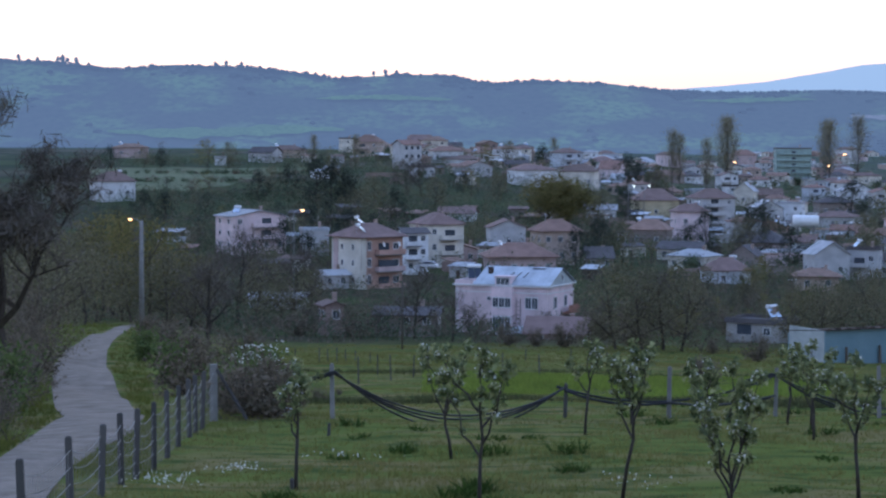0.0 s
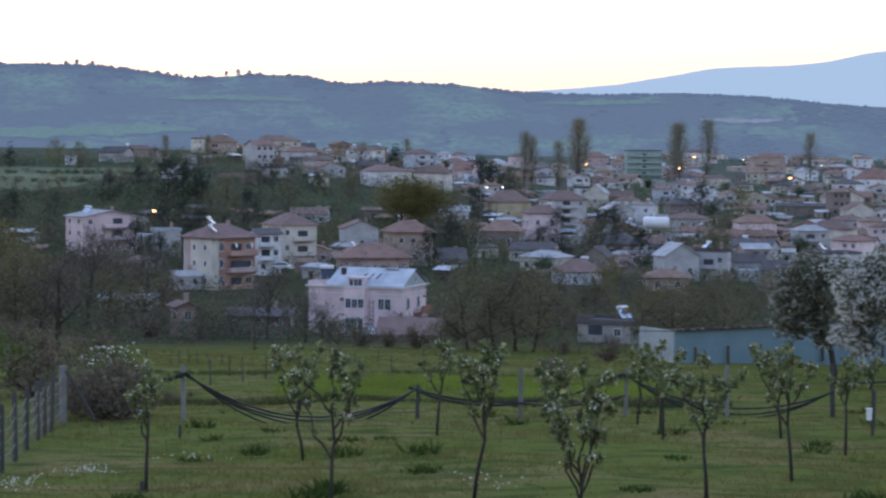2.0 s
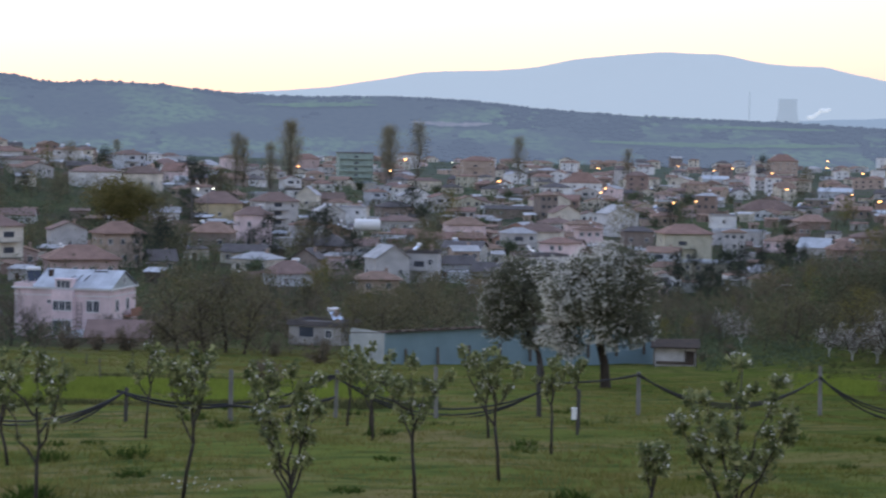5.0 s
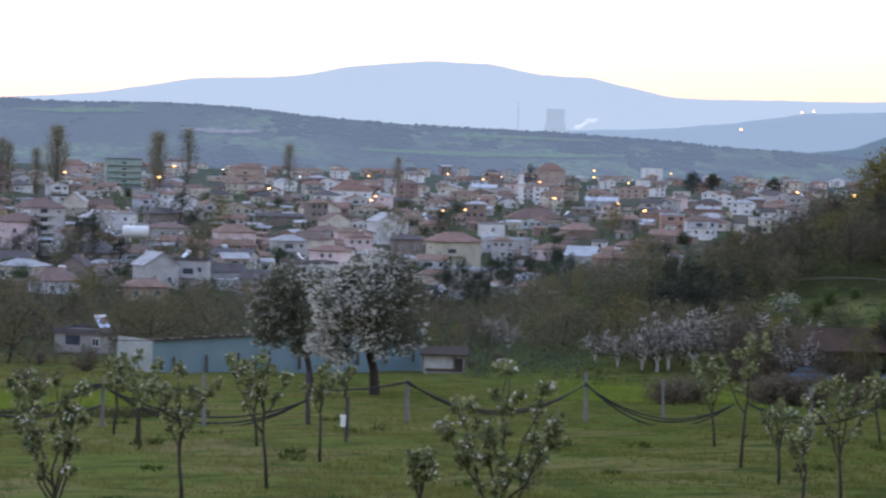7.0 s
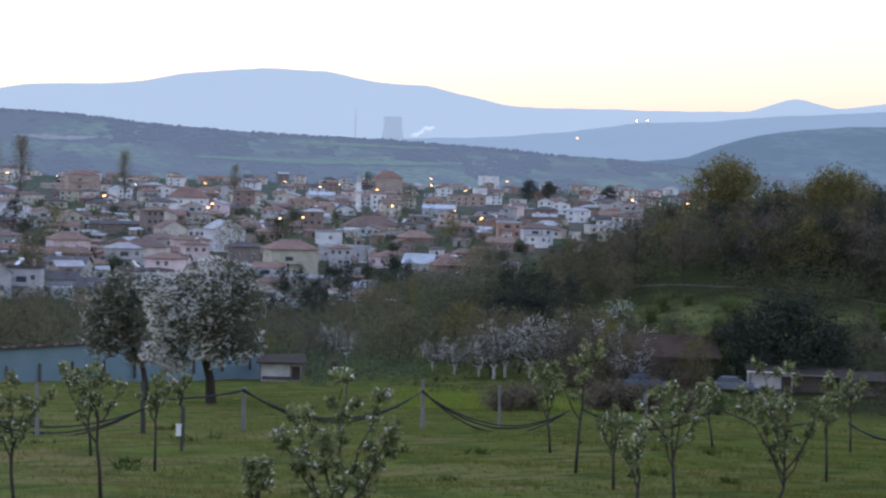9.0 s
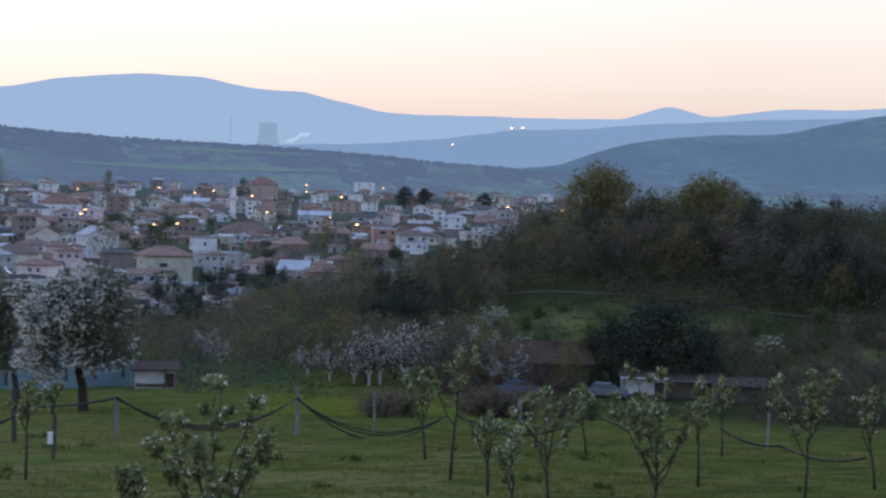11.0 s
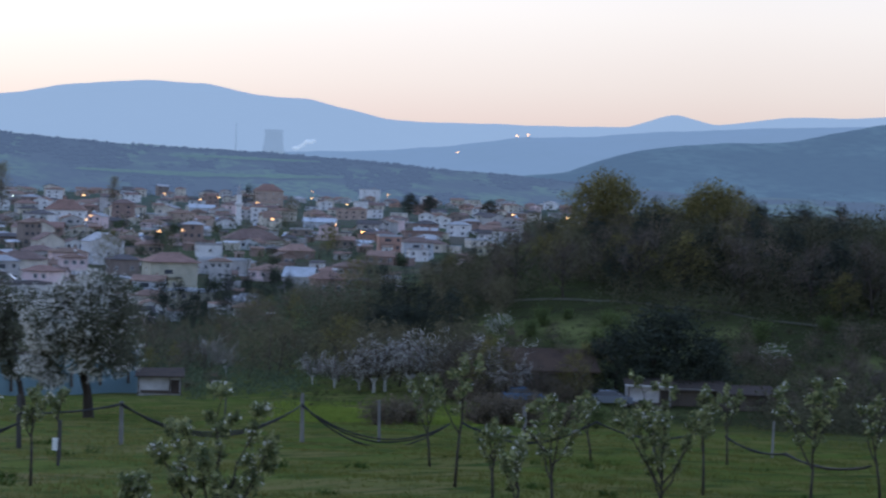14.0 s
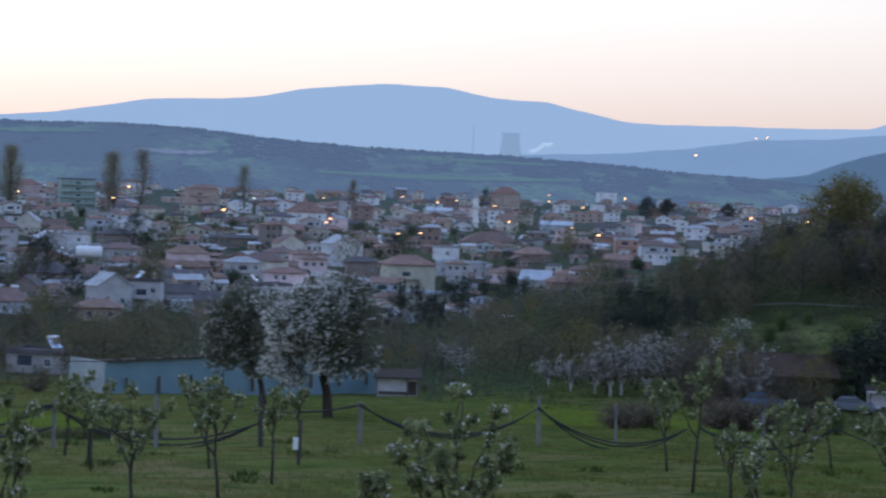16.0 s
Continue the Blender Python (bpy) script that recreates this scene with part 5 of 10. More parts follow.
def terrace_block():
    """Three-storey block with brick-coloured balconies on the long side and a plain cream end wall."""
    p = spot(-2.06, 408)
    ob = thing("apartment_block", pose(p.x, p.y, -28.7, 0, 0, 2 + 38), "three-storey cream and brick-red apartment block with a brown hip roof", "apartment block")
    w, dp, h = 10.2, 9.0, 9.9
    part("wall", Geo().box(0, 0, h / 2 - 1, w, dp, h + 2), WALLS["terracotta"], ob)
    part("end_wall", Geo().box(-w / 2 - 0.12, 0, h / 2 - 1, 0.22, dp + 0.1, h + 1.6), WALLS["cream"], ob, "plain cream end wall")
    part("pilaster", Geo().box(-w / 2 - 0.3, dp * 0.36, h / 2 - 1, 0.14, 1.5, h + 1.4), WALLS["rose"], ob, "dusky pink painted stripe")
    part("corner_pier", Geo().box(-w / 2 + 0.5, -dp / 2 - 0.1, h / 2 - 1, 1.2, 0.2, h + 1.8), WALLS["cream"], ob)
    g = Geo()
    hip_roof(g, w, dp, h + 0.004, 2.7, 0.9)
    part("roof", g, ROOFS["brown"], ob)
    for j in range(3):
        z = j * 3.25
        window(ob, -w / 2 + 1.9, -dp / 2 - 0.03, z + 0.9, 1.0, 1.9)
        b = part("balcony", Geo().box(1.5, -dp / 2 - 0.7, z + 0.05, 6.6, 1.4, 0.18), M["concrete"], ob)
        rail = Geo().box(1.5, -dp / 2 - 1.34, z + 0.6, 6.6, 0.12, 0.95)
        for x in (-1.74, 4.74):
            rail.box(x, -dp / 2 - 0.65, z + 0.6, 0.12, 1.26, 0.95)
        part("parapet", rail, WALLS["terracotta" if j != 1 else "rose"], b)
        part("door", Geo().box(0.4, -dp / 2 - 0.03, z + 1.25, 2.6, 0.08, 2.1), M["glass"], ob, "dark glazed balcony door")
        window(ob, 3.4, -dp / 2 - 0.03, z + 1.0, 1.5, 1.4)
    part("glazing", Geo().box(0.6, -dp / 2 - 1.3, 4.9, 4.2, 0.06, 1.3), M["glass"], ob, "dark glazing over the first-floor balcony")
    for y in (-2.2, 1.2):
        for z in (1.2, 4.4, 7.5):
            window(ob, -w / 2 - 0.26, y, z, 0.7, 1.2, 90)
    for x in (-1.0, 2.8):
        part("satellite_dish", Geo().tube([(x, -dp / 2 - 1.5, 8.6), (x + 0.1, -dp / 2 - 1.62, 8.62), (x + 0.14, -dp / 2 - 1.7, 8.64)], [0.15, 0.4, 0.5], 10), M["plastic_white"], ob, "white satellite dish")
    part("chimney", Geo().box(2.5, 0.8, h + 2.3, 0.6, 0.6, 1.8).box(2.5, 0.8, h + 3.25, 0.75, 0.75, 0.12), M["chimney"], ob)
    solar_heater(ob, -3.6, -2.6, h + 1.0, 38, 0.95)
    solar_heater(ob, -0.4, 2.0, h + 2.2, 38, 0.95)
    return ob


terrace_block()


# ---------------------------------------------------------------- the long blue shed, and low sheds beside it
def blue_shed():
    p, q = spot(10.4, 201), spot(17.75, 223)
    way = Vector((q.x - p.x, q.y - p.y, 0))
    length, turn = way.length, math.degrees(math.atan2(way.y, way.x))
    base = p.z
    ob = thing("shed", pose((p.x + q.x) / 2, (p.y + q.y) / 2, base, 0, 0, turn), "long blue-grey sheet-metal shed with a white end wall", "shed")
    h, dp = 3.1, 6.0
    part("front_wall", Geo().box(0, 0, h / 2 - 2.0, length, 0.16, h + 4.0), M["sheet_blue"], ob)
    part("back_wall", Geo().box(0, dp, h / 2 - 0.75, length, 0.16, h + 0.1), M["sheet_blue"], ob)
    part("end_wall", Geo().box(-length / 2 + 0.1, dp / 2, h / 2 - 0.4, 0.2, dp - 0.2, h + 0.8), M["white_wall"], ob, "limewashed end wall")
    part("end_wall", Geo().box(length / 2 - 0.1, dp / 2, h / 2 - 0.4, 0.2, dp - 0.2, h + 0.8), M["white_wall"], ob, "limewashed end wall")
    n = 12
    for k in range(n):
        x = (k + 0.5) / n * length - length / 2
        s = Geo()
        s.v += [(x + i * length / n / 2 * 1.002, y, z + e) for e in (0, 0.08) for i, y, z in ((-1, -0.45, h + 0.02), (1, -0.45, h + 0.02), (1, dp + 0.4, h - 0.55), (-1, dp + 0.4, h - 0.55))]
        s.f += [(0, 3, 2, 1), (4, 5, 6, 7), (0, 1, 5, 4), (1, 2, 6, 5), (2, 3, 7, 6), (3, 0, 4, 7)]
        part("roof_sheet", s, M["dark_sheet"], ob, "dark tarred roof sheet" if k == 0 else "")
    rng = random.Random(4)
    for k in range(34):
        x = (k + rng.uniform(0.2, 0.8)) / 34 * length - length / 2
        part("roof_weight", Geo().box(x, -0.2 + rng.uniform(-0.1, 0.2), h + 0.16, rng.uniform(0.35, 0.8), 0.3, rng.uniform(0.1, 0.2), rng.uniform(-25, 25), 0.75), M["dark_sheet"], ob, "dark stone weighing down the roof" if k == 0 else "")
    for k in range(9):
        x = (k + 0.6) / 9 * length - length / 2
        part("prop", Geo().tube([(x, -0.35, -0.5), (x, -0.25, 1.5)], [0.16, 0.12], 6), M["dry_wood"], ob)
    return ob


blue_shed()


M["whitewash"] = mat("stained_whitewash", (0.60, 0.60, 0.61), 0.95, (0.30, 0.29, 0.28), 0.9, 5, 0.3)


def low_shed(az, d, w, h, wall, label, turn=0.0, dp=4.0, edge="dark_sheet"):
    """A patched farm shed: wall, overhanging monopitch roof sheet, dark panel for a bay's shade, post and roof edge."""
    p = spot(az, d)
    ob = thing("shed", pose(p.x, p.y, p.z, 0, 0, -az + turn), label, "shed")
    part("wall", Geo().box(0, dp / 2, h / 2 - 0.4, w, dp, h + 0.8), M[wall], ob)
    g = Geo()
    g.v += [(-w / 2 - 0.3, -0.6, h + 0.03), (w / 2 + 0.4, -0.6, h + 0.10), (w / 2 + 0.4, dp + 0.3, h + 0.55), (-w / 2 - 0.3, dp + 0.3, h + 0.45)]
    g.v += [(x, y, z + 0.1) for x, y, z in g.v]
    g.f += [(3, 2, 1, 0), (4, 5, 6, 7), (0, 1, 5, 4), (1, 2, 6, 5), (2, 3, 7, 6), (3, 0, 4, 7)]
    roof = part("roof", g, M["dark_sheet"], ob)
    part("roof_edge", Geo().box(0, -0.64, h + 0.12, w + 0.6, 0.06, 0.13, rz=0.3), M[edge], roof)
    # no opening is cut: a dark panel stands for the shade inside the bay
    part("open_bay", Geo().box(w * 0.36, -0.03, h * 0.45, w * 0.2, 0.08, h * 0.8), M["dark_sheet"], ob, "dark panel in place of an open bay's shade")
    part("plank", Geo().box(-w * 0.1, -0.05, h * 0.14, w * 0.66, 0.08, h * 0.2), M["dry_wood"], ob)
    for x in (-w / 2 + 0.1, w * 0.24, w / 2):
        part("post", Geo().box(x, -0.45, h / 2 - 0.2, 0.12, 0.12, h + 0.4), M["dry_wood"], ob)
    return ob


low_shed(18.35, 216, 4.4, 1.75, "whitewash", "low patched white shed with a dark tarred roof")
low_shed(31.75, 204, 4.2, 2.0, "whitewash", "small whitewashed hut under dark conifers", 4, edge="tank")
low_shed(33.0, 205, 5.6, 1.6, "dry_wood", "low board lean-to with a pale roof edge", 4, edge="concrete")
low_shed(34.4, 203, 5.0, 1.5, "dry_wood", "dark board lean-to running down the slope", 8)


M["old_tiles"] = wave_relief(mat("old_tiles", (0.105, 0.07, 0.05), 1.0, (0.06, 0.045, 0.036), 0.8, 6, 0.3), 1.6, "X", 0.6, 0.05)
M["old_tiles"].node_tree.nodes["Principled BSDF"].inputs["Specular IOR Level"].default_value = 0.05


def farm_house():
    """Old farmhouse half hidden by trees: rusty tiled roof, open dark porch."""
    p = spot(28.9, 211)
    ob = thing("house", pose(p.x, p.y, p.z, 0, 0, -29 + 14), "old farmhouse with a rusty tiled roof and dark porch", "house")
    part("wall", Geo().box(0, 1.6, 1.3, 7.6, 4.2, 3.4), WALLS["raw"], ob)
    g = Geo()
    gable_roof(g, 8.2, 7.6, 2.7, 1.7, 0.5)
    part("roof", g, M["old_tiles"], ob)
    for x in (-3.75, 3.75):
        part("gable", Geo().face((x, -1.6, 2.95), (x, 3.6, 2.95), (x, 0.0, 4.3)), WALLS["raw"], ob)
    for x in (-3.7, -1.3, 1.3, 3.7):
        part("porch_post", Geo().box(x, -3.6, 1.3, 0.16, 0.16, 3.6), M["dry_wood"], ob)
    part("door", Geo().box(0.6, -0.53, 1.0, 1.1, 0.08, 2.0), M["dry_wood"], ob, "dark board door")
    window(ob, -2.2, -0.53, 0.9, 1.1, 1.2)
    window(ob, 2.6, -0.53, 0.9, 1.1, 1.2)
    return ob


farm_house()


# ---------------------------------------------------------------- village landmarks
def minaret():
    p = spot(20.32, 1150)
    ob = thing("minaret", pose(p.x, p.y, p.z - 3.5), "slender white minaret with one balcony and a grey spire", "minaret")
    part("shaft", Geo().tube([(0, 0, -1), (0, 0, 7), (0, 0, 8), (0, 0, 15), (0, 0, 20)], [1.9, 1.9, 1.5, 1.4, 1.35], 12), M["tank"], ob)
    part("balcony", Geo().tube([(0, 0, 13.6), (0, 0, 14.8), (0, 0, 15.8)], [1.5, 2.3, 2.3], 12), M["tank"], ob)
    part("spire", Geo().tube([(0, 0, 20), (0, 0, 20.4), (0, 0, 26)], [1.6, 1.35, 0.05], 12), ROOFS["grey"], ob, "grey lead spire")
    return ob


minaret()


def cooling_tower():
    d = 4000
    x, y = d * math.sin(radians(21.2)), d * math.cos(radians(21.2))
    ob = thing("cooling_tower", pose(x, y, 40), "distant grey-blue cooling tower in the haze", "cooling tower")
    # concrete with the distance haze put in as a blue glow
    m = hazed_material("hazy_concrete", (0.10, 0.12, 0.15), (0.09, 0.11, 0.14), (0.36, 0.48, 0.65), 0.76, 0.02)
    prof = [(0, 24), (15, 20), (30, 17.5), (42, 17), (50, 17.8)]
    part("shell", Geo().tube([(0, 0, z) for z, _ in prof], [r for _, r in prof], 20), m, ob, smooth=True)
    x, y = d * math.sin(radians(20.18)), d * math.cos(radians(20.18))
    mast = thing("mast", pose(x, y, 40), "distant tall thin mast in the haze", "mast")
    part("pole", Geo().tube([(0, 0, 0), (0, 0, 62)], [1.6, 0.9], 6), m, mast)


cooling_tower()


def steam():
    """A wisp of white steam beside the cooling tower."""
    d = 3990
    x, y = d * math.sin(radians(21.9)), d * math.cos(radians(21.9))
    # steam paled by haze, which is part of its emission
    m = hazed_material("hazy_steam", (0.5, 0.5, 0.5), (0.4, 0.42, 0.45), (0.46, 0.56, 0.68), 0.75, 0.02)
    rng = np.random.default_rng(12)
    g = Geo()
    for k in range(7):
        c = Vector((-6 + 5.5 * k, 0, 57 + 2.6 * k + rng.uniform(-2, 2)))
        r = rng.uniform(3.5, 6.0)
        g.tube([c + Vector((u * r, 0, 0)) for u in (-1.3, -0.8, 0, 0.8, 1.3)], [r * v for v in (0.1, 0.6, 0.8, 0.6, 0.1)], 9)
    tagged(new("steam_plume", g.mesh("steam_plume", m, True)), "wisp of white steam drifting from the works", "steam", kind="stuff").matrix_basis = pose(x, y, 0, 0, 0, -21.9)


steam()


def far_works():
    """Long white sheds at the foot of the far hill."""
    # white walls dulled by haze, given as a faint blue emission
    m = hazed_material("hazy_white", (0.3, 0.31, 0.33), (0.22, 0.24, 0.27), (0.2, 0.29, 0.42), 0.72, 0.02)
    for az, w, h in ((38.4, 24, 3), (38.9, 16, 5), (39.25, 30, 9)):
        d = 3330
        x, y = d * math.sin(radians(az)), d * math.cos(radians(az))
        ob = thing("factory_shed", pose(x, y, 38, 0, 0, -az), "long white shed at the far hill's foot, pale in haze", "shed")
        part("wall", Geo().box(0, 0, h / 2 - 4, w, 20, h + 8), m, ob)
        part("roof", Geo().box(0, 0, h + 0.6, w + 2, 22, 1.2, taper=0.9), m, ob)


far_works()


def water_tank():
    p = spot(9.85, 585)
    ob = thing("water_tank", pose(p.x, p.y, -25.6, 0, 0, -8), "large white cylindrical tank on a low stand", "tank")
    part("drum", Geo().tube([(-3.6, 0, 3.0), (-3.3, 0, 3.0), (3.3, 0, 3.0), (3.6, 0, 3.0)], [1.4, 1.75, 1.75, 1.4], 16), M["tank"], ob, smooth=True)
    for x in (-2.2, 2.2):
        part("stand", Geo().box(x, 0, 0.3, 0.5, 3.0, 2.6), M["concrete"], ob)
    return ob


water_tank()
parked_car(-0.42, 425, 160, (0.68, 0.69, 0.71), "white parked car on the village street", up=2.0)
parked_car(28.3, 203, 10, (0.10, 0.18, 0.32), "blue parked car beside the farmhouse")
parked_car(30.75, 203, -4, (0.16, 0.18, 0.21), "grey parked car under the trees")


# the village, house by house: degrees, metres, width, depth, height of the walls
house(2.09, 437, 14.1, 10.0, 4.3, "rose", "red", "hip", rise=2.9, turn=8, rows=1, cols=4, label='dusky pink low house with a wide red hip roof', heater=True, over=0.9, ground_z=-28.5, sink=1.0)
house(3.07, 473, 9.1, 7.3, 7.4, "ochre", "red", "hip", rise=2.7, turn=22, rows=2, cols=3, over=0.8, label='ochre two-storey house with a red hip roof', ground_z=-28.0, sink=1.0)
house(1.72, 489, 8.2, 6.6, 6.3, "grey", "brown", "gable_y", rise=1.7, turn=10, rows=1, cols=1, ground_z=-26.7, sink=1.0)
house(-0.18, 455, 8.6, 9.0, 9.9, "cream", "brown", "hip", rise=2.6, balcony=(0.9, 5.0, (1, 2)), turn=28, rows=3, cols=3, label='cream three-storey apartment house with balconies', ground_z=-28.3, sink=1.0)
house(-0.84, 436, 5.4, 4.6, 8.4, "white", "dark", "gable_x", rise=0.9, balcony=(-0.7, 3.1, (1, 2)), turn=20, rows=3, cols=2, label='narrow white house with balconies and a dark roof', ground_z=-27.7, sink=1.0)
house(-5.26, 480, 13.5, 8.6, 8.0, "pink", "grey", "gable_y", rise=1.3, balcony=(1.8, 8.0, (1, 2)), turn=28, rows=3, cols=4, label='pale pink three-storey house with long balconies and a grey roof', heater=True, ground_z=-25.6, sink=1.6)
house(-3.53, 477, 5.9, 4.7, 6.0, "grey", "metal", "flat", turn=10, rows=1, cols=2, ground_z=-26.8, sink=1.0)
house(-4.51, 360, 9.4, 7.5, 2.0, "grey", "grey", "gable_x", rise=0.6, turn=-6, rows=1, cols=5, label='long low grey outbuilding with a pale sheet roof', ground_z=-28.7, sink=1.0)
house(-3.02, 404, 5.2, 4.2, 2.7, "grey", "grey", "gable_x", rise=0.8, turn=20, rows=1, cols=2, ground_z=-28.6, sink=1.0)
house(-3.07, 292, 2.7, 4.0, 3.1, "raw", "brown", "gable_y", rise=0.5, turn=15, rows=1, cols=1, label='small bare brick shed with a low tiled roof', ground_z=-25.6, sink=2.2)
house(-0.94, 293, 8.7, 6.9, 2.0, "brown", "dark", "gable_x", rise=0.8, turn=-5, rows=1, cols=3, label='long low barn with a dark sheet roof', ground_z=-25.8, sink=2.1)
house(-2.04, 881, 10.8, 8.6, 9.0, "ochre", "red", "hip", rise=3.2, balcony=(-1.3, 5.9, (1, 2)), turn=-20, rows=3, cols=3, heater=True, ground_z=-11.7, sink=1.0)
house(-2.64, 1038, 6.7, 5.3, 6.7, "cream", "dark", "flat", rows=2, cols=1, turn=15, ground_z=-8.6, sink=1.0)
house(0.06, 828, 12.3, 9.8, 4.9, "white", "red", "hip", rise=2.1, turn=12, rows=1, cols=3, ground_z=-10.8, sink=1.0)
house(0.60, 787, 11.9, 9.5, 4.7, "white", "brown", "hip", rise=1.6, turn=-15, rows=1, cols=3, ground_z=-13.3, sink=1.0)
house(-1.08, 868, 11.0, 8.8, 4.7, "cream", "rust", "hip", rise=2.0, turn=5, rows=1, cols=2, ground_z=-8.7, sink=1.8)
house(2.45, 727, 15.3, 10.0, 8.6, "white", "brown", "hip", rise=1.8, turn=20, rows=2, cols=4, label='white two-storey house with a low brown roof', ground_z=-20.1, sink=1.0)
house(3.74, 760, 12.4, 9.9, 6.3, "cream", "brown", "hip", rise=2.8, turn=-10, rows=1, cols=3, ground_z=-18.8, sink=1.0)
house(4.61, 871, 8.9, 7.1, 5.6, "pink", "red", "gable_x", rise=3.0, turn=-20, rows=1, cols=2, ground_z=-18.6, sink=1.0)
house(-8.99, 624, 10.6, 8.8, 6.0, "white", "brown", "hip", rise=3.0, turn=25, rows=1, cols=2, label='white house with a brown hip roof', heater=True, ground_z=-19.2, sink=1.0)
house(-8.50, 853, 14.2, 10.0, 4.1, "rose", "rust", "hip", rise=1.7, turn=0, rows=1, cols=2, heater=True, ground_z=-9.2, sink=1.0)
house(-4.86, 814, 10.4, 8.3, 3.9, "grey", "dark", "gable_x", rise=2.1, turn=-30, rows=1, cols=2, ground_z=-10.4, sink=1.0)
house(-4.28, 868, 15.6, 10.0, 5.6, "ochre", "brown", "hip", rise=2.0, turn=10, rows=1, cols=3, heater=True, ground_z=-11.6, sink=1.0)
house(-6.08, 785, 4.2, 4.0, 2.3, "white", "grey", "flat", rows=1, cols=1, ground_z=-10.4, sink=1.6)
house(5.77, 650, 13.5, 10.8, 6.3, "yellow", "brown", "hip", rise=3.7, turn=8, rows=1, cols=3, label='yellow house with a wide brown roof', ground_z=-25.5, sink=1.0)
house(6.73, 570, 8.9, 7.1, 9.5, "pink", "brown", "hip", rise=2.3, turn=15, rows=2, cols=2, label='pale pink tall house with a brown roof', heater=True, ground_z=-29.2, sink=1.0)
house(7.30, 611, 11.0, 8.8, 9.9, "grey", "brown", "hip", rise=2.8, balcony=(-1.3, 6.1, (1, 2, 3)), turn=30, rows=4, cols=3, label='grey apartment house with balconies and a brown roof', ground_z=-27.1, sink=2.3)
house(8.23, 815, 7.9, 6.3, 6.1, "cream", "grey", "gable_y", rise=3.2, turn=-15, rows=1, cols=1, ground_z=-26.6, sink=1.0)
house(8.81, 829, 10.9, 8.7, 4.7, "brown", "brown", "gable_x", rise=2.3, turn=10, rows=1, cols=2, heater=True, ground_z=-27.0, sink=1.0)
house(8.78, 692, 9.2, 7.4, 5.6, "grey", "metal", "gable_y", rise=2.3, turn=20, rows=1, cols=2, ground_z=-28.2, sink=1.0)
house(9.45, 702, 8.1, 6.5, 6.8, "white", "grey", "flat", turn=-12, rows=2, cols=2, ground_z=-28.5, sink=1.0)
house(9.47, 1287, 21.3, 10.0, 18.6, "green", "dark", "flat", rise=2.0, balcony=(0.0, 21.0, (1, 2, 3, 4)), turn=10, rows=5, cols=5, label='pale green apartment block with balconies across each storey', category='apartment block', ground_z=-26.3, sink=1.0)
house(7.71, 449, 8.6, 6.9, 6.7, "blue", "brown", "hip", rise=2.8, turn=28, rows=2, cols=2, label='pale blue two-storey house with a brown roof', heater=True, ground_z=-34.3, sink=1.0)
house(10.41, 469, 8.1, 6.5, 6.3, "grey", "grey", "gable_y", rise=2.6, turn=24, rows=1, cols=2, label='grey rendered house with a plain gable', ground_z=-31.1, sink=1.0)
house(11.43, 475, 7.0, 5.6, 7.9, "grey", "dark", "flat", balcony=(-0.8, 3.8, (1,)), turn=-8, rows=2, cols=2, heater=True, ground_z=-32.1, sink=1.0)
house(10.16, 435, 8.5, 6.8, 3.0, "ochre", "rust", "hip", rise=1.7, turn=5, rows=1, cols=2, over=0.8, ground_z=-30.6, sink=1.0)
house(8.72, 281, 7.6, 6.2, 4.8, "taupe", "dark", "flat", turn=-24, rows=2, cols=2, balcony=(-1.2, 3.4, (1,)), label='dull taupe flat-roofed two-storey house below the field', heater=True, ground_z=-28.3, sink=1.0)
house(11.14, 876, 13.2, 10.5, 5.2, "white", "grey", "gable_y", rise=3.7, turn=14, rows=1, cols=2, label='white house with a broad low gable', ground_z=-27.3, sink=1.0)
house(5.66, 544, 10.2, 8.2, 4.7, "brown", "rust", "hip", rise=2.8, turn=-12, rows=1, cols=2, heater=True, ground_z=-28.1, sink=1.0)
house(4.24, 464, 5.9, 4.7, 3.1, "brown", "dark", "gable_x", rise=2.1, turn=15, rows=1, cols=2, ground_z=-28.9, sink=1.0)
house(4.31, 624, 9.2, 7.4, 3.9, "white", "grey", "gable_x", rise=1.4, rows=1, cols=3, ground_z=-25.1, sink=1.0)
house(0.60, 459, 5.6, 4.4, 3.5, "rose", "rust", "gable_y", rise=0.9, rows=1, cols=2, ground_z=-27.5, sink=1.0)
house(0.40, 571, 9.7, 7.8, 3.1, "white", "brown", "gable_x", rise=1.6, turn=-8, rows=1, cols=3, ground_z=-23.5, sink=1.0)
house(8.26, 488, 6.5, 5.2, 5.0, "brown", "dark", "gable_y", rise=2.2, turn=-20, rows=1, cols=1, ground_z=-31.4, sink=1.0)
house(8.71, 545, 13.7, 11.0, 3.6, "brown", "dark", "hip", rise=2.8, turn=-5, rows=1, cols=3, ground_z=-30.0, sink=1.1)
house(10.58, 755, 12.1, 9.7, 5.1, "brown", "dark", "hip", rise=2.1, turn=15, rows=1, cols=3, ground_z=-28.0, sink=1.0)
house(10.66, 686, 12.6, 10.1, 3.7, "grey", "brown", "hip", rise=1.9, turn=-15, rows=1, cols=3, ground_z=-28.9, sink=1.0)
house(6.14, 1380, 16.7, 10.0, 7.8, "pink", "brown", "hip", rise=2.3, rows=1, cols=2, ground_z=-20.7, sink=1.0)
house(8.15, 1448, 17.4, 10.0, 9.8, "rose", "red", "hip", rise=3.7, turn=10, rows=2, cols=2, ground_z=-23.1, sink=1.0)
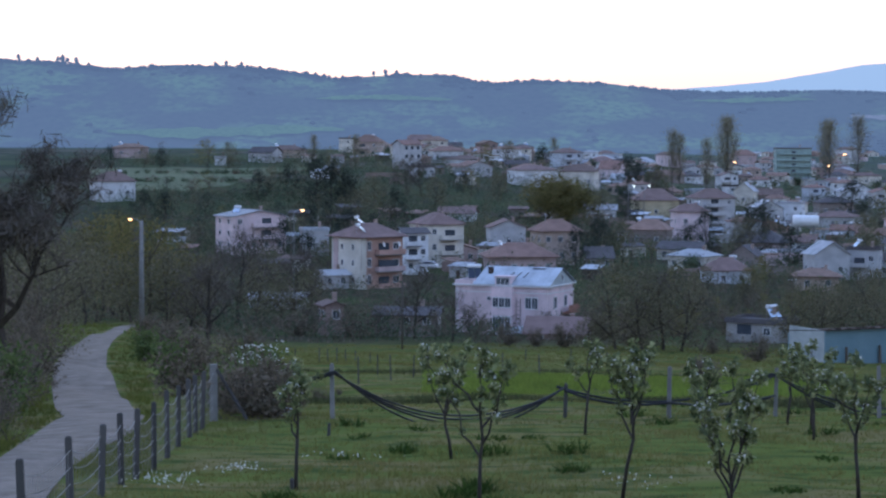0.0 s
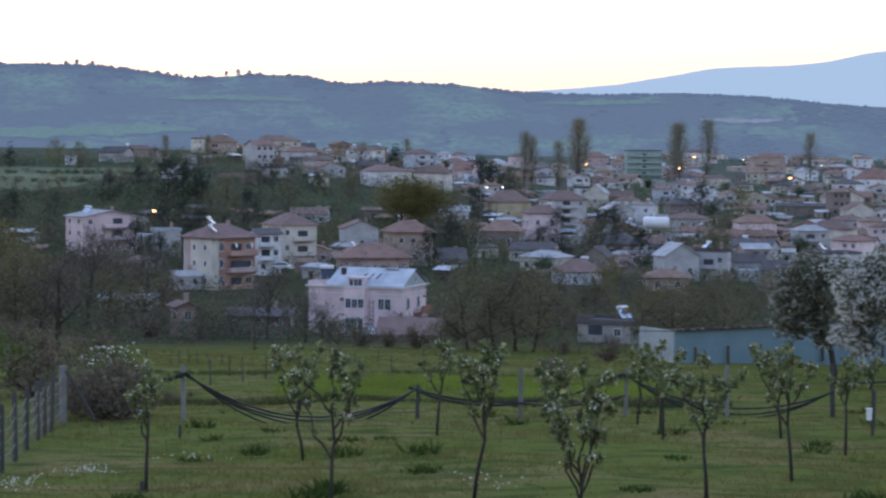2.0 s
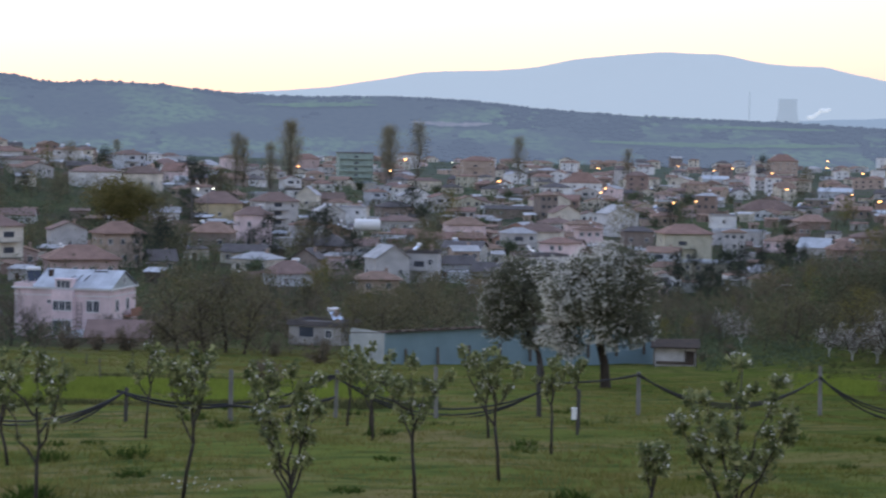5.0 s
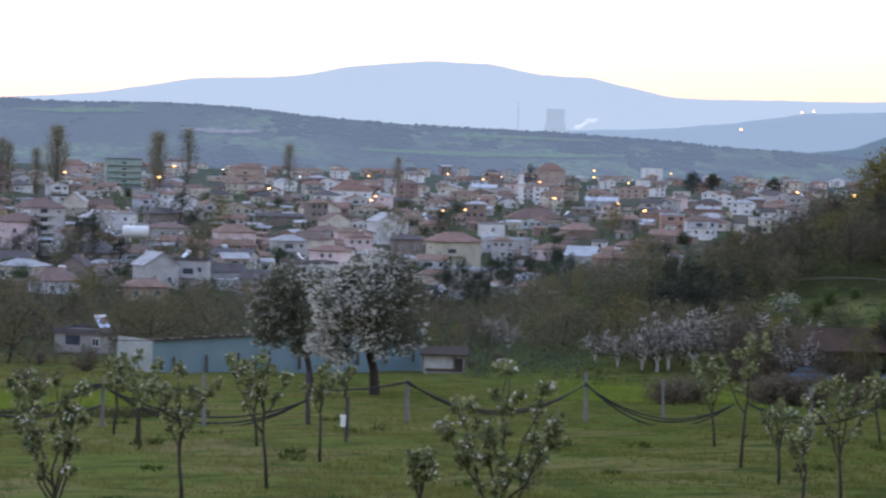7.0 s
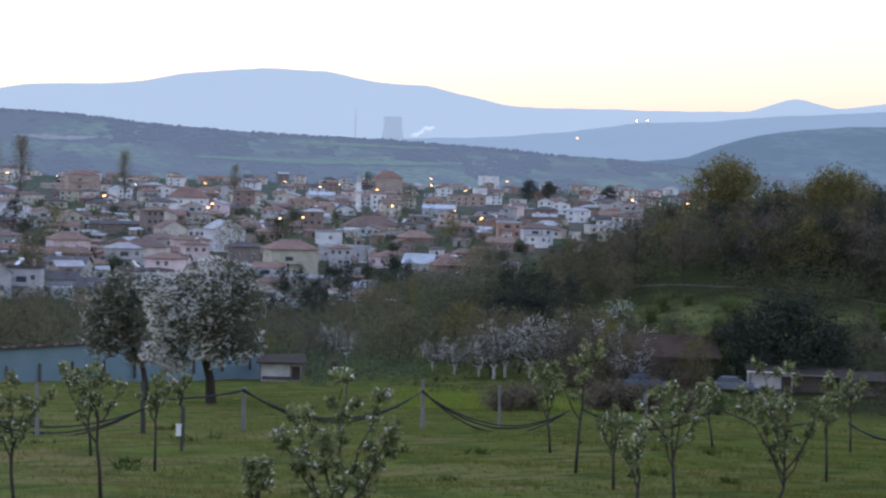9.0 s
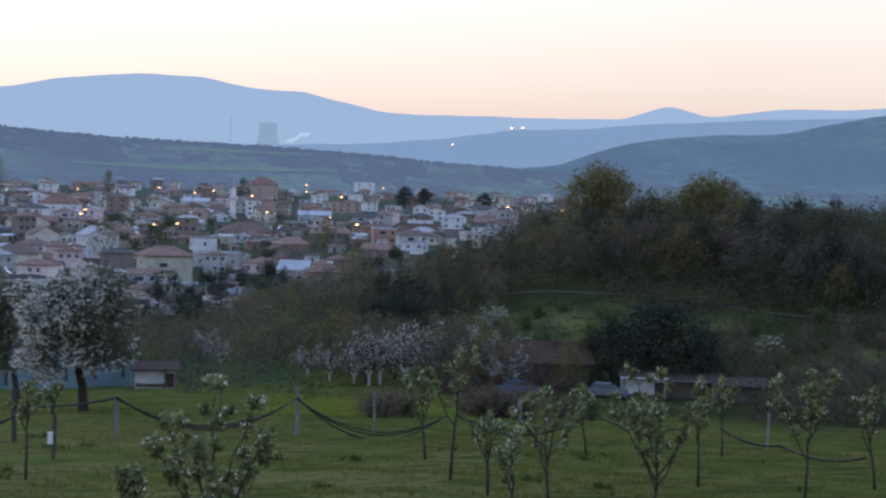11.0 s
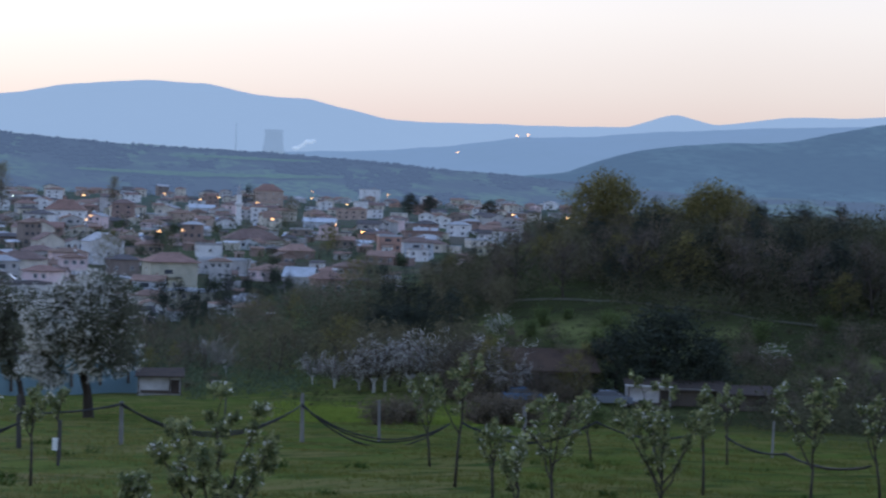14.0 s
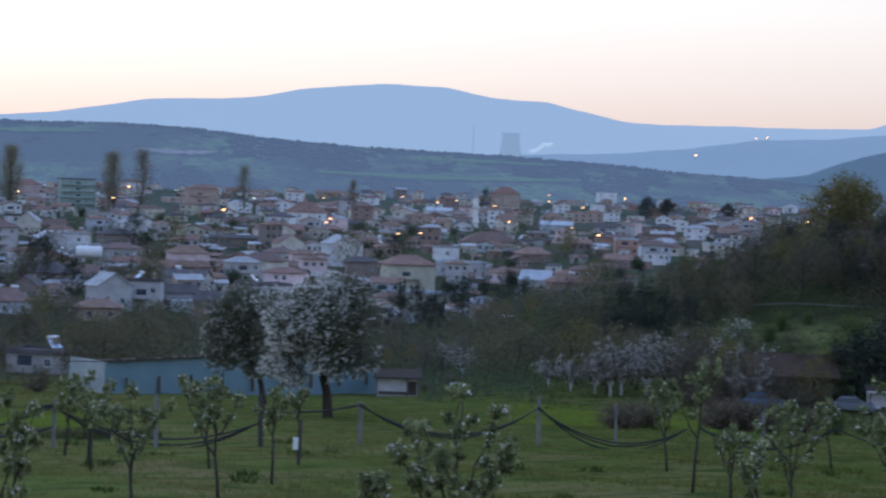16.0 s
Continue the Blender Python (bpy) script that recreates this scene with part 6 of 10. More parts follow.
house(10.94, 1672, 18.0, 10.0, 10.8, "white", "brown", "hip", rise=2.4, rows=1, cols=3, ground_z=-22.0, sink=1.0)
house(11.39, 1134, 16.3, 10.0, 5.5, "cream", "brown", "hip", rise=1.9, turn=10, rows=1, cols=3, ground_z=-26.3, sink=1.0)
house(14.82, 810, 13.6, 10.9, 6.5, "cream", "brown", "gable_y", rise=3.2, turn=18, rows=1, cols=2, ground_z=-27.4, sink=1.0)
house(15.23, 736, 9.5, 7.6, 5.5, "cream", "brown", "gable_y", rise=2.5, turn=20, rows=1, cols=2, ground_z=-28.6, sink=1.0)
house(16.69, 713, 11.4, 9.1, 7.7, "white", "grey", "gable_y", rise=2.8, turn=26, rows=1, cols=1, label='white house with a plain tall gable', ground_z=-29.9, sink=1.0)
house(14.54, 634, 14.2, 10.0, 5.4, "cream", "brown", "hip", rise=2.5, turn=-10, rows=1, cols=3, ground_z=-31.0, sink=1.0)
house(15.77, 685, 11.5, 9.2, 5.2, "pink", "rust", "hip", rise=1.5, turn=10, rows=1, cols=3, ground_z=-30.4, sink=1.0)
house(18.51, 619, 14.0, 11.2, 8.6, "olive", "red", "hip", rise=2.8, balcony=(-1.7, 7.7, (1,)), turn=14, rows=2, cols=1, side_cols=1, label='olive two-storey house with a red hip roof', over=0.8, ground_z=-33.2, sink=2.4)
house(19.54, 759, 8.7, 7.0, 4.1, "white", "grey", "flat", turn=10, rows=1, cols=1, ground_z=-28.1, sink=1.2)
house(19.99, 699, 15.9, 10.0, 4.7, "grey", "metal", "flat", turn=-10, rows=1, cols=3, ground_z=-31.6, sink=1.0)
house(17.24, 676, 9.7, 7.8, 5.1, "brown", "dark", "hip", rise=1.7, turn=10, rows=1, cols=2, ground_z=-31.8, sink=1.0)
house(20.71, 828, 23.3, 10.0, 5.3, "cream", "brown", "hip", rise=4.2, turn=12, rows=1, cols=5, label='cream village mosque hall with a low brown hip roof', category='mosque', ground_z=-29.0, sink=1.0)
house(21.92, 760, 11.8, 9.4, 4.1, "raw", "rust", "hip", rise=2.6, turn=12, rows=1, cols=2, ground_z=-29.3, sink=1.0)
house(22.07, 636, 9.0, 7.2, 4.8, "grey", "metal", "gable_x", rise=2.5, turn=-16, rows=1, cols=2, ground_z=-33.1, sink=1.0)
house(22.82, 577, 8.7, 6.9, 4.7, "raw", "red", "hip", rise=2.3, turn=16, rows=1, cols=2, heater=True, label='bare brick house with a red hip roof', ground_z=-30.9, sink=2.4)
house(24.62, 1110, 9.6, 7.7, 10.8, "pink", "grey", "flat", turn=0, rows=1, cols=1, label='plain pale pink tower-like house', ground_z=-30.2, sink=1.0)
house(25.34, 950, 17.5, 10.0, 6.6, "raw", "brown", "flat", turn=10, rows=2, cols=4, ground_z=-28.2, sink=1.0)
house(15.68, 1035, 19.5, 10.0, 7.8, "white", "red", "hip", rise=5.3, turn=-8, rows=2, cols=4, heater=True, ground_z=-26.2, sink=1.0)
house(12.83, 1354, 20.7, 10.0, 13.9, "ochre", "red", "hip", rise=3.1, balcony=(-2.5, 11.4, (1, 2)), turn=14, rows=3, cols=4, label='ochre four-storey block with a red roof', ground_z=-25.6, sink=1.0)
house(21.10, 1628, 21.9, 10.0, 12.3, "ochre", "red", "hip", rise=5.5, turn=14, rows=3, cols=4, label='ochre three-storey house with a red roof', heater=True, ground_z=-22.4, sink=1.0)
house(12.51, 639, 11.3, 9.1, 4.8, "pink", "rust", "hip", rise=2.5, turn=14, rows=1, cols=2, ground_z=-29.0, sink=1.7)
house(13.90, 802, 22.8, 10.0, 3.0, "brown", "dark", "gable_x", rise=1.1, turn=3, rows=1, cols=2, label='long low market shelter with a dark roof', ground_z=-27.4, sink=1.0)
house(23.64, 1488, 8.3, 6.6, 8.0, "white", "grey", "flat", turn=20, rows=1, cols=1, ground_z=-22.6, sink=1.9)
house(23.87, 2030, 20.3, 10.0, 9.9, "white", "metal", "flat", turn=0, rows=2, cols=2, ground_z=-18.1, sink=2.3)
house(17.18, 1220, 13.7, 11.0, 6.6, "cream", "rust", "gable_y", rise=3.1, turn=10, rows=1, cols=2, ground_z=-25.8, sink=1.0)
house(19.32, 1422, 17.2, 10.0, 3.8, "blue", "metal", "gable_x", rise=2.0, turn=0, rows=1, cols=2, ground_z=-25.2, sink=1.0)
house(22.54, 1152, 17.5, 10.0, 5.0, "blue", "metal", "gable_x", rise=2.0, turn=-5, rows=1, cols=4, ground_z=-27.6, sink=1.0)
house(23.68, 922, 11.0, 8.8, 5.0, "grey", "metal", "gable_x", rise=1.8, turn=-25, rows=1, cols=2, ground_z=-32.1, sink=1.0)
house(25.25, 759, 7.4, 5.9, 2.9, "white", "grey", "flat", turn=8, rows=1, cols=2, ground_z=-26.3, sink=2.1)
house(12.54, 544, 10.0, 8.0, 3.5, "grey", "dark", "gable_x", rise=1.5, turn=-14, rows=1, cols=3, heater=True, ground_z=-29.7, sink=2.2)
house(12.23, 489, 9.0, 7.2, 4.6, "blue", "dark", "gable_x", rise=1.7, turn=10, rows=1, cols=3, ground_z=-31.8, sink=1.0)
house(3.19, 284, 8.1, 6.5, 1.8, "raw", "brown", "gable_x", rise=1.8, turn=-8, rows=1, cols=2, label='low brick outhouse with a brown tiled roof', ground_z=-27.1, sink=1.0)


# ---------------------------------------------------------------- the rest of the village, roof behind roof
def village():
    rng = random.Random(8)
    placed = [(o.location.x, o.location.y, 11.0) for o in bpy.data.objects if o.parent is None and o.get("category") in ("house", "apartment block", "mosque", "minaret", "tank")]
    walls = ("white", "white", "cream", "cream", "cream", "grey", "grey", "brown", "pink", "white", "grey", "ochre", "raw", "blue", "olive", "ochre", "raw", "cream", "terracotta")
    roofs = ("red", "red", "brown", "brown", "rust", "rust", "dark", "rust", "dark", "grey")
    words = {"raw": "bare brick", "rose": "dusky pink"}
    count, far, shrubs = 0, [], []
    for _ in range(9000):
        az = rng.uniform(-2, 31)
        d = 470 + 1590 * rng.random() ** 1.25
        if az < 4 and (d < 700 or d > 1150):
            continue
        if az < 8 and d > 1500 or (az > 21 and d < 640) or (az < 6 and d < 640):
            continue
        if az > 29 and d < 1200:
            continue
        x, y = d * math.sin(radians(az)), d * math.cos(radians(az))
        w = rng.uniform(6.5, 11) * (1.0 if d < 1000 else 1.15)
        if any((x - a) ** 2 + (y - b) ** 2 < ((w + c) * 0.62 + 0.004 * d) ** 2 for a, b, c in placed):
            continue
        placed.append((x, y, w))
        wall = rng.choice(walls)
        flat = rng.random() < 0.16
        roof = rng.choice(("grey", "dark", "metal")) if flat else rng.choice(roofs)
        style = "flat" if flat else rng.choice(("hip", "hip", "gable_x", "gable_y"))
        rows = 1 if rng.random() < 0.68 else (2 if rng.random() < 0.85 else 3)
        h = 2.9 * rows + rng.uniform(0, 0.6)
        dp, turn = w * rng.uniform(0.7, 0.95), rng.uniform(-35, 35)
        if d > 1180:
            far.append((az, d, w, dp, h, wall, roof, style, turn, rows))
        elif count < 187:
            covering = "flat %s roof" % roof if flat else "%s tiled %s roof" % (roof, "hip" if style == "hip" else "gable")
            house(az, d, w, dp, h, wall, roof, style, rise=0.21 * min(w, dp), turn=turn, cols=2 if d > 900 else 3, rows=rows, side_cols=0, simple=d > 750,
                  chimneys=0 if (d > 950 or flat) else 1, label="%s village house with a %s" % (words.get(wall, wall + " rendered"), covering), sink=2.5, wide=1.3, heater=rng.random() < 0.3, balcony=(-w * 0.1, w * 0.6, tuple(range(1, rows))) if rows > 1 and rng.random() < 0.5 else None,
                  annex=(rng.choice((-1, 1)), rng.uniform(0.4, 0.7), rng.uniform(2.2, 3.0), rng.choice(("grey", "dark", "rust", "brown"))) if rng.random() < 0.4 else None)
            if rng.random() < 0.75:
                shrubs.append((az + rng.uniform(-0.55, 0.55), d - w * rng.uniform(0.6, 0.9), rng.uniform(0.9, 2.0)))
            count += 1
        if len(far) >= 280 and count >= 187:
            break
    # the farthest houses, a few dots each: walls, roofs and window openings gathered in one mesh
    g, slots, which = Geo(), [], []

    def add(piece, m, at):
        if m not in slots:
            slots.append(m)
        n = len(g.v)
        g.v += [tuple(at @ Vector(v)) for v in piece.v]
        g.f += [tuple(n + i for i in f) for f in piece.f]
        which.extend([slots.index(m)] * len(piece.f))

    for az, d, w, dp, h, wall, roof, style, turn, rows in far:
        p = spot(az, d)
        at = pose(p.x, p.y, p.z, 0, 0, -az + turn)
        rise = 0.21 * min(w, dp)
        body = Geo().box(0, 0, h / 2 - 1, w, dp, h + 2)
        if style == "gable_y":
            body.face((-w / 2, -dp / 2, h), (w / 2, -dp / 2, h), (0, -dp / 2, h + rise))
        add(body, WALLS[wall], at)
        top = Geo()
        if style == "hip":
            hip_roof(top, w, dp, h + 0.004, rise)
        elif style == "flat":
            top.box(0, 0, h + 0.2, w + 0.5, dp + 0.5, 0.4)
        else:
            gable_roof(top, w, dp, h, rise, along="x" if style == "gable_x" else "y")
        add(top, ROOFS[roof], at)
        panes = Geo()
        for j in range(rows):
            for i in range(2):
                panes.box((i - 0.5) * w * 0.5, -dp / 2 - 0.02, j * 2.9 + 1.6, 1.3, 0.06, 1.3)
        add(panes, M["glass"], at)
    me = bpy.data.meshes.new("far_houses")
    me.from_pydata(g.v, [], g.f)
    for m in slots:
        me.materials.append(m)
    me.polygons.foreach_set("material_index", which)
    me.update()
    tagged(new("far_houses", me), "crowded far houses at the back of the village", "houses", kind="stuff")
    return shrubs


SHRUBS = village()


def outbuildings():
    """Low sheds, lean-tos and garden walls crowded between the houses: too many and too small to count."""
    rng = random.Random(17)
    taken = [(o.location.x, o.location.y) for o in bpy.data.objects if o.parent is None and o.get("category") in ("house", "apartment block", "mosque", "tank")]
    g, slots, which = Geo(), [], []

    def add(piece, m, at):
        if m not in slots:
            slots.append(m)
        n = len(g.v)
        g.v += [tuple(at @ Vector(v)) for v in piece.v]
        g.f += [tuple(n + i for i in f) for f in piece.f]
        which.extend([slots.index(m)] * len(piece.f))

    walls = [WALLS[k] for k in ("grey", "brown", "raw", "white", "cream", "ochre", "brown", "raw")] + [M["dry_wood"]]
    roofs = [ROOFS[k] for k in ("rust", "brown", "dark", "grey", "red", "dark", "metal")]
    for az0, az1, d0, d1, n in ((-8.5, 5, 425, 600, 46), (-4, 5, 600, 860, 56), (5, 14, 440, 760, 100), (12, 25, 560, 1000, 130)):
        for _ in range(n):
            az, d = rng.uniform(az0, az1), rng.uniform(d0, d1)
            p = spot(az, d)
            gap = min(math.hypot(p.x - a, p.y - b) for a, b in taken)
            if gap < 8.5 or gap > 45:
                continue
            at = pose(p.x, p.y, p.z, 0, 0, -az + rng.uniform(-40, 40))
            if rng.random() < 0.25:
                add(Geo().box(0, 0, 0.5, rng.uniform(6, 14), 0.25, 2.6), rng.choice(walls), at)
                continue
            w, dp, h = rng.uniform(3, 6.5), rng.uniform(2.6, 4.5), rng.uniform(1.9, 2.7)
            add(Geo().box(0, 0, h / 2 - 1, w, dp, h + 2), rng.choice(walls), at)
            r = Geo()
            r.v += [(x, y, z + e) for e in (0, 0.12) for x, y, z in ((-w / 2 - 0.3, -dp / 2 - 0.4, h + 0.01), (w / 2 + 0.3, -dp / 2 - 0.4, h + 0.01), (w / 2 + 0.3, dp / 2 + 0.3, h + 0.7), (-w / 2 - 0.3, dp / 2 + 0.3, h + 0.7))]
            r.f += [(0, 3, 2, 1), (4, 5, 6, 7), (0, 1, 5, 4), (1, 2, 6, 5), (2, 3, 7, 6), (3, 0, 4, 7)]
            add(r, rng.choice(roofs), at)
            add(Geo().box(rng.uniform(-0.3, 0.3) * w, -dp / 2 - 0.03, 0.9, 0.95, 0.08, 1.8), M["dark_sheet"], at)
    me = bpy.data.meshes.new("outbuildings")
    me.from_pydata(g.v, [], g.f)
    for m in slots:
        me.materials.append(m)
    me.polygons.foreach_set("material_index", which)
    me.update()
    tagged(new("outbuildings", me), "small sheds, lean-tos and garden walls between the houses", "sheds", kind="stuff")


outbuildings()


# ---------------------------------------------------------------- orchard: degrees, metres, height, reach, branches, seed
apple_tree(-4.04, 55.3, 3.26, 0.63, 4, 1, 0.42, 0.7)
apple_tree(1.02, 50.7, 3.84, 1.23, 5, 2, 0.34, 0.8)
apple_tree(4.95, 54.5, 4.03, 0.81, 5, 3, 0.4, 0.9)
apple_tree(8.03, 49.9, 3.65, 1.2, 7, 4, 0.1, 1.1)
apple_tree(11.37, 53.5, 3.56, 1.08, 5, 5, 0.35, 1.0)
apple_tree(3.92, 75.4, 3.33, 0.82, 4, 6, 0.45, 0.7)
apple_tree(10.14, 75.6, 2.84, 0.92, 4, 7, 0.35, 0.7)
apple_tree(0.27, 65.6, 3.58, 0.98, 6, 8, 0.3, 0.6)
apple_tree(5.21, 84.0, 2.65, 0.57, 4, 9, 0.4, 0.7)
apple_tree(7.32, 81.3, 2.64, 0.62, 4, 41, 0.4, 0.7)
apple_tree(13.66, 60.2, 3.89, 0.94, 5, 10, 0.42, 1.0)
apple_tree(15.07, 71.0, 3.11, 0.54, 4, 11, 0.45, 0.6)
apple_tree(15.76, 82.5, 2.63, 0.49, 4, 12, 0.55, 0.5)
apple_tree(19.85, 45.8, 3.95, 1.25, 9, 13, 0.1, 1.3)
apple_tree(10.06, 78.9, 3.23, 0.85, 4, 42, 0.4, 0.7)
apple_tree(26.6, 71.5, 4.43, 0.97, 4, 14, 0.42, 1.0)
apple_tree(25.88, 87.5, 3.4, 0.83, 4, 15, 0.42, 0.9)
apple_tree(29.34, 62.5, 3.67, 1.05, 6, 16, 0.32, 1.0)
apple_tree(27.66, 67.5, 2.65, 0.64, 4, 18, 0.4, 0.8)
apple_tree(32.13, 65.8, 4.29, 1.6, 8, 17, 0.1, 1.2)
apple_tree(33.39, 75.5, 3.64, 0.57, 4, 19, 0.4, 0.7)
apple_tree(33.97, 102.7, 3.85, 1.17, 5, 20, 0.4, 0.9)
apple_tree(36.27, 72.1, 4.35, 1.36, 6, 21, 0.3, 1.1)
apple_tree(38.11, 80.5, 3.71, 0.83, 4, 22, 0.35, 0.9)
apple_tree(40.55, 71.4, 4.65, 1.8, 9, 23, 0.1, 1.4)
apple_tree(39.14, 89.1, 3.1, 0.67, 4, 24, 0.4, 0.7)
apple_tree(30.29, 96.0, 3.13, 0.65, 4, 26, 0.4, 0.7)
apple_tree(9.42, 82.0, 2.87, 0.58, 4, 27, 0.4, 0.7)
apple_tree(13.34, 76.0, 3.1, 0.7, 4, 28, 0.4, 0.8)
apple_tree(28.32, 59.7, 2.64, 0.56, 4, 43, 0.3, 0.9)
apple_tree(17.79, 52.0, 1.6, 0.42, 4, 44, 0.3, 1.2)

# posts along the orchard edge
field_post(-3.03, 80.9, 2.12, 0.17, "concrete", -0.7)
field_post(3.38, 87.4, 1.43, 0.16, "post_wood", 1.2, label="dark weathered wooden orchard post")
field_post(6.22, 86.6, 2.11, 0.18, "concrete", 0.6)
field_post(9.1, 91.8, 2.13, 0.17, "concrete", 1.2)
field_post(11.87, 89.8, 2.21, 0.17, "concrete", -1.2)
field_post(14.7, 94.8, 2.38, 0.22, "post_wood", -1.5, label="dark weathered wooden orchard post")
field_post(17.42, 98.7, 2.04, 0.19, "concrete", -0.8)
field_post(22.32, 109.0, 2.54, 0.2, "concrete", -1.0)
field_post(24.43, 113.5, 2.27, 0.16, "concrete", -1.4)
field_post(28.43, 127.0, 2.14, 0.14, "concrete", -0.4)
field_post(28.4, 109.1, 2.1, 0.15, "concrete", -0.8)
field_post(31.97, 113.1, 1.96, 0.14, "concrete", 1.4)
field_post(35.16, 119.0, 2.05, 0.14, "concrete", 1.2)
field_post(39.05, 98.5, 1.65, 0.16, "concrete", 0.8)
field_post(-3.13, 73.9, 0.44, 0.11, "post_wood", 2.0, label="short weathered wooden stake in the grass")
field_post(-4.15, 55.6, 0.27, 0.11, "post_wood", 2.0, label="short weathered wooden stake in the grass")
field_post(15.77, 79.8, 1.68, 0.11, "post_wood", 2.0, label="short weathered wooden stake in the grass")
field_post(20.17, 151.1, 2.67, 0.11, "post_wood", 2.0, label="short weathered wooden stake in the grass")

# thin stakes of the vineyard strip beyond
field_post(-2.31, 130.8, 1.71, 0.09, "post_wood", -1.6, label="thin weathered stake in a vineyard strip")
field_post(-1.42, 138.5, 1.7, 0.09, "post_wood", -2.4, label="thin weathered stake in a vineyard strip")
field_post(-3.16, 190.0, 1.13, 0.09, "post_wood", -0.6, label="thin weathered stake in a vineyard strip")
field_post(-2.9, 190.0, 1.24, 0.09, "post_wood", -2.1, label="thin weathered stake in a vineyard strip")
field_post(-2.66, 189.0, 1.13, 0.09, "post_wood", -2.6, label="thin weathered stake in a vineyard strip")
field_post(-3.39, 188.5, 1.33, 0.09, "post_wood", -0.6, label="thin weathered stake in a vineyard strip")
field_post(-2.41, 189.7, 1.03, 0.09, "post_wood", 2.5, label="thin weathered stake in a vineyard strip")
field_post(-2.0, 182.2, 0.99, 0.09, "post_wood", 1.8, label="thin weathered stake in a vineyard strip")
field_post(-0.8, 141.6, 1.46, 0.09, "post_wood", 1.6, label="thin weathered stake in a vineyard strip")
field_post(-0.36, 192.7, 1.26, 0.09, "post_wood", -1.7, label="thin weathered stake in a vineyard strip")
field_post(-1.79, 145.2, 1.42, 0.09, "post_wood", 0.2, label="thin weathered stake in a vineyard strip")
field_post(-4.04, 172.8, 1.59, 0.09, "post_wood", -1.3, label="thin weathered stake in a vineyard strip")
field_post(1.66, 161.5, 1.32, 0.09, "post_wood", -2.0, label="thin weathered stake in a vineyard strip")
field_post(2.67, 149.2, 1.62, 0.09, "post_wood", -2.4, label="thin weathered stake in a vineyard strip")
field_post(4.53, 162.1, 1.59, 0.09, "post_wood", -1.7, label="thin weathered stake in a vineyard strip")
field_post(5.35, 148.7, 1.61, 0.09, "post_wood", 2.6, label="thin weathered stake in a vineyard strip")
field_post(2.28, 189.5, 1.13, 0.09, "post_wood", 2.0, label="thin weathered stake in a vineyard strip")
field_post(3.52, 189.2, 1.23, 0.09, "post_wood", 1.8, label="thin weathered stake in a vineyard strip")
field_post(6.92, 163.8, 1.51, 0.09, "post_wood", 1.8, label="thin weathered stake in a vineyard strip")
field_post(-4.71, 187.0, 1.32, 0.09, "post_wood", -1.8, label="thin weathered stake in a vineyard strip")
field_post(0.98, 193.8, 1.37, 0.09, "post_wood", -1.1, label="thin weathered stake in a vineyard strip")

# roadside fence
FENCE = ((-11.43, 42.5, 2.02), (-10.15, 48.1, 1.93), (-9.34, 52.4, 1.81), (-8.79, 56.0, 1.91), (-8.4, 58.9, 1.98), (-7.91, 62.9, 2.04), (-7.54, 66.3, 2.14), (-7.25, 69.4, 2.02), (-6.94, 72.9, 2.03), (-6.77, 75.0, 2.09), (-6.6, 77.3, 2.16))
for az, d, h in FENCE:
    field_post(az, d, h, 0.17, "post_wood", 2.0 * math.sin(d), "weathered square wooden fence post beside the road")
CORNER = (-6.28, 81.8, 2.24)

# hoses slung along the orchard edge
hose([(-5.14, 80.48, -7.98), (-4.18, 80.54, -7.72), (5.12, 86.96, -9.04)], [0.02, 1.7], 1, 4)
hose([(4.77, 86.98, -9.0), (14.45, 90.39, -8.91)], [0.89], 2, 2)
hose([(5.12, 86.96, -9.14), (9.35, 85.83, -9.5), (14.47, 90.39, -9.77)], [0.28, 0.24], 3, 2)
hose([(12.64, 90.67, -9.6), (14.42, 90.4, -8.87), (24.03, 91.51, -9.74)], [-0.15, 1.39], 4, 3)
hose([(23.98, 91.52, -9.3), (29.43, 93.97, -9.27)], [0.15], 5, 2)
hose([(29.43, 93.97, -9.27), (41.24, 100.62, -10.25)], [1.46], 6, 3)
hose([(41.24, 100.62, -10.25), (50.29, 101.5, -11.5)], [1.53], 7, 4)
hose([(48.87, 97.29, -10.89), (55.08, 93.92, -10.58)], [1.0], 8, 3)
hose([(55.08, 93.92, -10.58), (59.85, 90.97, -10.79)], [0.65], 9, 2)
hose([(58.49, 87.07, -10.58), (59.79, 83.75, -11.04), (59.43, 76.54, -10.62)], [0.29, 0.41], 10, 3)

# the gravel road
ROAD = ((-14.55, 51.8, -10.99, 50.3), (-13.37, 58.6, -10.53, 56.3), (-12.33, 62.3, -10.15, 62.6), (-11.73, 67.7, -9.47, 68.7), (-11.1, 78.0, -8.52, 74.6), (-10.34, 86.8, -8.15, 86.6), (-10.58, 98.6, -8.52, 97.0), (-10.64, 119.5, -8.9, 118.7), (-10.59, 140.5, -9.18, 142.0), (-10.24, 160.5, -9.15, 160.5), (-9.75, 175.5, -8.92, 175.5), (-9.07, 197.1, -8.6, 199.0), (-8.6, 230.4, -8.36, 232.0), )
ground_strip("road", ROAD, M["road"], "pale gravel lane curving down to the village", "road", 0.05)

lamp_post(-8.22, 231.6, 11.64, 0.9, -1, base_r=0.34, size=0.6, label="tall grey concrete lamp post beside the road")
cable_pole(-1.11, 231.2, 8.75)
cable_pole(21.32, 235.0, 7.6)
cable_pole(9.51, 270.0, 8.7)
cable_pole(-7.4, 300.0, 7.61)
cable_pole(-4.17, 345.0, 16.51)

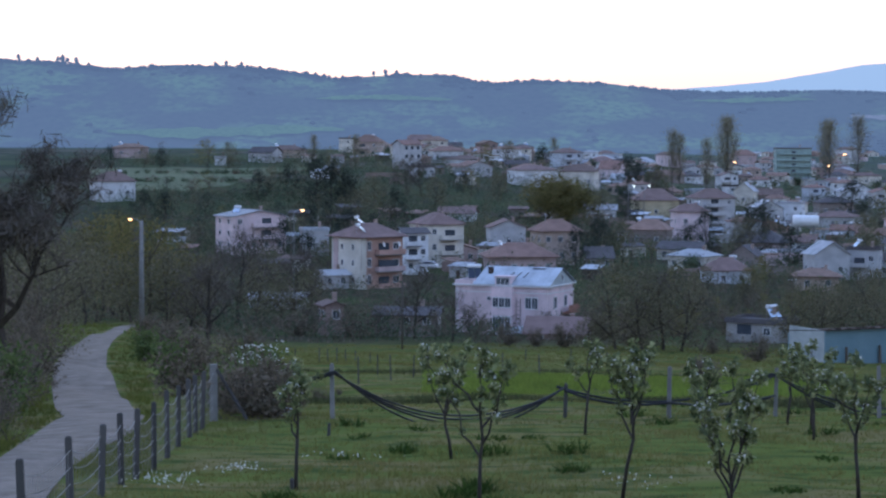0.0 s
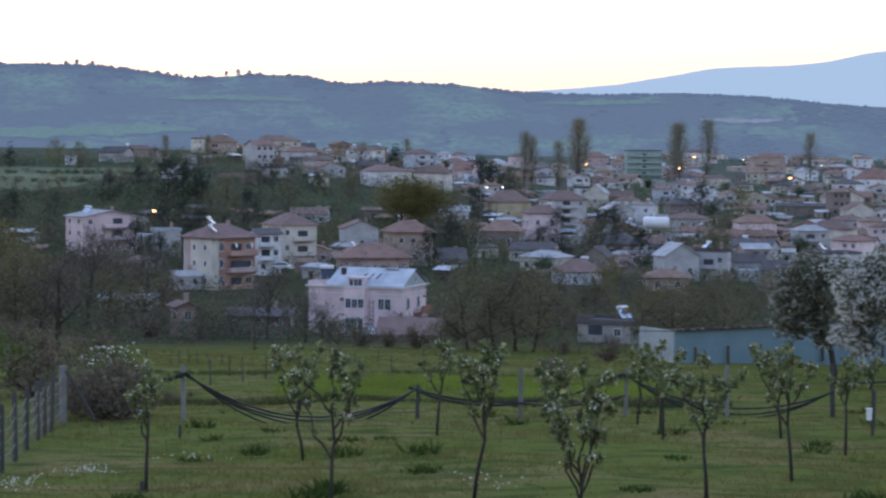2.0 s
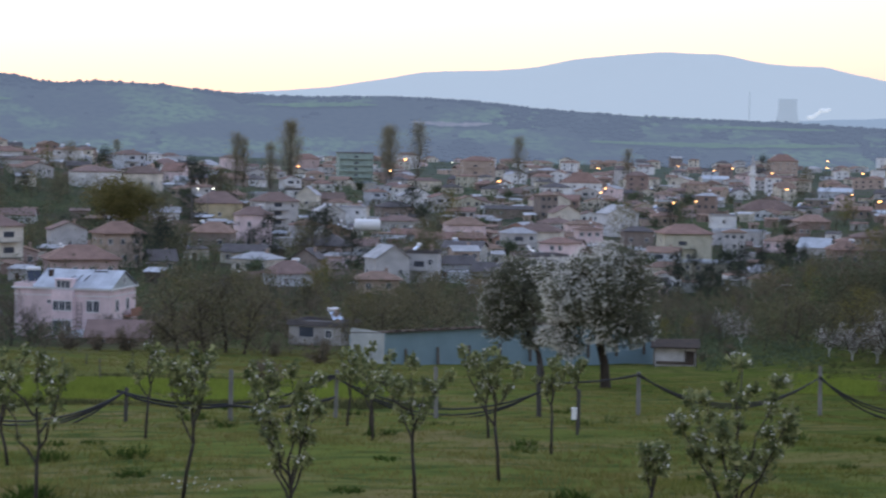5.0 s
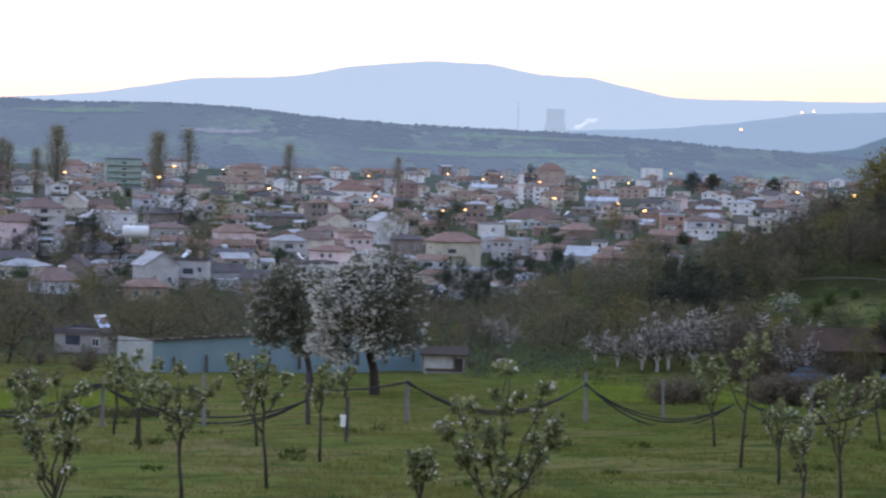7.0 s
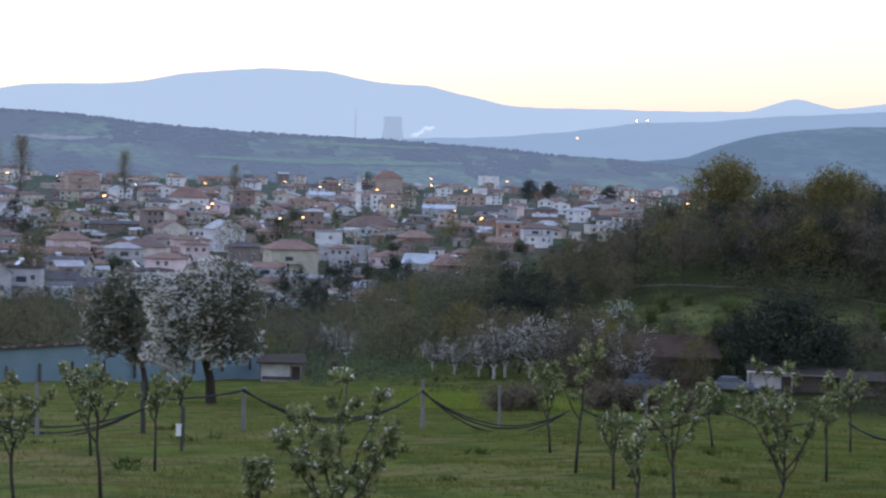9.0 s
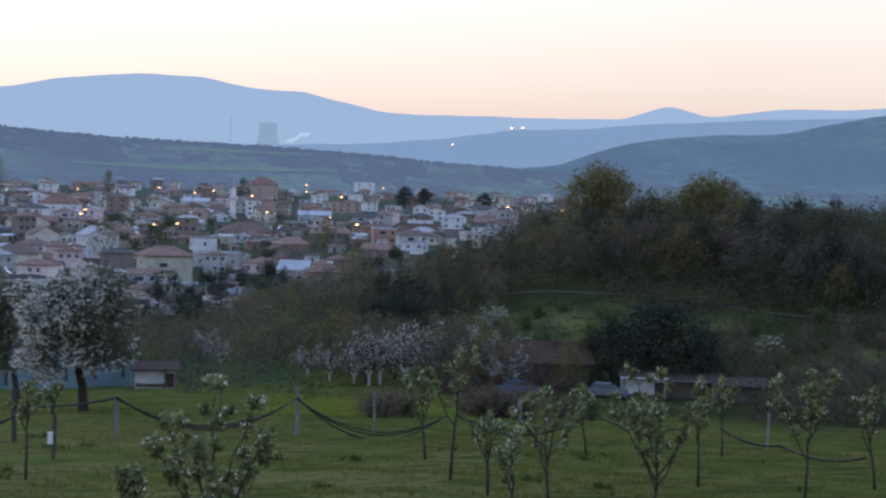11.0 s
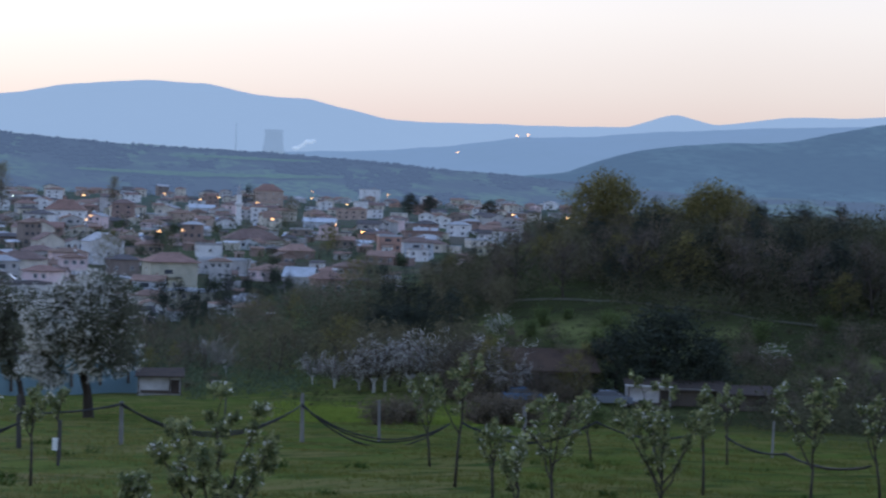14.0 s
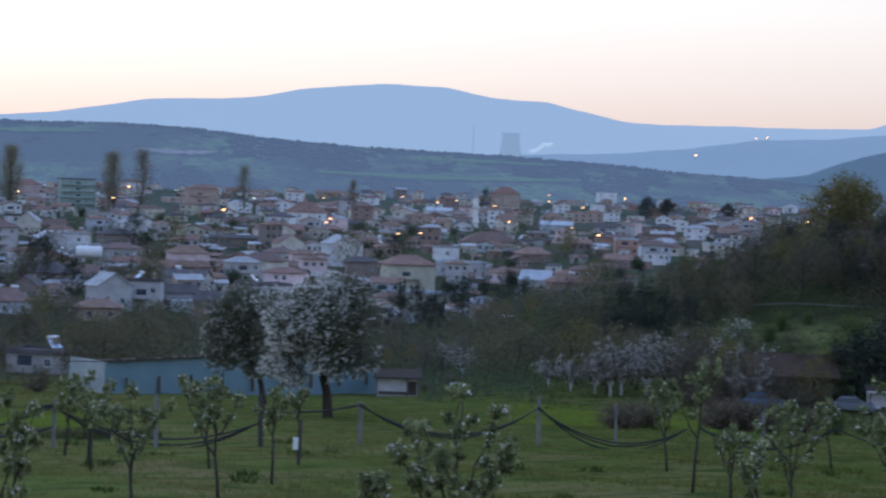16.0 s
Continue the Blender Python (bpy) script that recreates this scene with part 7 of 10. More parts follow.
# street lamps of the village; size enlarges the far ones for their glare
lamp_post(-4.09, 360.0, 7.5, 1.2, 1, up=9.1, size=0.9, base_r=0.12)
lamp_post(7.82, 800.0, 7.5, 1.2, 1, up=8.9, size=1.3, base_r=0.12)
lamp_post(10.35, 850.0, 7.5, 1.2, 1, up=8.3, size=1.3, base_r=0.12)
lamp_post(10.78, 1100.0, 7.5, 1.2, 1, up=9.6, size=1.9, base_r=0.12)
lamp_post(16.12, 780.0, 7.5, 1.2, 1, up=3.1, size=1.3, base_r=0.12)
lamp_post(16.24, 800.0, 7.5, 1.2, 1, up=3.8, size=1.3, base_r=0.12)
lamp_post(16.07, 1350.0, 7.5, 1.2, 1, up=2.7, size=1.9, base_r=0.12)
lamp_post(13.34, 900.0, 7.5, 1.2, 1, up=3.8, size=1.9, base_r=0.12)
lamp_post(18.25, 1500.0, 7.5, 1.2, 1, up=2.6, size=1.9, base_r=0.12)
lamp_post(19.2, 1350.0, 7.5, 1.2, 1, up=2.5, size=1.9, base_r=0.12)
lamp_post(19.72, 1400.0, 7.5, 1.2, 1, up=3.3, size=1.9, base_r=0.12)
lamp_post(18.09, 760.0, 7.5, 1.2, 1, up=1.0, size=1.3, base_r=0.12)
lamp_post(18.71, 780.0, 7.5, 1.2, 1, up=0.3, size=1.3, base_r=0.12)
lamp_post(20.76, 1250.0, 7.5, 1.2, 1, up=3.4, size=1.9, base_r=0.12)
lamp_post(22.25, 1700.0, 7.5, 1.2, 1, up=4.0, size=1.9, base_r=0.12)
lamp_post(22.24, 1500.0, 7.5, 1.2, 1, up=2.4, size=1.9, base_r=0.12)
lamp_post(23.19, 1300.0, 7.5, 1.2, 1, up=3.4, size=1.9, base_r=0.12)
lamp_post(24.33, 1600.0, 7.5, 1.2, 1, up=4.8, size=1.9, base_r=0.12)
lamp_post(22.87, 950.0, 7.5, 1.2, 1, up=-0.8, size=1.9, base_r=0.12)
lamp_post(21.16, 1050.0, 7.5, 1.2, 1, up=-1.2, size=1.9, base_r=0.12)
lamp_post(23.63, 850.0, 7.5, 1.2, 1, up=-0.7, size=1.3, base_r=0.12)
lamp_post(27.75, 1300.0, 7.5, 1.2, 1, up=0.3, size=1.9, base_r=0.12)
lamp_post(29.24, 1250.0, 7.5, 1.2, 1, up=0.4, size=1.9, base_r=0.12)
lamp_post(27.73, 1200.0, 7.5, 1.2, 1, up=2.4, size=1.9, base_r=0.12)
lamp_post(29.28, 1150.0, 7.5, 1.2, 1, up=3.0, size=1.9, base_r=0.12)
lamp_post(23.59, 850.0, 7.5, 1.2, 1, up=-1.0, size=1.3, base_r=0.12)
lamp_post(5.06, 560.0, 7.5, 1.2, 1, "lamp_white", up=6.7, size=0.7, base_r=0.12)
lamp_post(5.49, 560.0, 7.5, 1.2, 1, "lamp_white", up=7.3, size=0.7, base_r=0.12)
lamp_post(12.1, 1500.0, 7.5, 1.2, 1, "lamp_white", up=1.6, size=1.3, base_r=0.12)
lamp_post(14.2, 1400.0, 7.5, 1.2, 1, "lamp_white", up=-0.3, size=1.3, base_r=0.12)
# lone lamps on the far foothills, bulbs metres wide to hold their glare
for az, d, z in ((26.24, 3945, 55.5), (27.85, 4030, 92.0), (28.15, 4030, 94.0)):
    ob = thing("street_lamp", pose(d * math.sin(radians(az)), d * math.cos(radians(az)), z, 0, 0, -az), "far sodium lamp on the foothills", "street lamp", "street lamps")
    part("pole", Geo().tube([(0, 0, -6), (0, 0, 2.6)], 0.3, 6), M["steel"], ob)
    part("bulb", Geo().box(0, -0.5, 3.4, 3.4, 1.4, 1.5, taper=0.8), M["lamp_orange"], ob, "glowing lamp glass")
M["earth"] = mat("trodden_earth", (0.085, 0.08, 0.052), 0.95, (0.055, 0.054, 0.034), 0.4, 4, 0.3)
ground_strip("footpath", ((25.72, 293.1, 25.73, 291.6), (27.89, 266.2, 27.89, 265.3), (30.22, 258.3, 30.22, 257.6), (31.92, 255.8, 31.93, 255.2), (33.78, 253.9, 33.78, 252.9), (34.71, 250.8, 34.71, 250.1), (36.4, 249.3, 36.4, 248.4), (38.68, 249.7, 38.68, 249.0), (41.19, 251.2, 41.19, 250.2), ), M["earth"], "narrow trodden path across the hillside", "path", 0.06)
M["pasture"] = mat("pasture", (0.115, 0.14, 0.07), 0.95, (0.085, 0.105, 0.05), 0.05, 0.6, 0.2)
ground_strip("pasture", ((-8.45, 657.3, -7.0, 657.3), (-9.13, 675.0, -5.93, 673.8), (-9.73, 699.8, -5.32, 702.3), (-9.73, 732.1, -4.09, 739.9), (-9.57, 760.4, -3.47, 766.5), ), M["pasture"], "pale green pasture strip on the far slope", "field", 0.1)


def roadside_wire():
    """Strands and thin uprights of wire netting from post to post, ending at the braced corner post."""
    az, d, h = CORNER
    p = spot(az, d)
    ob = thing("fence", pose(p.x, p.y, p.z), "stout corner post with brace and sagging wire netting", "fence")
    part("corner_post", Geo().box(0, 0, h / 2 - 0.2, 0.3, 0.3, h + 0.4, 10, 0.92), M["concrete"], ob, "grey concrete corner post")
    part("brace", Geo().tube([(0.1, -0.05, h * 0.93), (1.35, -0.5, 0.15)], 0.075, 6), M["post_wood"], ob, "leaning wooden brace")
    feet = [(spot(a, e), t) for a, e, t in FENCE] + [(p, h)]
    for k, u in enumerate((0.25, 0.45, 0.65, 0.85)):
        line = []
        for (a, ta), (b, tb) in zip(feet, feet[1:]):
            for i in range(4):
                f = i / 4
                q = a.lerp(b, f) + Vector((0, 0, u * (ta + (tb - ta) * f) - 0.1 * math.sin(math.pi * f) * (1 + 0.4 * k)))
                line.append(q - p)
        line.append(feet[-1][0] + Vector((0, 0, u * h)) - p)
        part("wire", Geo().tube(line, 0.014, 3, cap=False), M["wire"], ob)
    g = Geo()
    for (a, ta), (b, tb) in zip(feet, feet[1:]):
        n = max(3, int((a - b).length / 0.35))
        for i in range(1, n):
            q = a.lerp(b, i / n) - p
            g.tube([q + Vector((0, 0, 0.08)), q + Vector((0, 0, 0.8 * ta))], 0.006, 3, cap=False)
    mesh = part("netting", g, M["wire"], ob)
    mesh["kind"] = "stuff"


roadside_wire()


def litter(az, d, up=0.0):
    """A heap of pale rubbish bags at the foot of the hedge."""
    rng = np.random.default_rng(5)
    p = spot(az, d)
    ob = thing("rubbish_heap", pose(p.x, p.y, p.z + up), "small heap of pale plastic bags in the grass", "rubbish")
    for k in range(5):
        g = Geo()
        c = Vector((rng.uniform(-0.5, 0.5), rng.uniform(-0.3, 0.3), 0.14))
        r = rng.uniform(0.16, 0.3)
        g.tube([c + Vector((0, 0, z * r)) for z in (-0.8, -0.3, 0.4, 0.9)], [r * 0.6, r, r * 0.8, r * 0.15], 7)
        part("bag", g, M["bin_bag"], ob, smooth=True)
    return ob


litter(-4.55, 83)


def notice_box(az, d, h):
    p = spot(az, d)
    ob = thing("meter_box", pose(p.x, p.y, p.z, 0, 0, -az), "small white box fixed to a wooden stake", "box")
    part("stake", Geo().box(0.16, 0, h / 2, 0.14, 0.14, h + 0.3), M["post_wood"], ob)
    b = part("box", Geo().box(0, -0.12, h * 0.42, 0.22, 0.14, 0.42), M["plastic_white"], ob, "white plastic box")
    part("cap", Geo().box(0, -0.12, h * 0.42 + 0.23, 0.27, 0.18, 0.05), M["plastic_white"], b)


notice_box(15.68, 82.5, 1.4)


# ---------------------------------------------------------------- patterns of trees, each set out by its first planting
oak = tree_proto("oak_tree", 11, 10, 0.26, 0.95, "spreading oak with golden young leaves", "tree", "leaf_gold", 0.19, 8, 0.3, levels=3, forks=4, bare=0.2, twigs=1, lumps=26, width=1.15, low=0.42)
great = tree_proto("walnut_tree", 41, 16, 0.5, 0.85, "tall bare spreading tree beside the road", "tree", "leaf_dull", 0.06, 1, 0.25, levels=4, forks=5, bare=0.14, up=0.55, thin=0.028, twigs=8, twig_size=0.45)
bare = tree_proto("bare_tree", 12, 9, 0.2, 0.85, "bare branching tree with first buds", "tree", "leaf_dull", 0.08, 2, 0.3, levels=2, forks=6, bare=0.15, thin=0.016, twigs=9, twig_size=0.5)
dull = tree_proto("budding_tree", 13, 8, 0.14, 0.95, "round twiggy tree with dull olive buds", "tree", "leaf_dull", 0.165, 3, 0.28, levels=2, forks=4, bare=0.08, up=0.55, twigs=1, twig_size=0.3, lumps=13, width=0.95, low=0.16)
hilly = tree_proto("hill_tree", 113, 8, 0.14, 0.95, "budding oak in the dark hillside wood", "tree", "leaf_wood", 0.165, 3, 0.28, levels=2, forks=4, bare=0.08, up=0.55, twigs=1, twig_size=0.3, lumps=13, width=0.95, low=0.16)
gold = tree_proto("willow_tree", 14, 9, 0.17, 0.9, "round willow with yellow-green young leaves", "tree", "leaf_gold", 0.165, 3, 0.28, levels=2, forks=4, bare=0.1, up=0.6, lumps=13, width=0.85, low=0.2)
dark = tree_proto("evergreen_tree", 15, 8, 0.18, 0.7, "dense dark green tree among houses", "tree", "leaf_dark", 0.14, 5, 0.18, levels=1, forks=5, bare=0.04, up=0.5, lumps=14, width=0.85, low=0.12)
pine = tree_proto("pine_tree", 16, 7, 0.2, 0.8, "broad dark conifer with a ragged spreading crown", "tree", "leaf_dark", 0.15, 6, 0.25, levels=1, forks=6, bare=0.35, up=0.35, lumps=22, width=1.05, low=0.16)
scrub = tree_proto("thicket_tree", 17, 4.5, 0.07, 0.9, "small scrubby tree with brown buds", "tree", "leaf_bramble", 0.1, 2, 0.2, levels=2, forks=4, bare=0.02, up=0.7, twigs=2, twig_size=0.3, lumps=9, width=1.0, low=0.05)
limed = plum_proto(18, "low plum tree in blossom with whitewashed forked trunk")
bloom = blossom_tree("pear_tree", 19, "large old pear tree covered in white blossom", 10.8, 3.3, -0.55, (-0.85, 0, 6.9), (4.3, 4.0, 3.5), ((-3.6, -0.8, 3.8, 1.2), (2.9, 0.2, 4.2, 1.0), (-2.4, -1.5, 3.2, 0.9), (1.8, -1.5, 3.9, 1.0), (-0.6, -2.4, 4.2, 1.2)), 84, 250, 3900, 0.40, 0.047)
green = blossom_tree("wild_pear_tree", 20, "leafy wild pear with scattered cream blossom", 10.0, 3.6, -1.0, (-2.5, 0.3, 6.6), (2.7, 2.8, 3.3), ((-3.6, 0, 4.0, 0.9), (-0.7, -0.6, 3.3, 0.8)), 46, 300, 720, 0.12, 0.038, 0.26)
poplar = poplar_proto(23, 16, "tall narrow poplar with golden young leaves")
garden = bush_proto(35, 2.4, "dark garden shrub between houses", "leaf_garden", "garden_shrub")
bush_brown = bush_proto(31, 2.0, "tangled brown bramble bush", "leaf_bramble")
bush_green = bush_proto(32, 2.0, "low green bush with young leaves", "leaf")
bush_bloom = bush_proto(33, 2.2, "shrub with pale blossom", "leaf", "blossom_shrub", 4)
plant(garden, 12.0, 560, 1.2)
for az, d, size in SHRUBS:
    plant_far(garden, az, d, size)
plant(bloom, 16.5, 146, 1.0, -16)
plant(green, 14.75, 171, 1.0, -14)


# ---------------------------------------------------------------- planting: pattern, degrees, metres, size
plant(great, -11.9, 113.0, 1.03)
plant(pine, 24.35, 262.0, 0.72)
plant(pine, 24.95, 258.0, 0.75)
plant(dark, 24.7, 254.0, 0.7)
plant(pine, 25.45, 256.0, 0.55)
plant(bare, 28.0, 268.0, 1.0)
plant(bare, 29.3, 262.0, 0.8)
plant(bare, 31.4, 262.0, 0.95)
plant(gold, 32.6, 262.0, 0.9)
plant(bare, 34.1, 258.0, 1.0)
plant(bare, 36.0, 256.0, 0.95)
plant(gold, 36.9, 254.0, 0.6)
plant(bare, 37.6, 256.0, 1.05)
plant(bare, 39.3, 258.0, 1.0)
plant(bare, 40.6, 257.0, 0.95)
plant(gold, -9.35, 262.0, 1.5)
plant(gold, -8.75, 272.0, 1.45)
plant(dull, -10.0, 240.0, 1.4)
plant(dull, -8.5, 258.0, 1.15)
plant(dull, -10.5, 216.0, 1.3)
plant(dull, -11.2, 172.0, 1.15)
plant(dull, -12.2, 152.0, 1.15)
plant(dull, -7.6, 262.0, 1.2)
plant(dull, -6.9, 268.0, 1.25)
plant(scrub, -12.47, 83.4, 0.79)
plant(scrub, 28.15, 204.0, 1.05)
plant(scrub, 28.55, 205.0, 0.8)
plant(gold, 29.75, 204.0, 0.55)
plant(scrub, 27.8, 203.0, 1.1)
plant(limed, 27.95, 203.0, 1.0)
plant(limed, 24.2, 214.0, 1.2)
plant(scrub, -11.57, 98.1, 0.76)
plant(scrub, -11.12, 118.5, 0.92)
plant(scrub, -12.31, 118.0, 1.18)
plant(scrub, -10.59, 146.5, 1.05)
plant(scrub, -11.56, 144.9, 1.37)
plant(dull, -9.75, 227.0, 1.03)
plant(dull, -10.58, 202.0, 1.05)
plant(gold, -8.92, 286.0, 1.57)
plant(gold, -7.93, 273.0, 1.52)
plant(dull, -9.45, 249.0, 1.25)
plant(dull, -11.4, 190.0, 1.01)
plant(dull, -12.6, 177.0, 1.17)
plant(dull, -7.01, 290.0, 1.32)
plant(bare, -6.4, 265.0, 0.96)
plant(bare, -5.63, 315.0, 1.65)
plant(dull, -4.86, 322.0, 1.47)
plant(bare, -4.09, 330.0, 1.39)
plant(dull, -3.7, 312.0, 1.16)
plant(dull, -6.78, 285.0, 1.06)
plant(dull, -7.47, 271.0, 0.87)
plant(dull, -5.17, 304.0, 1.08)
plant(dull, -4.48, 316.0, 0.86)
plant(scrub, -12.48, 142.4, 0.97)
plant(bush_green, -12.05, 140.4, 1.32)
plant(scrub, -11.4, 161.0, 0.76)
plant(scrub, -11.62, 141.2, 0.78)
plant(scrub, -11.76, 167.0, 0.77)
plant(scrub, -11.24, 148.5, 0.91)
plant(bush_green, -12.79, 132.7, 1.27)
plant(scrub, -11.51, 127.9, 0.71)
plant(scrub, -11.62, 125.3, 0.81)
plant(scrub, -12.14, 134.0, 0.73)
plant(bush_brown, -11.23, 125.3, 1.2)
plant(scrub, -12.01, 162.0, 0.88)
plant(scrub, -11.78, 158.0, 1.04)
plant(scrub, -11.88, 141.7, 0.83)
plant(scrub, -11.29, 134.2, 0.9)
plant(scrub, -11.13, 134.2, 0.84)
plant(bush_green, -12.82, 87.0, 1.14)
plant(bush_green, -12.19, 107.2, 1.19)
plant(scrub, -13.15, 89.4, 0.63)
plant(scrub, -13.22, 75.0, 0.51)
plant(scrub, -13.32, 91.4, 0.61)
plant(bush_brown, -13.28, 85.3, 1.01)
plant(scrub, -12.4, 86.0, 0.49)
plant(bush_brown, -11.72, 95.2, 0.96)
plant(scrub, -12.49, 68.7, 0.34)
plant(scrub, -12.93, 82.0, 0.42)
plant(scrub, -11.79, 71.1, 0.38)
plant(bush_green, -11.93, 91.1, 1.26)
plant(bush_green, -13.2, 68.0, 0.76)
plant(scrub, -12.32, 80.2, 0.44)
plant(scrub, -12.93, 95.4, 0.4)
plant(bush_brown, -12.68, 85.6, 1.01)
plant(bush_brown, -8.08, 182.0, 0.98)
plant(bush_brown, -7.63, 175.0, 1.07)
plant(bush_brown, -7.17, 154.0, 1.25)
plant(bush_brown, -6.71, 151.0, 1.22)
plant(bush_green, -7.48, 123.2, 1.17)
plant(bush_brown, -7.02, 112.3, 1.21)
plant(scrub, -6.1, 154.0, 0.65)
plant(bush_brown, -5.48, 164.0, 1.33)
plant(bush_brown, -5.79, 86.0, 0.95)
plant(bush_green, -5.35, 90.0, 1.0)
plant(bush_green, -6.1, 92.0, 0.9)
plant(bush_brown, -5.17, 83.0, 1.1)
plant(bush_brown, -4.71, 81.8, 0.95)
plant(bare, -6.4, 214.0, 1.09)
plant(bush_brown, -4.4, 83.7, 0.63)
plant(bush_green, -8.16, 147.8, 1.0)
plant(bush_bloom, -5.02, 120.6, 1.04)
plant(bush_brown, -3.39, 101.6, 0.3)
plant(bush_brown, -2.85, 109.2, 0.15)
plant(scrub, -2.69, 279.0, 1.01)
plant(scrub, -2.23, 279.0, 1.18)
plant(scrub, -1.61, 287.0, 1.18)
plant(bare, -0.75, 281.0, 1.1)
plant(scrub, -1.3, 283.0, 1.03)
plant(scrub, -0.21, 274.0, 1.03)
plant(bare, 0.26, 269.0, 0.77)
plant(bare, 0.72, 267.0, 0.53)
plant(scrub, 1.19, 250.0, 0.6)
plant(bush_brown, 1.81, 249.0, 1.09)
plant(bush_brown, 2.59, 249.0, 0.98)
plant(bush_brown, 3.36, 244.0, 1.19)
plant(scrub, 3.98, 241.0, 0.82)
plant(scrub, -3.47, 283.0, 0.9)
plant(scrub, -3.0, 282.0, 0.65)
plant(dull, 4.76, 235.0, 1.31)
plant(dull, 5.5, 232.0, 1.2)
plant(bare, 6.05, 236.0, 1.05)
plant(dull, 6.53, 233.0, 1.24)
plant(scrub, 7.07, 234.0, 1.18)
plant(scrub, 7.83, 222.0, 0.61)
plant(bush_brown, 7.37, 223.0, 0.78)
plant(dull, 9.65, 237.0, 0.99)
plant(dull, 10.26, 236.0, 0.99)
plant(dull, 11.01, 240.0, 0.92)
plant(dull, 11.76, 240.0, 0.96)
plant(bush_brown, 8.59, 204.0, 1.1)
plant(bush_brown, 7.15, 136.6, 0.78)
plant(bush_brown, 7.1, 143.5, 0.67)
plant(gold, -6.46, 760.0, 1.22)
plant(dull, -5.85, 760.0, 1.25)
plant(scrub, -6.77, 640.0, 1.31)
plant(scrub, -6.31, 660.0, 1.11)
plant(dull, -8.14, 760.0, 0.93)
plant(dark, -7.68, 760.0, 0.93)
plant(dark, -9.05, 760.0, 1.01)
plant(dark, -8.15, 560.0, 1.07)
plant(dark, -7.61, 560.0, 1.04)
plant(dark, -5.04, 620.0, 1.2)
plant(dull, -4.7, 640.0, 1.18)
plant(dark, -4.24, 640.0, 1.23)
plant(dark, -3.47, 600.0, 1.89)
plant(dark, -3.01, 600.0, 1.81)
plant(dark, -2.62, 600.0, 1.4)
plant(dull, -2.23, 560.0, 1.21)
plant(dull, -1.92, 600.0, 1.17)
plant(poplar, -3.55, 760.0, 0.7)
plant(poplar, -2.39, 760.0, 0.71)
plant(bare, -1.0, 640.0, 1.29)
plant(bare, -0.61, 640.0, 1.39)
plant(dull, -0.22, 600.0, 1.23)
plant(dark, -1.3, 560.0, 1.21)
plant(dark, -3.16, 540.0, 1.04)
plant(dark, -3.62, 520.0, 1.04)
plant(dark, -2.62, 500.0, 1.17)
plant(gold, 1.17, 820.0, 1.02)
plant(dull, 1.79, 850.0, 1.39)
plant(dark, 2.71, 850.0, 1.43)
plant(poplar, 3.02, 900.0, 0.79)
plant(dull, 1.48, 640.0, 1.22)
plant(oak, 2.95, 560.0, 1.43)
plant(oak, 3.49, 560.0, 1.34)
plant(dull, 4.11, 560.0, 1.65)
plant(dark, 5.03, 800.0, 1.77)
plant(dark, 5.33, 780.0, 1.72)
plant(dull, 5.8, 760.0, 1.69)
plant(poplar, 6.25, 900.0, 1.43)
plant(poplar, 7.17, 880.0, 1.33)
plant(poplar, 7.73, 1000.0, 1.93)
plant(poplar, 10.46, 1100.0, 1.95)
plant(dark, 4.27, 480.0, 1.31)
plant(dull, 4.89, 480.0, 1.29)
plant(dark, 3.66, 460.0, 1.21)
plant(dull, 0.87, 500.0, 0.8)
plant(dark, -1.92, 520.0, 0.73)
plant(dark, 6.65, 520.0, 1.04)
plant(bare, 5.87, 760.0, 1.29)
plant(dark, 8.7, 560.0, 1.8)
plant(dark, 8.4, 540.0, 1.68)
plant(dull, 8.1, 520.0, 1.45)
plant(dark, 9.47, 500.0, 1.32)
plant(dark, 11.1, 720.0, 2.0)
plant(gold, 8.73, 430.0, 0.83)
plant(gold, 8.43, 400.0, 0.76)
plant(dull, 9.34, 380.0, 0.34)
plant(dull, 11.42, 480.0, 1.48)
plant(dark, 0.55, 660.0, 0.92)
plant(dark, 5.03, 640.0, 1.22)
plant(dark, -4.32, 470.0, 1.23)
plant(dark, -3.7, 450.0, 0.95)
plant(poplar, 6.45, 900.0, 1.35)
plant(poplar, 7.71, 1050.0, 1.92)
plant(poplar, 10.36, 1150.0, 1.95)
plant(poplar, 11.21, 1150.0, 2.08)
plant(poplar, 13.97, 1200.0, 1.66)
plant(poplar, 16.95, 1300.0, 1.3)
plant(gold, 22.94, 800.0, 1.22)
plant(gold, 22.79, 790.0, 1.13)
plant(dark, 18.34, 560.0, 1.12)
plant(dark, 18.81, 550.0, 1.16)
plant(dark, 19.59, 540.0, 1.34)
plant(dark, 20.06, 540.0, 1.43)
plant(dark, 20.68, 520.0, 1.35)
plant(dark, 21.3, 500.0, 1.46)
plant(dark, 18.36, 490.0, 1.25)
plant(dark, 19.29, 480.0, 1.27)
plant(dark, 20.07, 470.0, 1.1)
plant(dull, 20.85, 450.0, 0.93)
plant(dark, 21.77, 470.0, 1.0)
plant(dark, 18.99, 450.0, 0.99)
plant(dull, 18.38, 420.0, 0.72)
plant(dull, 17.6, 420.0, 0.94)
plant(dull, 19.78, 400.0, 0.77)
plant(dull, 20.56, 380.0, 0.63)
plant(gold, 23.59, 560.0, 1.24)
plant(dull, 23.9, 540.0, 1.43)
plant(dark, 24.36, 500.0, 1.04)
plant(dark, 18.15, 760.0, 1.16)
plant(dull, 18.46, 760.0, 1.12)
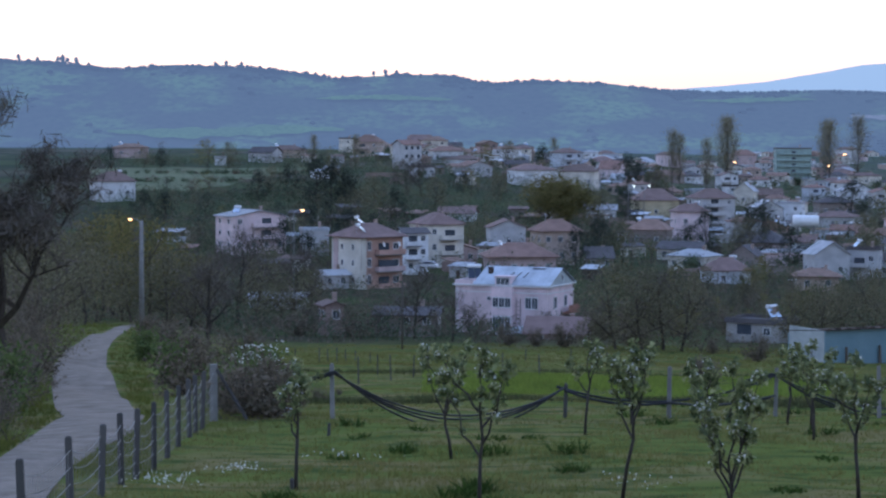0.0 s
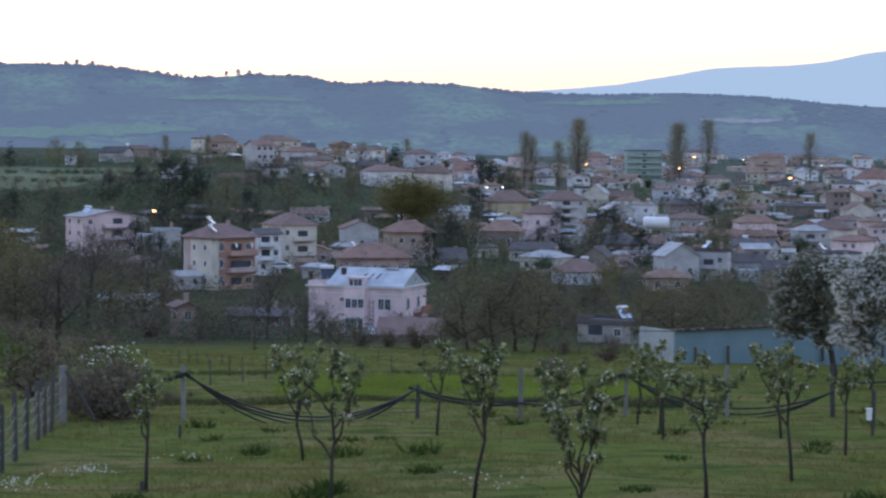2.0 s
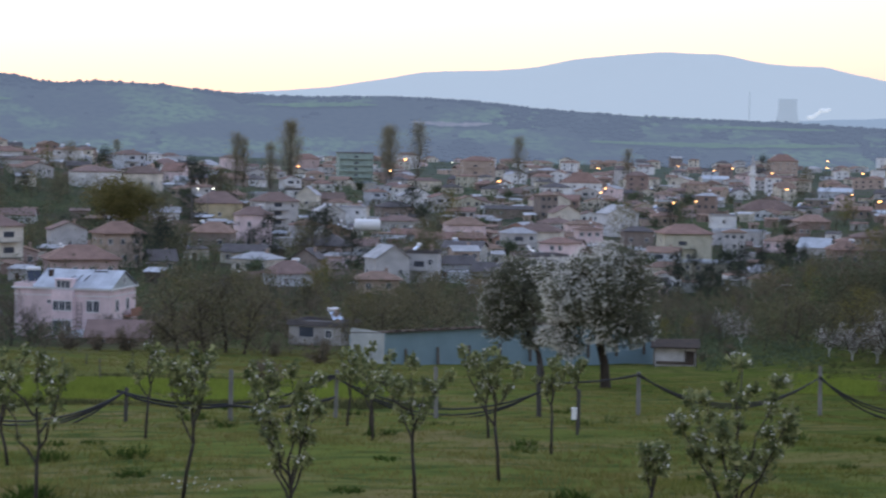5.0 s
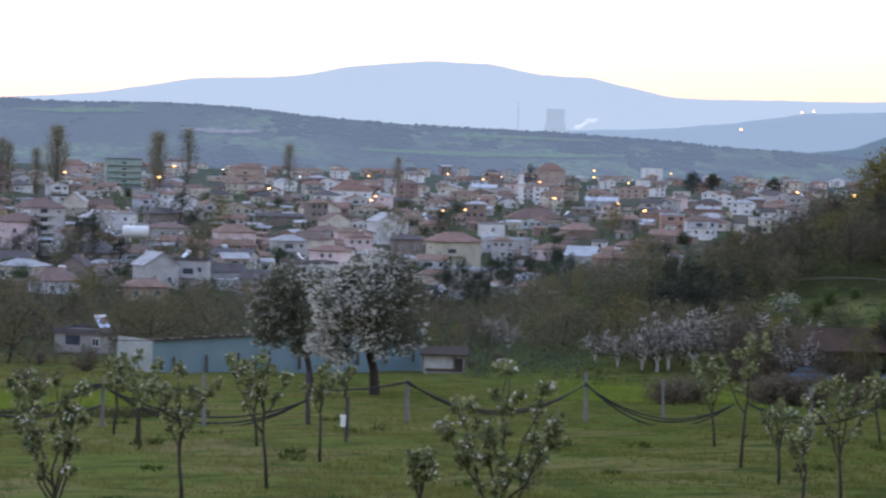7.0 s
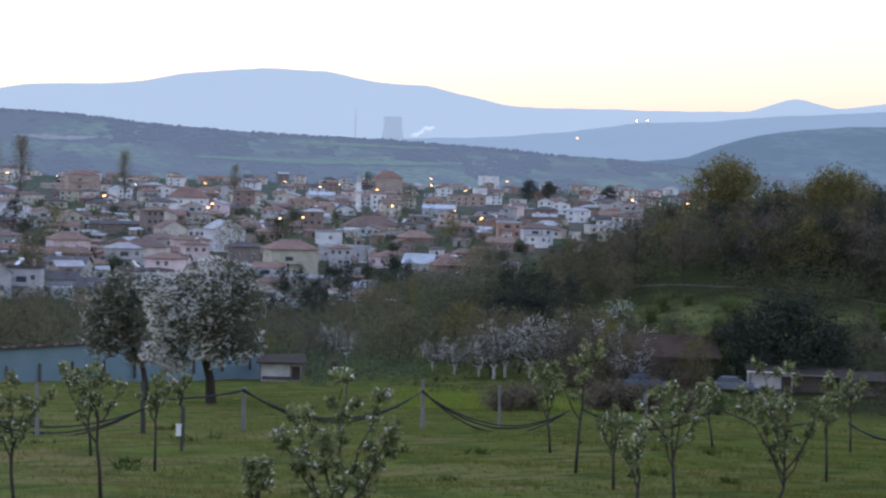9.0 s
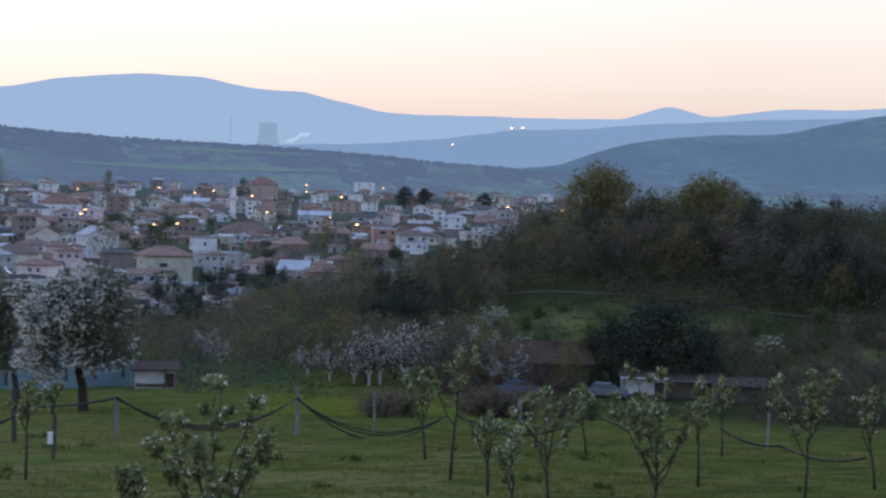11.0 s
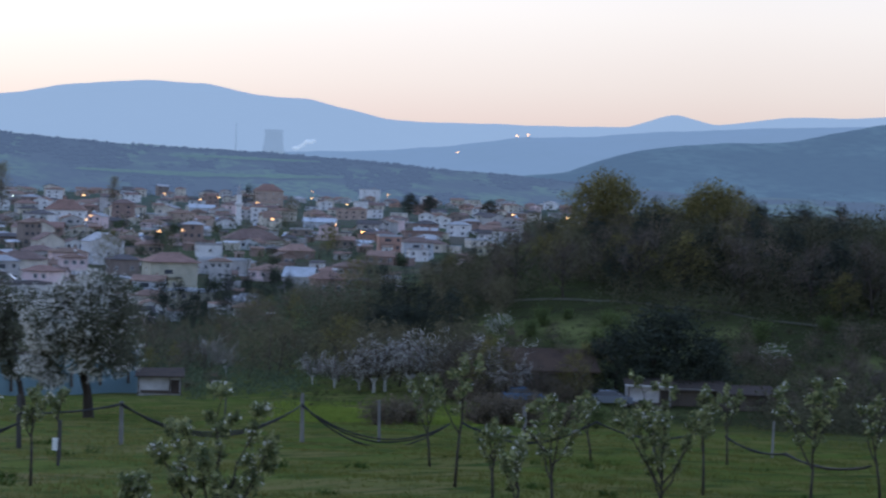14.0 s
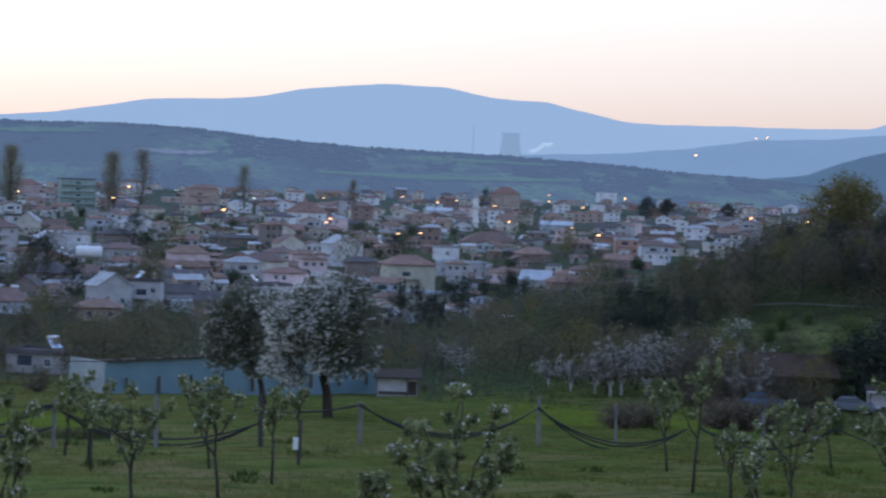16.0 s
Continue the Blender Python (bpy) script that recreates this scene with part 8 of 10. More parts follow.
plant(dull, 11.46, 560.0, 1.45)
plant(dull, 21.68, 1100.0, 1.61)
plant(pine, 24.97, 1500.0, 2.19)
plant(pine, 25.51, 1500.0, 2.05)
plant(pine, 27.18, 1500.0, 1.8)
plant(dark, 20.58, 1600.0, 2.18)
plant(dull, 21.75, 1400.0, 1.68)
plant(gold, 16.91, 680.0, 1.56)
plant(gold, 12.13, 700.0, 1.58)
plant(dull, 8.95, 560.0, 1.26)
plant(dark, 7.15, 560.0, 1.32)
plant(dark, 7.31, 500.0, 0.81)
plant(dull, 12.36, 330.0, 0.88)
plant(dull, 11.59, 330.0, 0.98)
plant(dull, 10.83, 330.0, 0.87)
plant(dull, 10.07, 320.0, 0.67)
plant(scrub, 12.98, 320.0, 1.29)
plant(scrub, 18.89, 276.0, 0.83)
plant(bare, 19.51, 264.0, 0.56)
plant(limed, 20.13, 262.0, 0.93)
plant(bush_brown, 19.13, 234.0, 0.48)
plant(bush_brown, 17.03, 230.0, 0.78)
plant(bush_brown, 19.83, 242.0, 0.73)
plant(dull, 20.76, 239.0, 0.73)
plant(dull, 21.53, 235.0, 0.88)
plant(dull, 22.61, 233.0, 0.67)
plant(scrub, 21.22, 237.0, 0.71)
plant(scrub, 24.0, 225.0, 1.42)
plant(dull, 24.76, 224.0, 0.76)
plant(scrub, 23.38, 228.0, 1.03)
plant(limed, 22.51, 224.0, 0.76)
plant(limed, 23.12, 220.0, 0.83)
plant(limed, 23.79, 217.0, 0.92)
plant(limed, 24.51, 215.0, 1.34)
plant(limed, 25.2, 213.0, 1.39)
plant(limed, 25.82, 212.0, 1.15)
plant(limed, 27.6, 211.0, 1.03)
plant(scrub, 21.81, 237.0, 1.14)
plant(dull, 26.75, 212.0, 0.93)
plant(dull, 26.13, 212.0, 0.93)
plant(bare, 27.22, 211.0, 0.64)
plant(dull, 24.12, 217.0, 0.94)
plant(gold, 23.27, 227.0, 0.82)
plant(dull, 24.89, 220.0, 0.86)
plant(limed, 19.67, 304.0, 0.98)
plant(scrub, 20.13, 292.0, 1.14)
plant(bare, 19.07, 298.0, 0.49)
plant(bush_brown, 27.88, 158.0, 0.96)
plant(bush_brown, 27.11, 157.0, 0.85)
plant(bush_brown, 29.59, 157.0, 0.85)
plant(bush_green, 30.37, 155.0, 0.78)
plant(bush_brown, 35.44, 201.0, 1.07)
plant(bush_brown, 36.36, 200.0, 1.2)
plant(scrub, 37.28, 199.0, 0.94)
plant(bare, 38.04, 198.0, 0.62)
plant(bare, 39.1, 196.0, 0.64)
plant(scrub, 40.0, 195.0, 1.21)
plant(bare, 40.9, 193.0, 0.68)
plant(scrub, 38.65, 196.0, 0.81)
plant(scrub, 39.57, 170.0, 0.71)
plant(scrub, 40.77, 165.0, 0.78)
plant(scrub, 41.2, 194.0, 1.14)
plant(gold, 30.01, 211.0, 0.57)
plant(dull, 29.39, 211.0, 0.64)
plant(pine, 30.86, 211.0, 0.94)
plant(pine, 31.72, 210.0, 1.26)
plant(pine, 32.49, 210.0, 1.23)
plant(pine, 33.39, 211.0, 0.79)
plant(dark, 24.52, 277.0, 0.9)
plant(dark, 25.07, 265.0, 0.95)
plant(dark, 25.61, 259.0, 0.84)
plant(dark, 26.23, 250.0, 0.79)
plant(bush_bloom, 27.62, 246.0, 1.05)
plant(bush_bloom, 35.07, 229.0, 0.98)
plant(bush_bloom, 39.45, 243.0, 0.87)
plant(bush_green, 36.46, 257.0, 1.2)
plant(oak, 30.34, 290.0, 1.0, label="tall golden budding oak on the hill")
plant(oak, 33.25, 290.0, 0.89)
plant(dull, 28.38, 300.0, 0.79)
plant(gold, 32.25, 290.0, 0.83)
plant(scrub, 34.66, 304.0, 0.7)
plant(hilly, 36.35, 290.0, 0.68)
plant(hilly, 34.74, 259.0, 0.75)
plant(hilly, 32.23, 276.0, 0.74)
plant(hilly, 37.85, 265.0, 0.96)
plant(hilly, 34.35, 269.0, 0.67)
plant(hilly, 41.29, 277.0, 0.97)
plant(dull, 27.76, 299.0, 0.37)
plant(hilly, 33.56, 298.0, 0.52)
plant(dark, 39.72, 295.0, 0.57)
plant(gold, 30.12, 297.0, 0.46)
plant(hilly, 32.39, 274.0, 0.85)
plant(dark, 40.72, 317.0, 0.77)
plant(hilly, 41.94, 292.0, 0.7)
plant(hilly, 37.75, 269.0, 0.83)
plant(hilly, 39.73, 265.0, 0.62)
plant(dark, 36.67, 261.0, 1.01)
plant(hilly, 30.25, 294.0, 0.45)
plant(hilly, 40.76, 287.0, 0.76)
plant(dull, 29.74, 275.0, 0.7)
plant(scrub, 41.77, 268.0, 1.45)
plant(hilly, 30.89, 285.0, 0.69)
plant(hilly, 31.68, 298.0, 0.78)
plant(dark, 34.24, 313.0, 0.42)
plant(hilly, 30.81, 271.0, 0.78)
plant(dark, 35.43, 267.0, 1.04)
plant(hilly, 32.28, 292.0, 0.67)
plant(scrub, 38.61, 304.0, 1.02)
plant(dark, 30.71, 267.0, 0.69)
plant(dark, 36.62, 260.0, 0.99)
plant(hilly, 38.46, 275.0, 0.84)
plant(dark, 38.81, 272.0, 0.68)
plant(dull, 25.55, 357.0, 0.47)
plant(hilly, 32.71, 272.0, 0.71)
plant(hilly, 33.27, 271.0, 0.94)
plant(hilly, 34.0, 264.0, 0.6)
plant(scrub, 35.75, 283.0, 1.43)
plant(hilly, 30.55, 285.0, 0.73)
plant(dark, 31.46, 277.0, 0.88)
plant(hilly, 33.0, 280.0, 0.89)
plant(gold, 26.24, 321.0, 0.38)
plant(hilly, 39.52, 282.0, 0.86)
plant(gold, 31.44, 267.0, 0.62)
plant(hilly, 36.72, 271.0, 0.85)
plant(hilly, 41.27, 271.0, 0.59)
plant(hilly, 40.24, 277.0, 0.6)
plant(hilly, 39.53, 303.0, 0.69)
plant(hilly, 35.32, 271.0, 1.03)
plant(hilly, 39.74, 298.0, 0.74)
plant(hilly, 32.16, 271.0, 0.58)
plant(dark, 31.84, 281.0, 0.86)
plant(scrub, 31.0, 279.0, 1.24)
plant(scrub, 41.12, 295.0, 1.22)
plant(hilly, 36.08, 272.0, 0.96)
plant(hilly, 37.79, 260.0, 0.83)
plant(hilly, 36.14, 280.0, 0.71)
plant(hilly, 34.25, 299.0, 0.51)
plant(hilly, 30.64, 267.0, 0.62)
plant(scrub, 40.78, 278.0, 1.37)
plant(hilly, 35.77, 283.0, 0.65)
plant(scrub, 34.04, 277.0, 1.09)
plant(gold, 30.88, 268.0, 0.72)
plant(dark, 36.66, 280.0, 0.82)
plant(hilly, 33.83, 268.0, 0.99)
plant(hilly, 36.72, 278.0, 0.76)
plant(scrub, 33.84, 299.0, 1.39)
plant(dark, 38.68, 264.0, 0.75)
plant(hilly, 40.48, 299.0, 0.72)
plant(dull, 29.29, 276.0, 0.8)
plant(dark, 25.7, 375.0, 0.39)
plant(dark, 27.4, 297.0, 0.46)
plant(hilly, 35.93, 304.0, 0.53)
plant(hilly, 33.15, 280.0, 0.73)
plant(dark, 39.88, 274.0, 0.99)
plant(dark, 36.7, 299.0, 0.71)
plant(scrub, 31.59, 275.0, 1.41)
plant(hilly, 31.88, 282.0, 0.69)
plant(gold, 32.05, 286.0, 0.75)
plant(dark, 34.61, 280.0, 0.63)
plant(dark, 26.82, 319.0, 0.39)
plant(hilly, 38.69, 299.0, 0.41)
plant(hilly, 40.96, 300.0, 0.7)
plant(scrub, 30.01, 268.0, 1.05)
plant(hilly, 41.64, 281.0, 0.58)
plant(dark, 32.67, 297.0, 0.64)
plant(scrub, 30.04, 283.0, 1.32)
plant(gold, 29.38, 281.0, 0.41)
plant(scrub, 33.74, 268.0, 1.74)
plant(dark, 39.23, 282.0, 0.74)
plant(hilly, 31.88, 282.0, 0.74)
plant(dark, 33.19, 269.0, 0.91)
plant(hilly, 37.73, 266.0, 0.91)
plant(dark, 39.39, 276.0, 0.95)
plant(hilly, 32.44, 265.0, 1.06)
plant(hilly, 34.28, 306.0, 0.7)
plant(hilly, 36.58, 258.0, 0.63)
plant(hilly, 38.37, 282.0, 0.65)
plant(scrub, 34.9, 263.0, 1.84)
plant(dark, 31.23, 275.0, 0.71)
plant(hilly, 38.82, 306.0, 0.51)
plant(dark, 35.67, 290.0, 0.91)
plant(dark, 36.48, 289.0, 0.6)
plant(gold, 31.71, 301.0, 0.56)
plant(hilly, 37.27, 263.0, 0.87)
plant(scrub, 33.7, 285.0, 1.26)
plant(hilly, 32.76, 269.0, 1.06)
plant(dull, 29.16, 275.0, 0.61)
plant(gold, 29.18, 285.0, 0.43)
plant(gold, 28.84, 291.0, 0.39)
plant(scrub, 30.71, 271.0, 1.68)
plant(dull, 29.51, 285.0, 0.6)
plant(scrub, 41.38, 303.0, 1.33)
plant(hilly, 38.69, 298.0, 0.8)
plant(scrub, 41.92, 271.0, 1.86)
plant(hilly, 31.76, 287.0, 0.84)
plant(gold, 32.08, 292.0, 0.54)
plant(dull, 30.01, 300.0, 0.56)
plant(hilly, 40.65, 268.0, 0.63)
plant(hilly, 39.32, 290.0, 0.7)
plant(dark, 28.89, 299.0, 0.48)
plant(scrub, 32.44, 273.0, 1.65)
plant(hilly, 30.63, 277.0, 0.6)
plant(dark, 42.04, 284.0, 0.74)
plant(dull, 28.88, 296.0, 0.38)
plant(gold, 32.74, 294.0, 0.64)
plant(scrub, 33.96, 280.0, 1.63)
plant(dark, 30.63, 280.0, 0.57)
plant(scrub, 27.34, 294.0, 0.94)
plant(dark, 35.1, 277.0, 0.77)
plant(hilly, 35.51, 264.0, 0.7)
plant(gold, 32.7, 292.0, 0.52)
plant(dark, 32.76, 298.0, 0.81)
plant(hilly, 36.29, 273.0, 0.59)
plant(hilly, 35.37, 292.0, 0.63)
plant(hilly, 33.67, 287.0, 0.76)
plant(dull, 28.92, 300.0, 0.4)
plant(scrub, 41.08, 280.0, 1.01)
plant(dark, 42.18, 262.0, 0.74)
plant(dark, 34.32, 282.0, 0.78)
plant(hilly, 32.21, 285.0, 0.7)
plant(gold, 29.32, 276.0, 0.52)
plant(dull, 26.12, 363.0, 0.45)
plant(dark, 39.88, 268.0, 0.91)
plant(scrub, 36.67, 295.0, 1.26)
plant(hilly, 35.59, 275.0, 0.95)
plant(scrub, 41.08, 266.0, 1.25)
plant(dark, 30.07, 278.0, 0.9)
plant(dark, 38.34, 309.0, 0.44)
plant(dark, 33.98, 275.0, 0.68)
plant(dark, 30.9, 264.0, 0.67)
plant(scrub, 40.09, 289.0, 1.22)
plant(hilly, 30.62, 283.0, 0.5)
plant(dark, 34.58, 303.0, 0.64)
plant(gold, 33.7, 270.0, 0.87)
plant(scrub, 31.95, 273.0, 1.78)
plant(dark, 40.07, 289.0, 0.72)
plant(dark, 39.13, 309.0, 0.62)
plant(scrub, 35.57, 275.0, 1.26)
plant(hilly, 31.96, 270.0, 0.6)
plant(dull, 29.77, 271.0, 0.61)
plant(hilly, 35.75, 262.0, 0.72)
plant(gold, 30.99, 299.0, 0.31)
plant(hilly, 34.38, 308.0, 0.58)
plant(dark, 40.71, 292.0, 0.79)
plant(hilly, 35.25, 289.0, 0.63)
plant(hilly, 37.16, 281.0, 0.92)
plant(hilly, 40.62, 292.0, 0.66)
plant(gold, 28.61, 285.0, 0.47)
plant(gold, 29.35, 297.0, 0.5)
plant(scrub, 27.71, 297.0, 0.41)
plant(scrub, 34.86, 285.0, 1.27)
plant(dark, 39.66, 285.0, 0.7)
plant(scrub, 36.45, 299.0, 0.8)
plant(bare, 40.66, 300.0, 1.34)
plant(bare, 33.77, 300.0, 0.85)
plant(dull, 23.97, 306.0, 0.47)
plant(scrub, 27.35, 277.0, 0.83)
plant(scrub, 26.67, 298.0, 0.88)
plant(dull, 27.73, 263.0, 0.55)
plant(scrub, 27.11, 269.0, 0.95)
plant(scrub, 26.16, 301.0, 0.75)
plant(scrub, 24.91, 288.0, 0.78)
plant(scrub, 25.84, 286.0, 0.89)
plant(dull, 27.31, 270.0, 0.42)
plant(dull, 24.77, 279.0, 0.45)
plant(scrub, 27.47, 288.0, 0.78)
plant(dull, 27.62, 284.0, 0.52)
plant(dull, 27.55, 260.0, 0.57)
plant(scrub, 26.48, 266.0, 0.6)
plant(dull, 25.89, 272.0, 0.57)
plant(scrub, 26.7, 302.0, 0.87)
plant(scrub, 23.65, 316.0, 0.76)
plant(scrub, 24.94, 306.0, 0.68)
plant(scrub, 24.79, 310.0, 0.63)
plant(scrub, 25.45, 355.0, 0.82)
plant(scrub, 22.6, 357.0, 0.78)
plant(dull, 26.08, 322.0, 0.4)
plant(gold, 26.65, 265.0, 0.31)
plant(dull, 25.84, 282.0, 0.42)
plant(dull, 24.22, 284.0, 0.43)
plant(scrub, 22.31, 452.0, 0.69)
plant(scrub, 25.81, 335.0, 0.71)
plant(gold, 26.05, 265.0, 0.3)
plant(dull, 26.54, 286.0, 0.43)
plant(dull, 25.61, 313.0, 0.43)
plant(scrub, 27.74, 286.0, 0.83)
plant(dull, 22.91, 407.0, 0.41)
plant(dull, 27.18, 287.0, 0.42)
plant(scrub, 26.49, 280.0, 0.69)
plant(dull, 27.51, 249.0, 0.43)
plant(dull, 21.99, 380.0, 0.37)
plant(scrub, 21.54, 319.0, 0.57)
plant(scrub, 18.03, 379.0, 0.95)
plant(scrub, 21.85, 278.0, 0.75)
plant(scrub, 19.27, 332.0, 0.72)
plant(dull, 18.31, 347.0, 0.55)
plant(gold, 18.69, 303.0, 0.42)
plant(scrub, 18.23, 360.0, 0.79)
plant(scrub, 21.12, 376.0, 0.8)
plant(gold, 19.49, 309.0, 0.36)
plant(dull, 19.53, 375.0, 0.46)
plant(dull, 19.83, 347.0, 0.42)
plant(dull, 20.55, 378.0, 0.43)
plant(dull, 19.36, 375.0, 0.45)
plant(scrub, 21.59, 459.0, 0.76)
plant(dull, 18.81, 389.0, 0.44)
plant(scrub, 21.72, 343.0, 0.82)
plant(scrub, 19.62, 451.0, 0.9)
plant(dull, 18.02, 404.0, 0.56)
plant(dull, 21.16, 281.0, 0.44)
plant(dull, 22.05, 345.0, 0.6)
plant(scrub, 18.91, 331.0, 0.83)
plant(scrub, 20.73, 420.0, 0.7)
plant(gold, 18.03, 305.0, 0.43)
plant(gold, 19.69, 328.0, 0.34)
plant(gold, 21.95, 453.0, 0.49)
plant(dull, 20.84, 323.0, 0.6)
plant(scrub, 21.32, 310.0, 1.0)
plant(scrub, 18.82, 379.0, 0.81)
plant(scrub, 19.05, 440.0, 0.7)
plant(dull, 19.24, 308.0, 0.45)
plant(scrub, 18.31, 474.0, 0.95)
plant(dull, 21.51, 312.0, 0.39)
plant(scrub, 18.48, 402.0, 0.65)
plant(dull, 19.36, 396.0, 0.41)
plant(scrub, 20.12, 339.0, 1.11)
plant(scrub, 21.43, 470.0, 0.71)
plant(dull, 19.98, 467.0, 0.43)
plant(scrub, 17.97, 408.0, 0.87)
plant(dull, 18.97, 434.0, 0.58)
plant(gold, 18.72, 335.0, 0.36)
plant(scrub, 17.99, 381.0, 0.65)
plant(gold, 20.8, 421.0, 0.48)
plant(dull, 21.53, 269.0, 0.45)
plant(scrub, 20.86, 337.0, 1.05)
plant(scrub, 18.88, 354.0, 0.62)
plant(gold, 21.93, 311.0, 0.47)
plant(gold, 21.27, 355.0, 0.47)
plant(dull, 20.36, 300.0, 0.55)
plant(gold, 19.89, 359.0, 0.4)
plant(dull, 20.27, 366.0, 0.51)
plant(dark, 16.9, 477.0, 0.41)
plant(dark, 15.07, 401.0, 0.57)
plant(gold, 10.76, 388.0, 0.46)
plant(dull, 10.15, 352.0, 0.5)
plant(dark, 7.14, 329.0, 0.63)
plant(dull, 10.95, 332.0, 0.73)
plant(scrub, 16.99, 402.0, 1.13)
plant(dull, 10.48, 333.0, 0.61)
plant(dull, 15.84, 466.0, 0.61)
plant(dull, 14.91, 362.0, 0.75)
plant(dull, 14.29, 354.0, 0.55)
plant(dull, 8.17, 340.0, 0.79)
plant(dull, 17.83, 350.0, 0.57)
plant(dull, 12.8, 428.0, 0.73)
plant(scrub, 11.34, 394.0, 1.38)
plant(dull, 13.65, 355.0, 0.65)
plant(gold, 13.03, 396.0, 0.52)
plant(scrub, 9.03, 426.0, 0.95)
plant(scrub, 12.46, 417.0, 0.81)
plant(dull, 11.73, 416.0, 0.75)
plant(gold, 12.97, 433.0, 0.58)
plant(dull, 7.0, 351.0, 0.67)
plant(gold, 9.94, 380.0, 0.43)
plant(gold, 16.3, 360.0, 0.48)
plant(dull, 11.51, 367.0, 0.4)
plant(gold, 16.99, 357.0, 0.36)
plant(dark, 16.95, 451.0, 0.43)
plant(scrub, 8.35, 348.0, 0.98)
plant(dull, 6.8, 356.0, 0.71)
plant(scrub, 14.24, 350.0, 1.4)
plant(dull, 16.82, 462.0, 0.7)
plant(dark, 17.08, 387.0, 0.8)
plant(dull, 8.96, 331.0, 0.54)
plant(dull, 10.36, 374.0, 0.53)
plant(dull, 14.8, 450.0, 0.59)
plant(dull, 8.51, 377.0, 0.8)
plant(dull, 15.08, 403.0, 0.76)
plant(dark, 8.18, 342.0, 0.81)
plant(dull, 15.08, 426.0, 0.54)
plant(gold, 7.5, 334.0, 0.47)
plant(dull, 15.46, 459.0, 0.66)
plant(dark, 15.23, 472.0, 0.6)
plant(gold, 9.57, 327.0, 0.63)
plant(dull, 9.46, 427.0, 0.66)
plant(gold, 8.73, 358.0, 0.42)
plant(dull, 16.38, 475.0, 0.66)
plant(scrub, 15.0, 334.0, 1.07)
plant(scrub, 16.46, 441.0, 1.41)
plant(dark, 15.89, 409.0, 0.51)
plant(dull, 10.38, 355.0, 0.49)
plant(dull, 17.12, 364.0, 0.71)
plant(dull, 14.05, 442.0, 0.45)
plant(dull, 16.25, 370.0, 0.41)
plant(scrub, 12.8, 397.0, 1.1)
plant(dull, 11.25, 445.0, 0.51)
plant(gold, 15.72, 443.0, 0.49)
plant(scrub, 7.18, 324.0, 1.2)
plant(dark, 11.32, 360.0, 0.61)
plant(dark, 16.25, 397.0, 0.5)
plant(dark, 13.66, 438.0, 0.75)
plant(gold, 6.84, 434.0, 0.33)
plant(scrub, 8.52, 421.0, 0.82)
plant(bush_brown, -3.96, 288.0, 1.49)
plant(scrub, -0.64, 323.0, 0.9)
plant(bare, -3.58, 286.0, 0.44)
plant(scrub, -4.56, 319.0, 0.76)
plant(bush_brown, -2.63, 284.0, 1.23)
plant(scrub, -3.81, 291.0, 0.94)
plant(bush_brown, -0.68, 317.0, 1.28)
plant(scrub, -0.83, 303.0, 0.94)
plant(scrub, -3.35, 309.0, 0.93)
plant(scrub, 0.72, 315.0, 0.69)
plant(scrub, 2.01, 313.0, 0.92)
plant(scrub, 2.68, 299.0, 0.83)
plant(scrub, -0.11, 305.0, 0.61)
plant(bush_brown, -1.29, 300.0, 1.15)
plant(bush_brown, 4.0, 301.0, 1.28)
plant(scrub, 3.16, 281.0, 0.5)
plant(bare, -0.99, 285.0, 0.23)
plant(bare, -1.81, 288.0, 0.46)
plant(bare, -4.0, 317.0, 0.23)
plant(scrub, 3.99, 318.0, 0.71)
plant(scrub, 1.3, 310.0, 0.89)
plant(scrub, -2.08, 296.0, 0.97)
plant(scrub, -2.5, 316.0, 0.51)
plant(bare, 2.92, 295.0, 0.4)
plant(bare, 2.84, 291.0, 0.24)
plant(scrub, -2.23, 289.0, 0.56)
plant(scrub, 1.71, 309.0, 0.75)
plant(scrub, 0.6, 316.0, 0.49)
plant(scrub, 0.17, 303.0, 0.66)
plant(scrub, 3.91, 299.0, 0.82)
plant(bare, -3.7, 304.0, 0.35)
plant(bush_brown, 0.92, 281.0, 1.19)
plant(scrub, 1.16, 297.0, 0.58)
plant(bare, -0.62, 302.0, 0.39)
plant(dull, 6.84, 345.0, 0.44)
plant(scrub, 6.91, 353.0, 0.62)
plant(scrub, 10.51, 323.0, 1.24)
plant(dull, 4.07, 238.0, 0.5)
plant(dull, 9.51, 373.0, 0.51)
plant(gold, 8.34, 324.0, 0.34)
plant(gold, 4.31, 347.0, 0.36)
plant(dull, 7.18, 412.0, 0.74)
plant(dull, 9.27, 374.0, 0.57)
plant(gold, 5.0, 400.0, 0.44)
plant(gold, 6.77, 282.0, 0.58)
plant(gold, 4.71, 404.0, 0.45)
plant(dull, 5.51, 276.0, 0.59)
plant(scrub, 4.35, 322.0, 1.04)
plant(dull, 6.08, 313.0, 0.43)
plant(gold, 6.24, 413.0, 0.56)
plant(scrub, 11.82, 426.0, 1.29)
plant(scrub, 3.42, 364.0, 1.01)
plant(scrub, 3.97, 315.0, 0.85)
plant(dull, 3.53, 336.0, 0.37)
plant(dull, 6.88, 391.0, 0.35)
plant(scrub, 4.0, 386.0, 0.75)
plant(dull, 6.19, 342.0, 0.33)
plant(scrub, 5.34, 397.0, 0.93)
plant(dull, 10.84, 387.0, 0.68)
plant(scrub, 10.55, 398.0, 0.85)
plant(dull, 6.27, 396.0, 0.51)
plant(dull, 6.35, 385.0, 0.35)
plant(scrub, 11.66, 352.0, 1.04)
plant(gold, 7.91, 335.0, 0.3)
